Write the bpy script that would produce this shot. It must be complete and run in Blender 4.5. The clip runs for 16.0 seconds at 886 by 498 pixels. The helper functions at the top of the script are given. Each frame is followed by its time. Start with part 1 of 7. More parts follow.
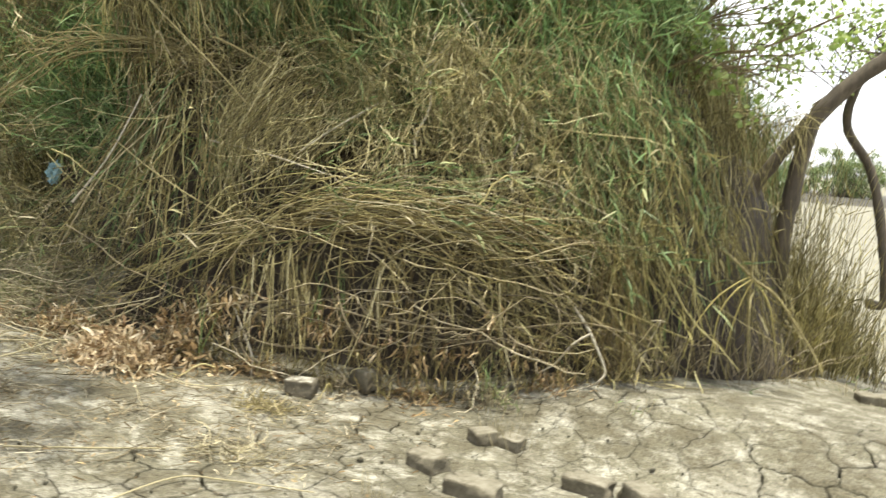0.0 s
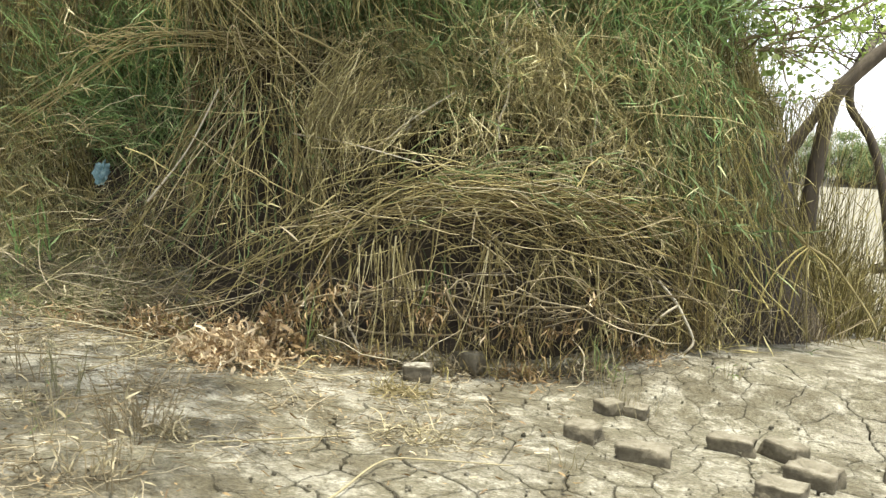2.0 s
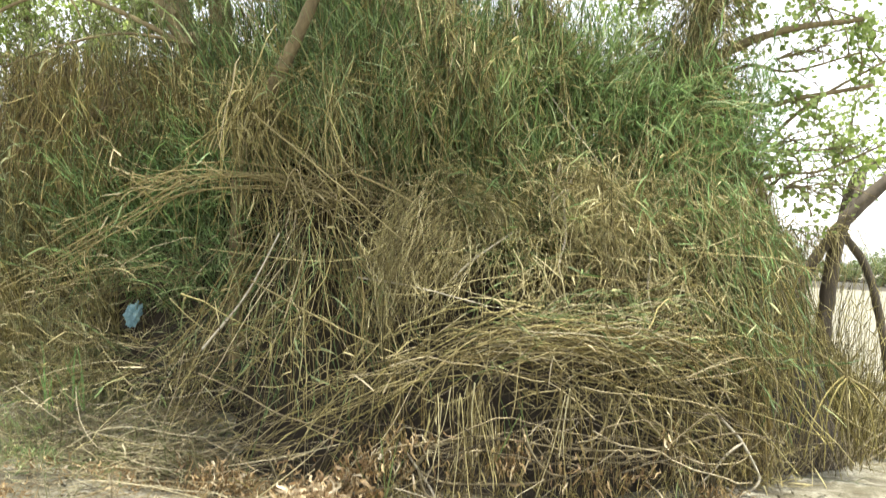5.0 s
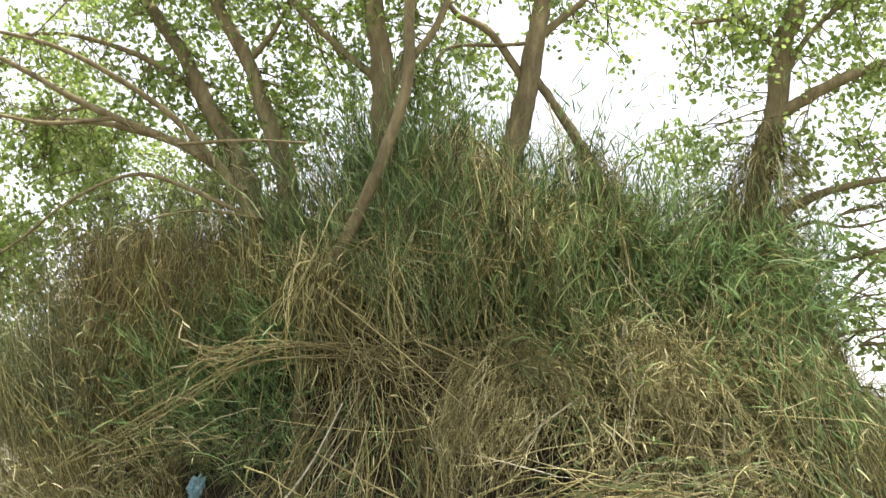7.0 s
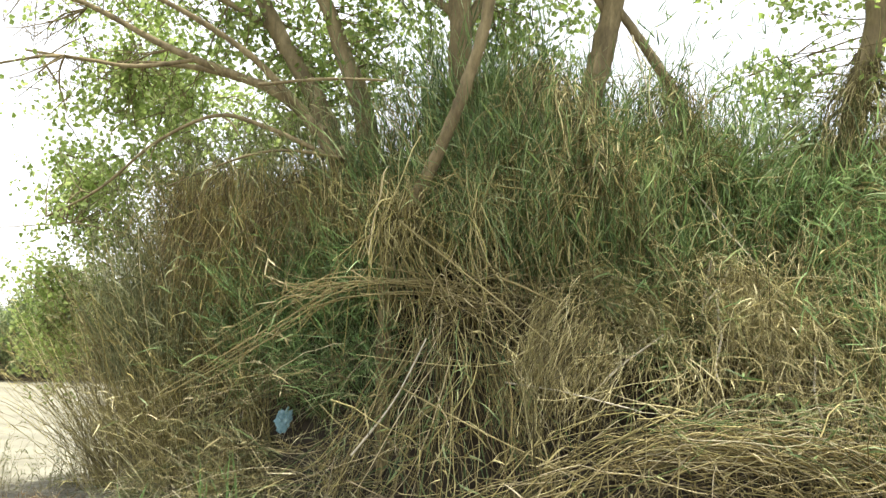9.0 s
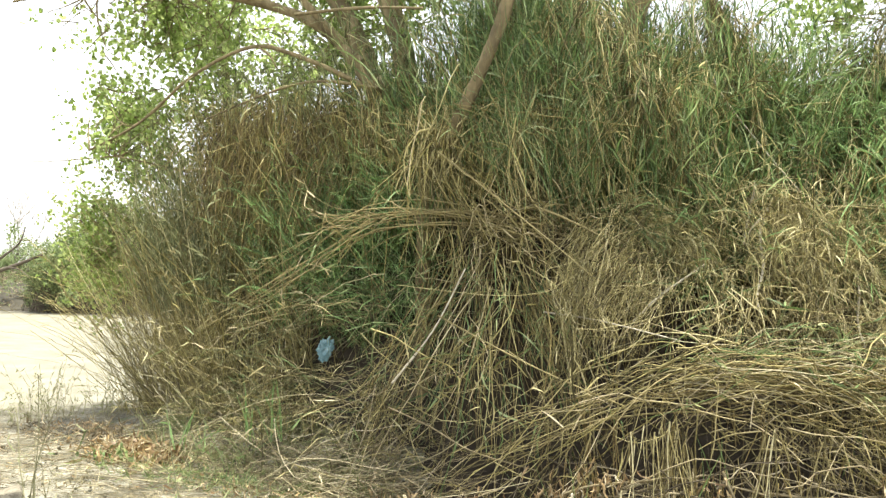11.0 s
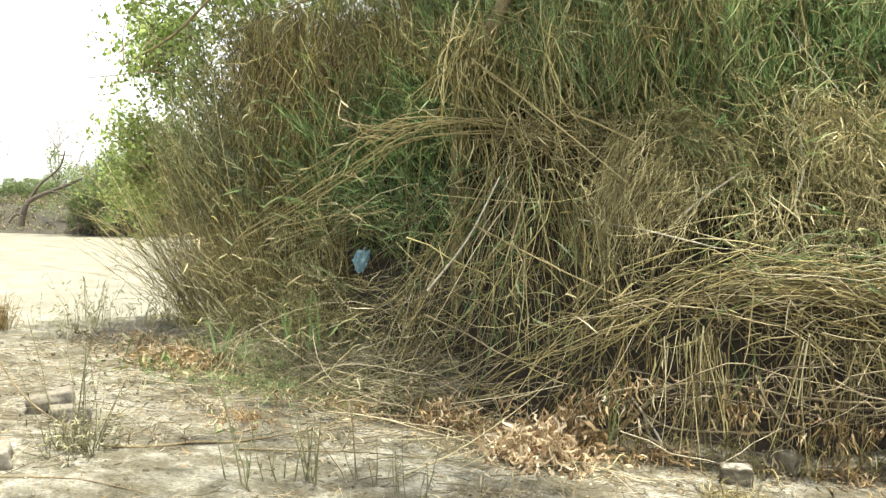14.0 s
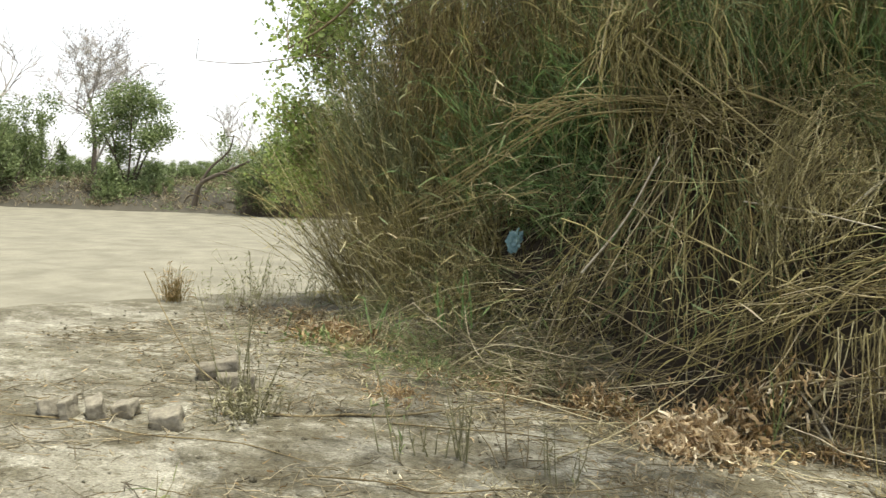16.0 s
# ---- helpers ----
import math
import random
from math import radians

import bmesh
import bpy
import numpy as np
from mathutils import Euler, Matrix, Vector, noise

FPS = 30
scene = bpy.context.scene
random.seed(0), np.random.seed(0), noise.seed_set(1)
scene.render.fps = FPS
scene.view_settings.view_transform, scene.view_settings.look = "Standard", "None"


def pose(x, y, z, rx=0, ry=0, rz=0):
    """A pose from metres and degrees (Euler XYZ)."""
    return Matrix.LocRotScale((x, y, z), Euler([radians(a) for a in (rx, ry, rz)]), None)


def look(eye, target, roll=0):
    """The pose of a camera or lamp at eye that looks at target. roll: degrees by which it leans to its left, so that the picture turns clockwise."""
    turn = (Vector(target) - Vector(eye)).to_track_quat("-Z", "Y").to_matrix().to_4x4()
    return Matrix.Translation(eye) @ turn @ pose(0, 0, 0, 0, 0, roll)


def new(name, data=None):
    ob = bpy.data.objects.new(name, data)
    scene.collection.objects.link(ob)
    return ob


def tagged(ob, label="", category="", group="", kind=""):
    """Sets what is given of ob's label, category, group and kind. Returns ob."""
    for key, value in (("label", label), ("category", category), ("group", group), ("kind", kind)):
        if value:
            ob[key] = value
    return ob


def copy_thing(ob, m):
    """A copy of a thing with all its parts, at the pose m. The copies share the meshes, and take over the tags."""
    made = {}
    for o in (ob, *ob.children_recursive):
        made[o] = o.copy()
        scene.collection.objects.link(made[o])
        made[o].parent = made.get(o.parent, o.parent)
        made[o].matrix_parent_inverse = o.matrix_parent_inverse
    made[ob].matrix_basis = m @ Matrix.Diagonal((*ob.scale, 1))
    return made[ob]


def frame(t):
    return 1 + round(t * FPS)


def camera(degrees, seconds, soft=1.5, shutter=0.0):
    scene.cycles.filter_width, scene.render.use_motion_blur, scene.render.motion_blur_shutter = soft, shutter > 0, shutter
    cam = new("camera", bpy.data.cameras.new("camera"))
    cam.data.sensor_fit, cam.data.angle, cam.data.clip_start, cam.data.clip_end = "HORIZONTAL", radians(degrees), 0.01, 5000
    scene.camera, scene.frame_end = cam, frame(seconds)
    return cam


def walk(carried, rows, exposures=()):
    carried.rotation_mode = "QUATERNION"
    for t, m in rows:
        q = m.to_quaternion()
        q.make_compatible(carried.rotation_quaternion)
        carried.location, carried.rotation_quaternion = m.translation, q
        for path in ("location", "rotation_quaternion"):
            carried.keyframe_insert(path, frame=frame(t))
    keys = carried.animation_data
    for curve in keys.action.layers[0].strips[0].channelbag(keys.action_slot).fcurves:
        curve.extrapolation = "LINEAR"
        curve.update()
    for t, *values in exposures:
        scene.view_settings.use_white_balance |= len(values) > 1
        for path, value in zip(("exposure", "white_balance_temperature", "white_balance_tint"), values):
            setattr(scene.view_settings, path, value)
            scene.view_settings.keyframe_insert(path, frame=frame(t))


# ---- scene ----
cam = camera(53.7, 16.0, soft=1.35, shutter=0.4)
PATH = [
    (0, (2.183, 0.469, 1.517), (1.59, 2.363, 1.277), 5.0),
    (0.5, (1.811, 0.434, 1.498), (1.209, 2.32, 1.216), 2.8),
    (1, (1.543, 0.297, 1.475), (0.993, 2.203, 1.218), 3.5),
    (1.5, (1.288, 0.079, 1.45), (0.843, 2.013, 1.205), 2.2),
    (2, (1.052, 0.028, 1.394), (0.673, 1.977, 1.153), 3.1),
    (2.5, (0.738, -0.002, 1.408), (0.436, 1.958, 1.147), 1.0),
    (3, (0.462, -0.042, 1.409), (0.246, 1.93, 1.153), 2.0),
    (3.2, (0.323, -0.091, 1.406), (0.143, 1.885, 1.16), 2.4),
    (5.3, (0.039, -0.058, 1.666), (-0.161, 1.931, 1.72), 2.6),
    (5.5, (0.05, -0.061, 1.684), (-0.177, 1.924, 1.779), 2.5),
    (6, (0.043, -0.064, 1.688), (-0.234, 1.908, 1.875), 2.3),
    (6.5, (0.045, -0.061, 1.7), (-0.263, 1.897, 1.971), 2.1),
    (7, (0.027, -0.056, 1.68), (-0.313, 1.884, 2.026), 1.7),
    (7.5, (-0.047, -0.067, 1.609), (-0.406, 1.858, 2.018), 1.5),
    (8, (-0.056, -0.054, 1.611), (-0.464, 1.87, 1.97), 1.7),
    (8.5, (-0.062, -0.046, 1.613), (-0.516, 1.881, 1.9), 2.0),
    (9, (-0.068, -0.038, 1.616), (-0.56, 1.888, 1.836), 2.0),
    (9.5, (-0.068, -0.042, 1.617), (-0.589, 1.88, 1.798), 2.0),
    (10, (-0.065, -0.043, 1.618), (-0.622, 1.873, 1.753), 2.0),
    (10.2, (-0.073, -0.035, 1.62), (-0.634, 1.881, 1.737), 2.0),
    (12.5, (-0.065, -0.051, 1.519), (-0.68, 1.852, 1.516), 1.4),
    (13, (-0.064, -0.057, 1.511), (-0.693, 1.841, 1.474), 1.3),
    (13.5, (-0.059, -0.061, 1.497), (-0.689, 1.835, 1.424), 1.5),
    (14, (-0.059, -0.051, 1.499), (-0.703, 1.839, 1.388), 1.6),
    (14.5, (-0.047, -0.029, 1.495), (-0.733, 1.844, 1.359), 1.3),
    (15, (-0.055, -0.02, 1.489), (-0.821, 1.822, 1.343), 1.0),
    (15.5, (-0.069, -0.013, 1.479), (-0.946, 1.778, 1.325), 1.2),
    (16, (-0.095, -0.007, 1.472), (-1.051, 1.742, 1.314), 1.9),
]
walk(cam, [(t, look(eye, aim, roll)) for t, eye, aim, roll in PATH], exposures=[(0, 1.58), (3, 1.6), (5.5, 1.95), (7.5, 1.48), (10, 1.95), (12.5, 2.0), (14.5, 1.72), (16, 1.05)])

# ---- world and sun ----
SUN_EL, SUN_AZ = radians(84), radians(95)      # azimuth from +y towards +x
world = bpy.data.worlds.new("hazy_sky")
scene.world = world
world.use_nodes = True
wn = world.node_tree.nodes
sky = wn.new("ShaderNodeTexSky")
sky.sky_type, sky.sun_disc = "NISHITA", False
sky.sun_elevation, sky.sun_rotation = SUN_EL, SUN_AZ
sky.dust_density, sky.air_density, sky.ozone_density = 1.0, 1.0, 1.0
hsv = wn.new("ShaderNodeHueSaturation")
hsv.inputs["Saturation"].default_value = 0.2
world.node_tree.links.new(sky.outputs[0], hsv.inputs["Color"])
world.node_tree.links.new(hsv.outputs[0], wn["Background"].inputs[0])
wn["Background"].inputs[1].default_value = 0.135
sun_data = bpy.data.lights.new("sun", "SUN")
sun_data.energy, sun_data.angle, sun_data.color = 3.2, radians(1.2), (1.0, 0.955, 0.81)
sun = new("sun", sun_data)
to_sun = Vector((math.sin(SUN_AZ) * math.cos(SUN_EL), math.cos(SUN_AZ) * math.cos(SUN_EL), math.sin(SUN_EL)))
sun.rotation_mode = "QUATERNION"
sun.rotation_quaternion = to_sun.to_track_quat("Z", "Y")
sun.location = to_sun * 40


# ---- materials ----
def material(name):
    m = bpy.data.materials.new(name)
    m.use_nodes = True
    return m, m.node_tree.nodes, m.node_tree.links


def ramp(n, stops):
    r = n.new("ShaderNodeValToRGB")
    e = r.color_ramp.elements
    while len(e) < len(stops):
        e.new(0.5)
    for el, (p, c) in zip(e, stops):
        el.position, el.color = p, (*c, 1)
    return r


def tex(n, l, scale, detail=4.0, rough=0.6, coords="Object"):
    co = n.new("ShaderNodeTexCoord")
    t = n.new("ShaderNodeTexNoise")
    t.inputs["Scale"].default_value, t.inputs["Detail"].default_value, t.inputs["Roughness"].default_value = scale, detail, rough
    l.new(co.outputs[coords], t.inputs["Vector"])
    return t


def mix(n, l, a, b, fac, mode="MIX"):
    m = n.new("ShaderNodeMix")
    m.data_type, m.blend_type = "RGBA", mode
    for sock, v in ((m.inputs[0], fac), (m.inputs[6], a), (m.inputs[7], b)):
        if isinstance(v, (int, float)):
            sock.default_value = v
        elif isinstance(v, tuple):
            sock.default_value = (*v, 1)
        else:
            l.new(v, sock)
    return m.outputs[2]


def blade_material(name, stops, through_light=0.3, rough=0.55, patch=2.5, patch_amount=0.5):
    """Grass, straw or leaf: each blade its own shade, with broader patches, and some light let through."""
    m, n, l = material(name)
    geo = n.new("ShaderNodeNewGeometry")
    r = ramp(n, stops)
    big = tex(n, l, patch, 3.0)
    add = n.new("ShaderNodeMath")
    add.operation = "MULTIPLY_ADD"
    l.new(big.outputs["Fac"], add.inputs[0])
    add.inputs[1].default_value = patch_amount
    l.new(geo.outputs["Random Per Island"], add.inputs[2])
    sub = n.new("ShaderNodeMath")
    sub.operation = "SUBTRACT"
    sub.use_clamp = True
    l.new(add.outputs[0], sub.inputs[0])
    sub.inputs[1].default_value = patch_amount * 0.5
    l.new(sub.outputs[0], r.inputs[0])
    fine = tex(n, l, 60.0, 2.0)
    fr = ramp(n, [(0.3, (0.72, 0.72, 0.72)), (0.7, (1.12, 1.12, 1.12))])
    l.new(fine.outputs["Fac"], fr.inputs[0])
    col = mix(n, l, r.outputs[0], fr.outputs[0], 1.0, "MULTIPLY")
    b = n["Principled BSDF"]
    l.new(col, b.inputs["Base Color"])
    b.inputs["Roughness"].default_value = rough
    if through_light:
        tr = n.new("ShaderNodeBsdfTranslucent")
        l.new(col, tr.inputs["Color"])
        ms = n.new("ShaderNodeMixShader")
        ms.inputs[0].default_value = through_light
        l.new(b.outputs[0], ms.inputs[1])
        l.new(tr.outputs[0], ms.inputs[2])
        l.new(ms.outputs[0], n["Material Output"].inputs[0])
    return m


def rough_material(name, stops, scale, bump=0.4, bump_scale=40.0, rough=0.9, stretch=None):
    """Soil, bark or brick: mottled at two scales, with a bump."""
    m, n, l = material(name)
    a, c = tex(n, l, scale, 6.0, 0.65), tex(n, l, bump_scale, 5.0, 0.7)
    if stretch:
        for t in (a, c):
            mp = n.new("ShaderNodeMapping")
            mp.inputs["Scale"].default_value = stretch
            l.new(n["Texture Coordinate"].outputs["Object"], mp.inputs["Vector"])
            l.new(mp.outputs[0], t.inputs["Vector"])
    r = ramp(n, stops)
    l.new(a.outputs["Fac"], r.inputs[0])
    fr = ramp(n, [(0.3, (0.7, 0.7, 0.7)), (0.7, (1.15, 1.15, 1.15))])
    l.new(c.outputs["Fac"], fr.inputs[0])
    l.new(mix(n, l, r.outputs[0], fr.outputs[0], 1.0, "MULTIPLY"), n["Principled BSDF"].inputs["Base Color"])
    n["Principled BSDF"].inputs["Roughness"].default_value = rough
    bp = n.new("ShaderNodeBump")
    bp.inputs["Strength"].default_value, bp.inputs["Distance"].default_value = bump, 0.01
    l.new(c.outputs["Fac"], bp.inputs["Height"])
    l.new(bp.outputs[0], n["Principled BSDF"].inputs["Normal"])
    return m


GREEN = blade_material("green_reed", [(0.0, (0.055, 0.10, 0.034)), (0.4, (0.132, 0.208, 0.066)), (0.75, (0.235, 0.33, 0.12)), (1.0, (0.42, 0.49, 0.26))], 0.4)
DRY = blade_material("dry_reed", [(0.0, (0.062, 0.052, 0.017)), (0.4, (0.172, 0.145, 0.047)), (0.75, (0.345, 0.297, 0.108)), (1.0, (0.61, 0.54, 0.28))], 0.22, 0.7)
STRAW = blade_material("straw", [(0.0, (0.076, 0.064, 0.022)), (0.35, (0.19, 0.157, 0.061)), (0.75, (0.375, 0.312, 0.14)), (1.0, (0.68, 0.585, 0.38))], 0.22, 0.7)
BROWN_REED = blade_material("brown_dead_reed", [(0.0, (0.06, 0.042, 0.014)), (0.45, (0.175, 0.126, 0.038)), (0.8, (0.31, 0.236, 0.078)), (1.0, (0.48, 0.41, 0.17))], 0.12)
GREY_STEM = blade_material("weathered_stem", [(0.0, (0.11, 0.092, 0.047)), (0.5, (0.28, 0.24, 0.128)), (1.0, (0.55, 0.49, 0.31))], 0.1, 0.75)
TWIG = blade_material("brown_twig", [(0.0, (0.06, 0.046, 0.024)), (0.5, (0.175, 0.139, 0.073)), (0.85, (0.33, 0.275, 0.165)), (1.0, (0.5, 0.44, 0.31))], 0.0, 0.8)
TAN = blade_material("tan_straw", [(0.0, (0.115, 0.092, 0.036)), (0.4, (0.27, 0.225, 0.093)), (0.75, (0.46, 0.395, 0.18)), (1.0, (0.74, 0.67, 0.40))], 0.25, 0.7)
# pale straw, lightened further to stand in for sun on mats and shoulder
LIT_HAY = blade_material("hay", [(0.0, (0.17, 0.145, 0.055)), (0.4, (0.37, 0.325, 0.13)), (0.75, (0.57, 0.51, 0.235)), (1.0, (0.82, 0.76, 0.46))], 0.35, 0.7)
GOLD_STEM = blade_material("golden_stem", [(0.0, (0.125, 0.10, 0.032)), (0.45, (0.30, 0.25, 0.08)), (0.8, (0.47, 0.41, 0.15)), (1.0, (0.70, 0.63, 0.31))], 0.3, 0.7)
WEED_STEM = blade_material("weed_stem", [(0.0, (0.09, 0.085, 0.045)), (0.6, (0.19, 0.18, 0.09)), (1.0, (0.34, 0.31, 0.18))], 0.0)
BLEACHED = blade_material("bleached_stem", [(0.0, (0.30, 0.26, 0.18)), (1.0, (0.55, 0.50, 0.38))], 0.0)
BROWN_LEAF = blade_material("dead_leaf", [(0.0, (0.14, 0.082, 0.032)), (0.5, (0.30, 0.20, 0.088)), (0.85, (0.49, 0.36, 0.18)), (1.0, (0.74, 0.65, 0.46))], 0.25)
PALE_LEAF = blade_material("withered_leaf", [(0.0, (0.20, 0.12, 0.05)), (0.5, (0.46, 0.345, 0.19)), (0.85, (0.68, 0.56, 0.37)), (1.0, (0.82, 0.71, 0.50))], 0.25)
TREE_LEAF = blade_material("tree_leaf", [(0.0, (0.16, 0.23, 0.05)), (0.5, (0.29, 0.39, 0.10)), (1.0, (0.48, 0.56, 0.22))], 0.6, 0.4)
# far twigs and leaves are paled: distance haze is mixed into their colours
HAZY_TWIG = blade_material("hazy_twig", [(0.0, (0.30, 0.27, 0.235)), (1.0, (0.50, 0.47, 0.42))], 0.0)
FAR_LEAF = blade_material("far_leaf", [(0.0, (0.11, 0.15, 0.055)), (0.5, (0.20, 0.26, 0.10)), (1.0, (0.32, 0.38, 0.17))], 0.4, 0.6, 0.4)
FRESH = blade_material("fresh_blade", [(0.0, (0.13, 0.24, 0.07)), (1.0, (0.30, 0.46, 0.17))], 0.4)
FEATHER = blade_material("olive_reed", [(0.0, (0.10, 0.115, 0.045)), (0.5, (0.21, 0.23, 0.095)), (1.0, (0.42, 0.42, 0.22))], 0.4)
WEED = blade_material("weed_leaf", [(0.0, (0.08, 0.13, 0.035)), (0.6, (0.17, 0.24, 0.08)), (1.0, (0.38, 0.40, 0.18))], 0.3)
BARK = rough_material("bark", [(0.25, (0.08, 0.060, 0.028)), (0.5, (0.18, 0.14, 0.068)), (0.75, (0.32, 0.26, 0.14))], 9.0, 1.0, 34.0, 0.85, (1.0, 1.0, 0.3))
DARK_BARK = rough_material("dark_bark", [(0.25, (0.04, 0.032, 0.022)), (0.6, (0.10, 0.08, 0.055)), (0.8, (0.18, 0.15, 0.10))], 7.0, 0.9, 30.0, 0.85, (1.0, 1.0, 0.3))
BRICK = rough_material("mud_brick", [(0.25, (0.075, 0.064, 0.041)), (0.5, (0.125, 0.108, 0.070)), (0.75, (0.19, 0.166, 0.112))], 11.0, 1.0, 50.0)
CHALKY_BRICK = rough_material("chalky_brick", [(0.25, (0.06, 0.05, 0.032)), (0.5, (0.10, 0.085, 0.055)), (0.75, (0.15, 0.13, 0.085))], 11.0, 1.0, 50.0)
GREY_BRICK = rough_material("grey_brick", [(0.25, (0.13, 0.112, 0.078)), (0.5, (0.20, 0.178, 0.13)), (0.75, (0.29, 0.262, 0.20))], 11.0, 1.0, 50.0)
PALE_BRICK = rough_material("pale_brick", [(0.25, (0.15, 0.132, 0.095)), (0.5, (0.25, 0.226, 0.168)), (0.75, (0.37, 0.34, 0.262))], 11.0, 1.0, 50.0)


def sunlit_dust_on_top(m, colour=(0.215, 0.198, 0.148), lo=0.3, hi=0.62):
    """Pale dust, with sunlight painted in, on faces that look up."""
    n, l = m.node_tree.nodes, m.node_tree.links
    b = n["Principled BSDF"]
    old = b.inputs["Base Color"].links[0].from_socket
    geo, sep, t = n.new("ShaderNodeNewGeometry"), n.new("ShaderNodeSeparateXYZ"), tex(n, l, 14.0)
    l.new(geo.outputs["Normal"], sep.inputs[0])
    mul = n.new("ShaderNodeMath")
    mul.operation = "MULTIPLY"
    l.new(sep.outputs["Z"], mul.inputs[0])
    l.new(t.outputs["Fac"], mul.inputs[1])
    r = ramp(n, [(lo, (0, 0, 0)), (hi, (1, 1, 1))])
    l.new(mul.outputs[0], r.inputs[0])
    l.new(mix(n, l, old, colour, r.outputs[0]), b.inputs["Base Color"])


# the bricks' sunlit tops are put into the colour along with the dust
sunlit_dust_on_top(BRICK)
sunlit_dust_on_top(CHALKY_BRICK, (0.40, 0.385, 0.325), 0.38, 0.62)
# soil and litter, near-black: deep shade between the stems is put into the colour
SHADE_LITTER = rough_material("shaded_mound_litter", [(0.3, (0.018, 0.013, 0.008)), (0.6, (0.038, 0.028, 0.016)), (0.8, (0.07, 0.052, 0.03))], 5.0, 0.9, 30.0)
BANK = rough_material("bank_soil", [(0.3, (0.03, 0.027, 0.017)), (0.6, (0.058, 0.051, 0.034)), (0.8, (0.105, 0.094, 0.066))], 0.5, 0.5, 3.0)


def ground_material():
    m, n, l = material("dry_mud")
    a, c, g = tex(n, l, 0.9, 6.0, 0.6), tex(n, l, 5.5, 9.0, 0.78), tex(n, l, 70.0, 4.0, 0.75)
    st, sp = tex(n, l, 2.3, 8.0, 0.72), tex(n, l, 26.0, 4.0, 0.65)
    base = ramp(n, [(0.3, (0.10, 0.09, 0.056)), (0.5, (0.144, 0.131, 0.086)), (0.7, (0.208, 0.193, 0.132))])
    l.new(a.outputs["Fac"], base.inputs[0])
    # salt mottling, brightened so that it also paints in patches of sun
    salt = ramp(n, [(0.48, (0, 0, 0)), (0.70, (1, 1, 1))])
    l.new(c.outputs["Fac"], salt.inputs[0])
    # salt lies thick round the mound and thins out over the field
    co, away, thin = n.new("ShaderNodeTexCoord"), n.new("ShaderNodeVectorMath"), n.new("ShaderNodeMapRange")
    away.operation = "DISTANCE"
    away.inputs[1].default_value = (-1.0, 4.0, 0.0)
    l.new(co.outputs["Object"], away.inputs[0])
    l.new(away.outputs["Value"], thin.inputs["Value"])
    for k, v in (("From Min", 5.0), ("From Max", 9.0), ("To Min", 1.0), ("To Max", 0.12)):
        thin.inputs[k].default_value = v
    amount = n.new("ShaderNodeMath")
    amount.operation = "MULTIPLY"
    l.new(salt.outputs[0], amount.inputs[0])
    l.new(thin.outputs[0], amount.inputs[1])
    col = mix(n, l, base.outputs[0], (0.56, 0.54, 0.45), amount.outputs[0])
    # larger crusts of salt
    cr, worn = tex(n, l, 1.5, 9.0, 0.68), n.new("ShaderNodeMath")
    crust = ramp(n, [(0.51, (0, 0, 0)), (0.62, (0.36, 0.36, 0.36))])
    l.new(cr.outputs["Fac"], crust.inputs[0])
    worn.operation = "MULTIPLY"
    l.new(crust.outputs[0], worn.inputs[0])
    l.new(thin.outputs[0], worn.inputs[1])
    # the open field is paler, even silt
    rest = n.new("ShaderNodeMath")
    rest.operation = "SUBTRACT"
    rest.inputs[0].default_value = 1.0
    l.new(thin.outputs[0], rest.inputs[1])
    silt = ramp(n, [(0.35, (0.15, 0.14, 0.10)), (0.5, (0.19, 0.178, 0.13)), (0.65, (0.225, 0.212, 0.157))])
    l.new(a.outputs["Fac"], silt.inputs[0])
    col = mix(n, l, col, silt.outputs[0], rest.outputs[0])
    # brown stains, strengthened to paint in some of the trees' dappled shade
    stain_shade = ramp(n, [(0.46, (0, 0, 0)), (0.58, (0.8, 0.8, 0.8))])
    l.new(st.outputs["Fac"], stain_shade.inputs[0])
    patch = n.new("ShaderNodeMath")
    patch.operation = "MULTIPLY"
    l.new(stain_shade.outputs[0], patch.inputs[0])
    l.new(thin.outputs[0], patch.inputs[1])
    col = mix(n, l, col, (0.098, 0.084, 0.048), patch.outputs[0])
    col = mix(n, l, col, (0.50, 0.48, 0.40), worn.outputs[0])
    spots = ramp(n, [(0.56, (1, 1, 1)), (0.66, (0.5, 0.47, 0.40))])
    l.new(sp.outputs["Fac"], spots.inputs[0])
    col = mix(n, l, col, spots.outputs[0], thin.outputs[0], "MULTIPLY")
    vo, warp, at = n.new("ShaderNodeTexVoronoi"), tex(n, l, 9.0, 3.0), n.new("ShaderNodeVectorMath")
    vo.feature = "DISTANCE_TO_EDGE"
    vo.inputs["Scale"].default_value = 9.5
    at.operation = "MULTIPLY_ADD"
    l.new(warp.outputs["Color"], at.inputs[0])
    at.inputs[1].default_value = (0.16, 0.16, 0.0)
    l.new(co.outputs["Object"], at.inputs[2])
    l.new(at.outputs[0], vo.inputs["Vector"])
    hair = ramp(n, [(0.0, (0.45, 0.43, 0.38)), (0.022, (1, 1, 1))])
    l.new(vo.outputs["Distance"], hair.inputs[0])
    col = mix(n, l, col, hair.outputs[0], a.outputs["Fac"], "MULTIPLY")
    gr = ramp(n, [(0.3, (0.45, 0.45, 0.43)), (0.7, (1.3, 1.3, 1.3))])
    l.new(g.outputs["Fac"], gr.inputs[0])
    l.new(mix(n, l, col, gr.outputs[0], thin.outputs[0], "MULTIPLY"), n["Principled BSDF"].inputs["Base Color"])
    n["Principled BSDF"].inputs["Roughness"].default_value = 0.95
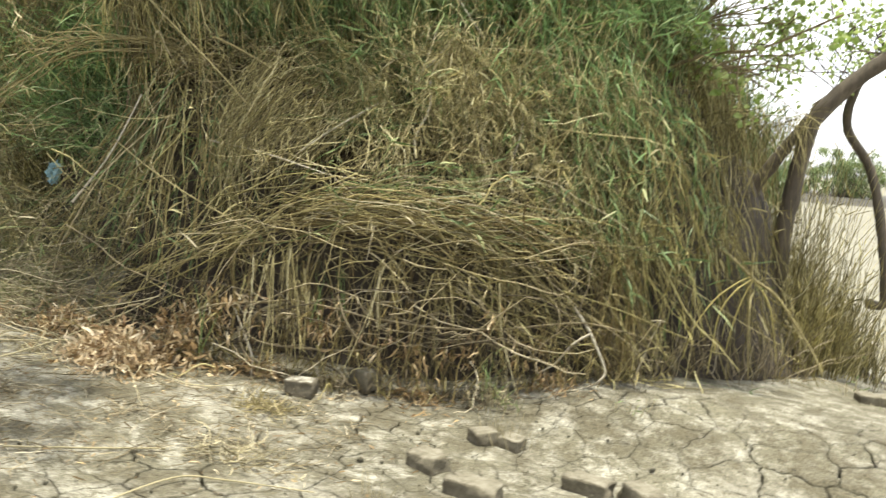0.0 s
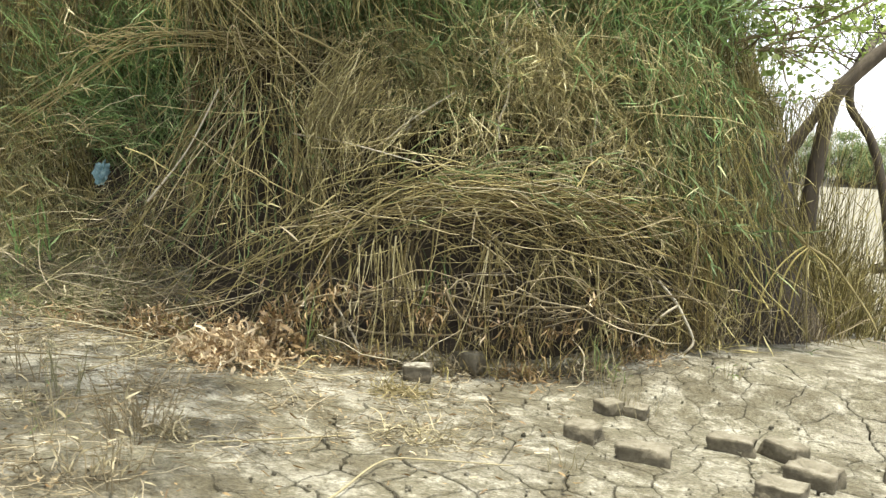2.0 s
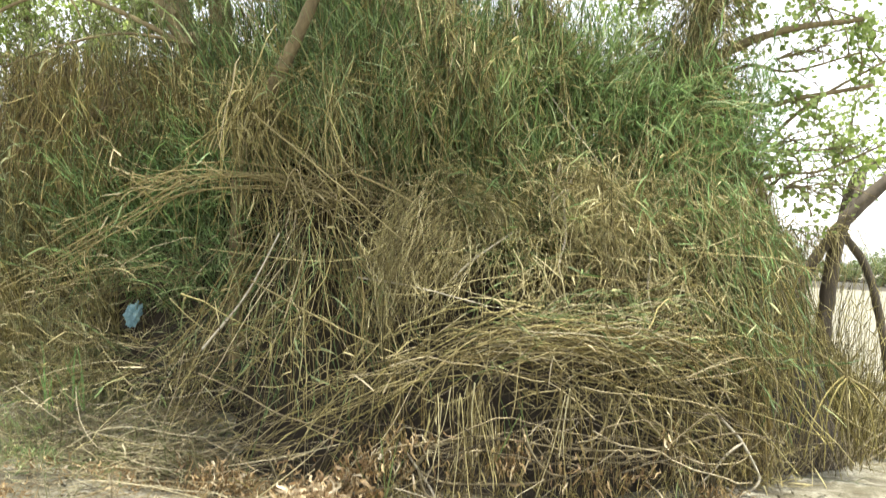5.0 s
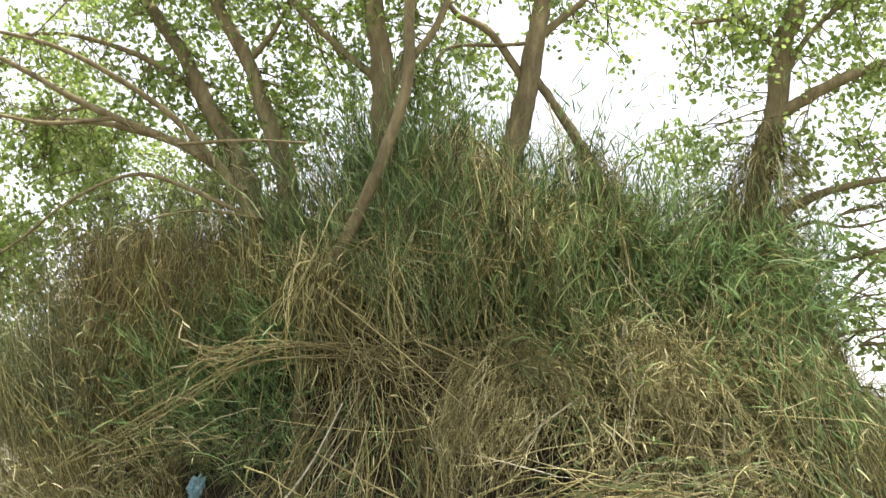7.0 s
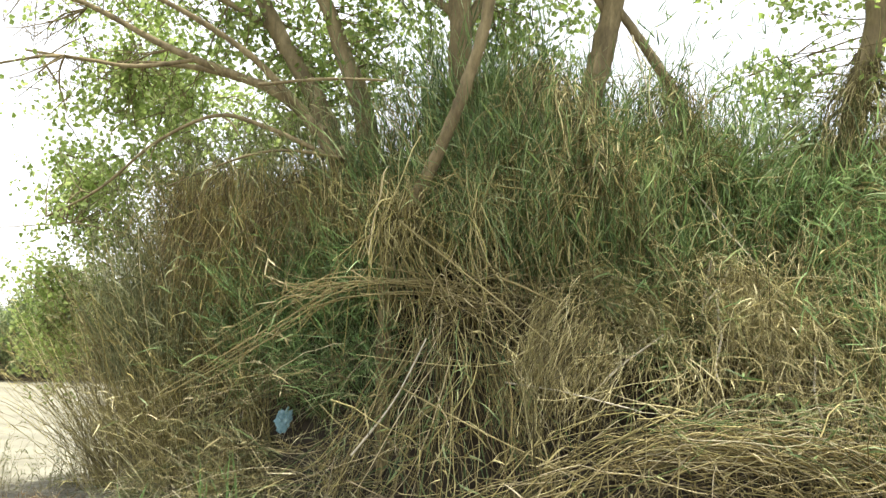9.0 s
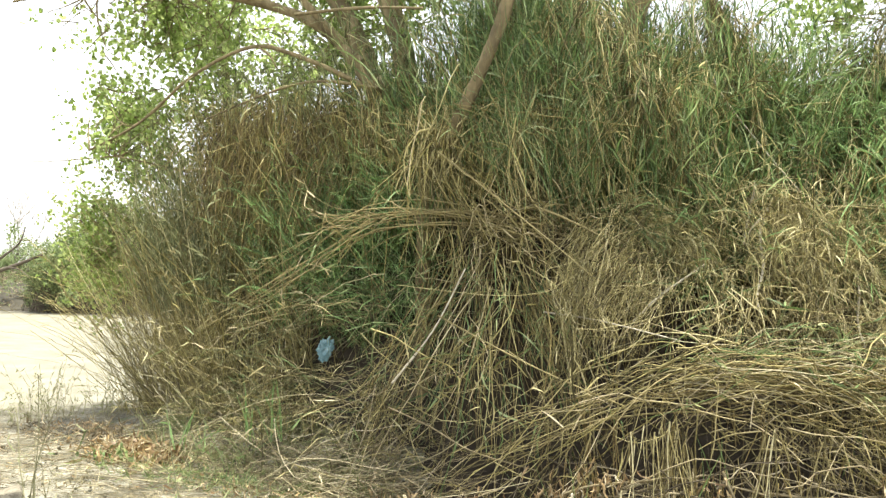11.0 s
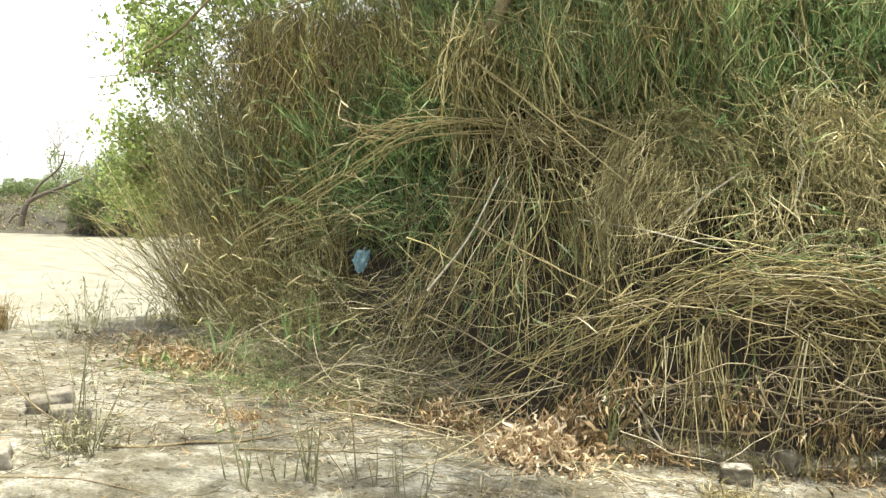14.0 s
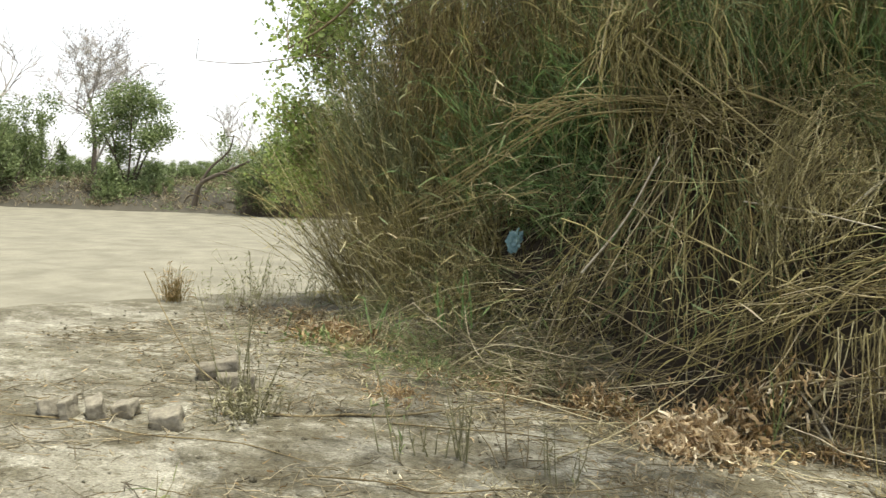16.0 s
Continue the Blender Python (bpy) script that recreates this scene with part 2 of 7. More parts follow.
    bp = n.new("ShaderNodeBump")
    bp.inputs["Strength"].default_value, bp.inputs["Distance"].default_value = 0.8, 0.010
    l.new(g.outputs["Fac"], bp.inputs["Height"])
    b2 = n.new("ShaderNodeBump")
    b2.inputs["Strength"].default_value, b2.inputs["Distance"].default_value = 0.5, 0.018
    l.new(sp.outputs["Fac"], b2.inputs["Height"])
    l.new(thin.outputs[0], bp.inputs["Strength"])
    l.new(thin.outputs[0], b2.inputs["Strength"])
    l.new(b2.outputs[0], bp.inputs["Normal"])
    l.new(bp.outputs[0], n["Principled BSDF"].inputs["Normal"])
    return m


GROUND = ground_material()


# ---- mesh helpers ----
rng = np.random.default_rng(7)


def noise2(x, y, scale, seed=0, octaves=4):
    """Smooth value noise on arrays, about -1 to 1."""
    out, amp, tot = np.zeros(np.shape(x)), 1.0, 0.0
    for o in range(octaves):
        fx, fy = np.asarray(x) * scale + 17.3 * o + seed, np.asarray(y) * scale + 9.1 * o - seed
        ix, iy = np.floor(fx), np.floor(fy)
        tx, ty = fx - ix, fy - iy
        tx, ty = tx * tx * (3 - 2 * tx), ty * ty * (3 - 2 * ty)

        def cell(a, b):
            v = np.sin(a * 127.1 + b * 311.7 + seed * 74.7) * 43758.5453
            return (v - np.floor(v)) * 2 - 1
        v = (cell(ix, iy) * (1 - tx) + cell(ix + 1, iy) * tx) * (1 - ty) + (cell(ix, iy + 1) * (1 - tx) + cell(ix + 1, iy + 1) * tx) * ty
        out, tot = out + v * amp, tot + amp
        amp, scale = amp * 0.5, scale * 2.0
    return out / tot


def smooth(t):
    t = np.clip(t, 0, 1)
    return t * t * (3 - 2 * t)


def quad_mesh(name, verts, quads, mat, shade=True):
    me = bpy.data.meshes.new(name)
    nq = len(quads)
    me.vertices.add(len(verts))
    me.vertices.foreach_set("co", np.ascontiguousarray(verts, dtype=np.float32).ravel())
    me.loops.add(nq * 4)
    me.loops.foreach_set("vertex_index", np.ascontiguousarray(quads, dtype=np.int32).ravel())
    me.polygons.add(nq)
    me.polygons.foreach_set("loop_start", np.arange(0, nq * 4, 4, dtype=np.int32))
    me.polygons.foreach_set("use_smooth", np.full(nq, shade))
    me.update(calc_edges=True)
    me.materials.append(mat)
    return me


def unit(v):
    return v / np.maximum(np.linalg.norm(v, axis=-1, keepdims=True), 1e-9)


def strands(root, way, length, droop, wobble, steps):
    """Lines that set out from root along way and bend down by droop: (n, steps + 1, 3)."""
    p, d = np.array(root, float), unit(np.array(way, float))
    n = len(p)
    length, droop = np.broadcast_to(length, (n,))[:, None], np.broadcast_to(droop, (n,))[:, None]
    pts = [p.copy()]
    for _ in range(steps):
        d = d + rng.normal(0, 1, (n, 3)) * wobble / math.sqrt(steps)
        d[:, 2] -= droop[:, 0] / steps
        d = unit(d)
        p = p + d * length / steps
        pts.append(p.copy())
    return np.stack(pts, 1)


def across(pts):
    t = unit(np.gradient(pts, axis=1))
    ref = unit(rng.normal(0, 1, (len(pts), 1, 3)))
    u = unit(np.cross(t, np.broadcast_to(ref, t.shape)))
    return t, u, np.cross(t, u)


def tubes(pts, radius, taper=0.35, sides=3):
    n, k = pts.shape[:2]
    _, u, v = across(pts)
    r = np.broadcast_to(radius, (n,))[:, None, None] * np.linspace(1, taper, k)[None, :, None]
    ring = [pts + r * (math.cos(a) * u + math.sin(a) * v) for a in np.arange(sides) * 2 * math.pi / sides]
    verts = np.stack(ring, 2).reshape(-1, 3)
    i = (np.arange(n) * k * sides)[:, None, None] + (np.arange(k - 1) * sides)[None, :, None]
    s, s2 = np.arange(sides)[None, None, :], ((np.arange(sides) + 1) % sides)[None, None, :]
    quads = np.stack([i + s, i + s2, i + sides + s2, i + sides + s], -1).reshape(-1, 4)
    return verts, quads


def ribbons(pts, width, shape):
    """Flat blades along lines; shape: the width's profile from root to tip."""
    n, k = pts.shape[:2]
    _, u, _ = across(pts)
    w = np.broadcast_to(width, (n,))[:, None, None] * np.asarray(shape)[None, :, None] * 0.5
    verts = np.stack([pts - u * w, pts + u * w], 2).reshape(-1, 3)
    i = (np.arange(n) * k * 2)[:, None] + (np.arange(k - 1) * 2)[None, :]
    quads = np.stack([i, i + 1, i + 3, i + 2], -1).reshape(-1, 4)
    return verts, quads


def joined(*lots):
    vs, qs, o = [], [], 0
    for v, q in lots:
        vs.append(v)
        qs.append(q + o)
        o += len(v)
    return np.concatenate(vs), np.concatenate(qs)


def stuff(name, geometry, mat, label, category):
    return tagged(new(name, quad_mesh(name, *geometry, mat)), label, category, kind="stuff")


def part(name, me, parent, label=""):
    ob = new(name, me)
    ob.parent = parent
    return tagged(ob, label) if label else ob


def mass(name, me, parent, label=""):
    """A part of very many small pieces."""
    return tagged(part(name, me, parent, label), kind="stuff")


def curve_points(points, per=6):
    """A smooth line through a few points."""
    p = np.array(points, float)
    p = np.vstack([2 * p[0] - p[1], p, 2 * p[-1] - p[-2]])
    t = np.linspace(0, 1, per, endpoint=False)[:, None]
    out = []
    for a, b, c, d in zip(p[:-3], p[1:-2], p[2:-1], p[3:]):
        out.append(0.5 * (2 * b + (c - a) * t + (2 * a - 5 * b + 4 * c - d) * t ** 2 + (3 * b - a - 3 * c + d) * t ** 3))
    return np.vstack([*out, p[-2:-1]])


def limb(points, r0, r1, sides=10, gnarl=0.08):
    """A tapered, knobbly limb through a few points."""
    line = curve_points(points)
    k = len(line)
    t = unit(np.gradient(line, axis=0))
    u = unit(np.cross(t, np.array([0.3, 0.9, 0.2])))
    v = np.cross(t, u)
    r = r0 + (r1 - r0) * np.linspace(0, 1, k) ** 0.8
    a = np.arange(sides) * 2 * math.pi / sides
    rr = r[:, None] * (1 + gnarl * rng.normal(0, 1, (k, sides)) + gnarl * 0.8 * np.sin(a * 2 + np.linspace(0, 5, k)[:, None]))
    verts = (line[:, None] + rr[..., None] * (np.cos(a)[None, :, None] * u[:, None] + np.sin(a)[None, :, None] * v[:, None])).reshape(-1, 3)
    i, s = (np.arange(k - 1) * sides)[:, None], np.arange(sides)[None, :]
    s2 = (s + 1) % sides
    quads = np.stack([i + s, i + s2, i + sides + s2, i + sides + s], -1).reshape(-1, 4)
    cap = (k - 1) * sides
    ends = np.array([[cap, cap + j, cap + j + 1, cap + j + 2] for j in range(1, sides - 2, 2)])
    return verts, np.vstack([quads, ends])


# ---- ground ----
def ground_z(x, y):
    x, y = np.asarray(x, float), np.asarray(y, float)
    near = np.clip(-0.05 * x - 0.05 * (y - 4.5), -0.6, 0.45) + 0.25 * smooth((x - 0.2) / 1.6) * smooth((y - 4.8) / 1.2)
    r = np.sqrt(((x + 1.5) / 5.0) ** 2 + ((y - 5.5) / 7.0) ** 2)
    w = 1 - smooth((r - 0.98) / 0.7)
    return near * w + (1 - w) * (-0.9)


def steps(lo, hi, f0, f1, fine, mid, m0, m1):
    """Grid lines: fine in the middle, growing outwards."""
    a = list(np.arange(m0, f0, mid)) + list(np.arange(f0, f1, fine)) + list(np.arange(f1, m1, mid))
    s, g, left = a[0], mid * 1.5, []
    while s > lo:
        s -= g
        g *= 1.22
        left.append(s)
    s, g = a[-1], mid * 1.5
    while s < hi:
        s += g
        g *= 1.22
        a.append(s)
    return np.array(left[::-1] + a)


def surface(x, y):
    """The ground's top with its small unevenness."""
    return ground_z(x, y) + 0.025 * noise2(x, y, 0.7, 2) + 0.012 * noise2(x, y, 5.0, 4)


def cracked(x, y):
    """How deep the drying cracks go: 1 in the cracked part, 0 outside it."""
    e = 0.25 * noise2(x, y, 1.3, 31)
    return smooth((x + 0.45 + e) / 0.6) * smooth((4.3 + e - x) / 0.6) * smooth((y - 2.5 + e) / 0.5) * smooth((6.3 + e - y) / 0.6)


def build_ground():
    xs = steps(-900, 900, -2.5, 5.0, 0.03, 0.06, -8.0, 6.0)
    ys = steps(-900, 900, 2.0, 6.6, 0.03, 0.06, 1.4, 11.0)
    x, y = np.meshgrid(xs, ys)
    z = surface(x, y) - np.where(cracked(x, y) > 0.01, 0.006, 0.0) - 0.06 * cracked(x, y)
    ny, nx = x.shape
    i = np.arange(ny - 1)[:, None] * nx + np.arange(nx - 1)[None, :]
    quads = np.stack([i, i + 1, i + nx + 1, i + nx], -1).reshape(-1, 4)
    me = quad_mesh("ground", np.stack([x, y, z], -1).reshape(-1, 3), quads, GROUND)
    return tagged(new("ground", me), "pale dry mud ground with drying cracks and salt", "ground", kind="structure")


ground = build_ground()


# ---- the overgrown mound ----
def front_y(x):
    return np.interp(x, [-6.2, -5.5, -4.0, -3.0, -2.0, -1.0, 0.2, 0.7, 1.2, 1.9, 2.6, 3.2], [8.6, 7.4, 6.1, 5.8, 5.5, 5.3, 5.38, 5.55, 5.85, 6.45, 7.15, 8.0])


def top_z(x):
    return np.interp(x, [-6.2, -5.6, -5.0, -4.0, -3.2, -2.3, -1.7, -1.2, -0.7, 0.1, 0.8, 1.5, 1.9, 2.6, 3.0, 3.4],
                     [0.6, 2.0, 2.5, 3.05, 3.2, 3.7, 4.2, 4.15, 3.8, 3.65, 3.5, 3.2, 2.6, 1.9, 1.1, 0.3])


def apron(x, y):
    """A low bank of soil at the foot of the thicket."""
    return 0.34 * smooth((y - front_y(x) + 0.5) / 0.9) * smooth((x + 5.5) / 1.6) * smooth((-1.5 - x) / 0.7)


def mound_z(x, y):
    off = np.interp(x, [-4.8, -2.2, -1.2, -0.8, 1.0, 1.5, 2.1], [0.35, 0.1, 0.4, 0.42, 0.45, 0.3, 0.0])
    h = np.maximum(top_z(x) * 0.80 - 0.15, 0) * smooth((x + 6.1) / 0.9) * smooth((3.3 - x) / 0.9)
    t = np.clip((y - front_y(x) - off) / 1.2, 0, 1)
    back = smooth((12.5 - y) / 3.0)
    low = apron(x, y)
    body = ground_z(x, y) - 0.08 * (1 - smooth(t * 4)) + (h * smooth(t) ** 0.8 + 0.12 * noise2(x, y, 1.7, 6) * smooth(t * 3)) * back
    return np.maximum(ground_z(x, y) - 0.08 * (1 - smooth(low * 30)) + low, body)


def build_mound():
    xs, ys = np.arange(-6.6, 3.9, 0.09), np.arange(4.6, 13.0, 0.09)
    x, y = np.meshgrid(xs, ys)
    z = mound_z(x, y)
    ny, nx = x.shape
    i = np.arange(ny - 1)[:, None] * nx + np.arange(nx - 1)[None, :]
    quads = np.stack([i, i + 1, i + nx + 1, i + nx], -1).reshape(-1, 4)
    me = quad_mesh("earth_mound", np.stack([x, y, z], -1).reshape(-1, 3), quads, SHADE_LITTER)
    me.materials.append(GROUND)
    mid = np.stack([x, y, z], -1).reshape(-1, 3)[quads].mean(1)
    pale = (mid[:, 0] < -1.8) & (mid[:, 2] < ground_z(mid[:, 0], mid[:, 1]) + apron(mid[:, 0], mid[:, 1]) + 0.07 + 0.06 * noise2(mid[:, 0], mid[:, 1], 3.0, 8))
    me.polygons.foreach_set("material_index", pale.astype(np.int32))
    tagged(new("earth_mound", me), "earth mound under the reeds, coloured near-black for the shade between stems, paler at its foot", "mound", kind="structure")


build_mound()


def on_mound(n, x0, x1, d0, d1, power=1.0):
    """Roots on the mound between d0 and d1 behind its front line."""
    x = rng.uniform(x0, x1, n)
    y = front_y(x) + d0 + (d1 - d0) * rng.uniform(0, 1, n) ** power
    return np.stack([x, y, np.maximum(mound_z(x, y), ground_z(x, y))], -1)


def under_limbs(p):
    """Where the brown curtain hangs in front; few reeds stand here."""
    return (p[:, 0] > -4.05) & (p[:, 0] < -2.7) & (p[:, 2] > 1.2) & (p[:, 0] * 11.0 % 1.0 < 0.8)


def tufts(centre, per, spread, way, way_spread, length, droop, wobble, k, crook=2.6):
    """Stems in clumps: those of one clump lean and bend alike."""
    m = len(centre)
    idx = np.repeat(np.arange(m), per)
    n = len(idx)
    root = centre[idx] + rng.normal(0, 1, (n, 3)) * np.array([spread, spread, spread * 0.4])
    d = way[idx] + rng.normal(0, way_spread * 1.15, (n, 3))
    return strands(root, d, length[idx] * rng.uniform(0.45, 1.15, n), droop[idx] * rng.uniform(0.4, 1.5, n), wobble * rng.uniform(0.7, crook, (n, 1)), k)


def outward(n, lean, spread):
    d = rng.normal(0, spread, (n, 3))
    d[:, 1] -= lean
    d[:, 2] = 1.0
    return d


def leaves_on(pts, per, length, width, k0=1, spread=0.6, droop=1.3):
    """Long narrow leaves set along stems."""
    n, k = pts.shape[:2]
    idx = np.repeat(np.arange(n), per)
    at = rng.integers(k0, k, len(idx))
    root = pts[idx, at]
    tan = unit(pts[idx, at] - pts[idx, at - 1])
    way = tan + rng.normal(0, spread, root.shape)
    blade = strands(root, way, rng.uniform(0.5, 1.2, len(idx)) * length, rng.uniform(0.3, 1.7, len(idx)) * droop, 0.25, 4)
    return ribbons(blade, rng.uniform(0.6, 1.2, len(idx)) * width, [0.6, 1.0, 0.9, 0.6, 0.08])


def resampled(guide, k):
    line = curve_points(guide, 8)
    s = np.concatenate([[0], np.cumsum(np.linalg.norm(np.diff(line, axis=0), axis=1))])
    t = np.linspace(0, s[-1], k)
    return np.stack([np.interp(t, s, line[:, i]) for i in range(3)], -1)


def sheet(guides, n, loose=(0.05, 0.10), start=(0.0, 0.3), reach=(0.45, 1.0), wobble=0.012, k=9):
    """Stems combed along a family of guide lines; each runs over a stretch of its own line and strays from it."""
    fam = np.stack([resampled(gl, 24) for gl in guides])
    knot = rng.uniform(0, len(guides) - 1, 3 + 3 * len(guides))
    u = np.clip(knot[rng.integers(0, len(knot), n)] + rng.normal(0, 0.10, n), 0, len(guides) - 1 - 1e-6) if len(guides) > 1 else np.zeros(n)
    stray = np.where(rng.uniform(0, 1, n) < 0.25, rng.uniform(1.3, 3.0, n), 0.9)[:, None, None]
    i = np.minimum(u.astype(int), max(len(guides) - 2, 0))
    f = (u - i)[:, None, None]
    line = fam[i] * (1 - f) + fam[np.minimum(i + 1, len(guides) - 1)] * f
    a = rng.uniform(*start, n)
    b = np.minimum(a + rng.uniform(*reach, n), 1.0)
    pos = (a[:, None] + (b - a)[:, None] * np.linspace(0, 1, k)) * 23
    j = np.clip(pos.astype(int), 0, 22)
    w = (pos - j)[..., None]
    row = np.arange(n)[:, None]
    pts = line[row, j] * (1 - w) + line[row, j + 1] * w
    s = np.linspace(0, 1, k)[None, :, None]
    flat = np.array([1.0, 0.6, 1.0])
    pts = pts + (rng.normal(0, loose[0], (n, 1, 3)) * (1 - s) + rng.normal(0, loose[1], (n, 1, 3)) * s) * flat * stray
    bow = rng.normal(0, 1, (n, 1, 3)) * flat * np.sin(s * math.pi) * loose[1] * 0.6 * stray
    return pts + bow + np.cumsum(rng.normal(0, wobble, (n, k, 3)), 1) * flat


def above_ground(pts, up=0.015):
    x, y = pts[..., 0], pts[..., 1]
    pts[..., 2] = np.maximum(pts[..., 2], np.where(x < -1.6, np.maximum(ground_z(x, y), mound_z(x, y)), ground_z(x, y)) + up)
    return pts


def off_the_gap(pts):
    """Leaves a gap in the grass before the bag, with a few stems across it."""
    s = 6.08 - pts[..., 1]
    inside = (s > 0.02) & (s < 1.1) & (pts[..., 0] > 0.45 * s - 2.93) & (pts[..., 0] < 0.63 * s - 2.69) & (np.abs(pts[..., 2] - 1.03 - 0.07 * s) < 0.13)
    return pts[~inside.any(1) | (rng.uniform(0, 1, len(pts)) < 0.15)]


def lay(name, pts, r0, r1, mat, label, category, leaf=None, taper=0.5):
    """Stems and their leaves as one mass; leaf: (per stem, length, width, spread, droop)."""
    pts = off_the_gap(pts)
    n = len(pts)
    lots = [tubes(pts, r0 + (r1 * 1.1 - r0) * rng.uniform(0, 1, n) ** 2.0, taper, 4 if r1 > 0.004 else 3)]
    if leaf:
        per, long, wide, spread, droop = leaf
        if per < 1:
            pts = pts[rng.uniform(0, 1, n) < per]
            per = 1
        lots.append(leaves_on(pts, per, long, wide, 2, spread, droop))
    return stuff(name, joined(*lots), mat, label, category)


def in_front(p):
    """Where the combed straw covers the mound and nothing else may stand before it."""
    return (p[:, 0] > -2.3) & (p[:, 0] < 1.9) & (p[:, 1] < 6.3) & (p[:, 2] < 2.0)


def shoulder(pts):
    """Stems that keep within the sloping outline of the shoulder."""
    edge = np.interp(pts[..., 2], [0.85, 1.0, 1.33, 1.75, 2.03, 2.57], [2.6, 2.43, 2.24, 2.12, 1.96, 1.84]) * pts[..., 1] / 7.0
    stray = rng.normal(0, 0.05, len(pts))[:, None]
    return pts[((pts[..., 0] < edge + stray) | (pts[..., 2] < 0.85)).all(1)]


def build_reeds():
    # green reeds on the upper part
    c = on_mound(1500, -2.6, 1.9, 0.7, 2.9)
    c = c[(c[:, 2] > 1.4) & (noise2(c[:, 0], c[:, 2], 1.8, 9) > -0.22) & ~in_front(c)]
    m = len(c)
    size = np.clip(top_z(c[:, 0]) - c[:, 2], 0.45, 1.7) * rng.uniform(0.5, 1.15, m)
    pts = shoulder(tufts(c, 7, 0.07, outward(m, 0.12, 0.2), 0.14, size, rng.uniform(0.0, 0.4, m), 0.10, 6, 1.3))
    stuff("green_reeds", joined(tubes(pts, rng.uniform(0.002, 0.0042, len(pts))), leaves_on(pts, 4, 0.30, 0.0090, 1, 0.24, 0.3)), GREEN,
          "dense green reeds with long narrow leaves on the mound", "reeds")
    # leafy green wall below the wrapped tree
    m = 280
    x = rng.uniform(-1.7, 1.75, m)
    z = rng.uniform(2.0, 2.9, m)
    c = np.stack([x, front_y(x) + 0.55 + 0.25 * (z - 1.9) + np.interp(x, [-1.0, -0.2, 1.2], [-0.1, 0.3, 0.25]) + rng.uniform(0, 0.25, m), z], -1)
    c = c[(noise2(c[:, 0], c[:, 2], 2.6, 19) > np.where(c[:, 0] > 0.0, -0.4, -0.05)) & (c[:, 2] > np.interp(c[:, 0], [-0.4, 0.2], [2.0, 2.3]))]
    pts = tufts(c, 6, 0.07, outward(len(c), 0.22, 0.28), 0.22, rng.uniform(0.4, 0.9, len(c)), rng.uniform(0.0, 0.7, len(c)), 0.12, 6, 1.4)
    stuff("green_reeds", joined(tubes(pts, rng.uniform(0.002, 0.004, len(pts))), leaves_on(pts, 3, 0.26, 0.0085, 1, 0.32, 0.4)), GREEN,
          "leafy green reeds between the tree trunks", "reeds")
    c = c[rng.uniform(0, 1, len(c)) < 0.6]
    pts = tufts(c, 4, 0.09, outward(len(c), 0.2, 0.3), 0.25, rng.uniform(0.4, 1.0, len(c)), rng.uniform(0.0, 0.5, len(c)), 0.10, 6, 1.4)
    lay("upright_stems", pts, 0.0022, 0.0046, DRY, "dry stems standing among the green reeds", "stems", (1, 0.2, 0.009, 0.5, 0.5))
    # sparse feathery reeds over the brown curtain, thinning out to the end of the thicket
    m = 480
    x = rng.uniform(-5.9, -2.4, m)
    y = front_y(x) + rng.uniform(0.7, 1.7, m)
    z0 = np.maximum(mound_z(x, y), 1.2)
    c = np.stack([x, y, z0], -1)
    c[:, 1] -= 0.45 * (x < -3.9)
    high = np.interp(x, [-5.9, -5.5, -5.0, -4.0, -3.2, -2.4], [2.2, 2.6, 3.1, 3.65, 3.8, 3.7])
    pts = tufts(c, 4, 0.1, outward(m, 0.03, 0.13), 0.12, np.clip(high - z0, 0.4, 2.4) * rng.uniform(0.7, 1.05, m), rng.uniform(0.0, 0.3, m), 0.10, 8, 1.2)
    stuff("feathery_reeds", joined(tubes(pts, rng.uniform(0.002, 0.0038, len(pts))), leaves_on(pts, 9, 0.15, 0.011, 2, 0.5, 0.5)), FEATHER,
          "sparse feathery olive reeds above the brown curtain", "reeds")
    # reeds behind the far shoulder
    m = 150
    x = rng.uniform(1.2, 2.7, m)
    y = rng.uniform(8.2, 10.5, m)
    c = np.stack([x, y, np.maximum(ground_z(x, y), mound_z(x, y))], -1)
    pts = tufts(c, 9, 0.1, outward(m, 0.03, 0.1), 0.1, np.clip(np.interp(x, [1.2, 2.0, 2.7], [3.0, 2.8, 2.2]) - c[:, 2], 0.4, 2.6) * rng.uniform(0.7, 1.05, m), rng.uniform(0.0, 0.25, m), 0.10, 7, 1.3)
    pts = shoulder(pts)
    stuff("back_reeds", joined(tubes(pts, rng.uniform(0.002, 0.004, len(pts))), leaves_on(pts, 3, 0.2, 0.012, 2, 0.5, 0.5)), WEED,
          "olive reeds standing behind the shoulder of the mound", "reeds")
    # dry standing reeds on the body of the mound
    c = on_mound(620, -4.6, 2.2, 0.5, 2.2, 1.1)
    c = c[~in_front(c) & ~under_limbs(c) & (c[:, 2] > 0.5)]
    m = len(c)
    size = np.clip(top_z(c[:, 0]) - c[:, 2], 0.35, 1.25) * rng.uniform(0.5, 1.15, m)
    pts = tufts(c, 9, 0.09, outward(m, 0.28, 0.28), 0.18, size, rng.uniform(0.0, 0.9, m), 0.07, 6)
    pts = shoulder(pts)
    lay("dry_reeds", pts, 0.0025, 0.005, DRY, "dry brown reed stems standing on the mound", "reeds", (1, 0.2, 0.009, 0.5, 0.5))
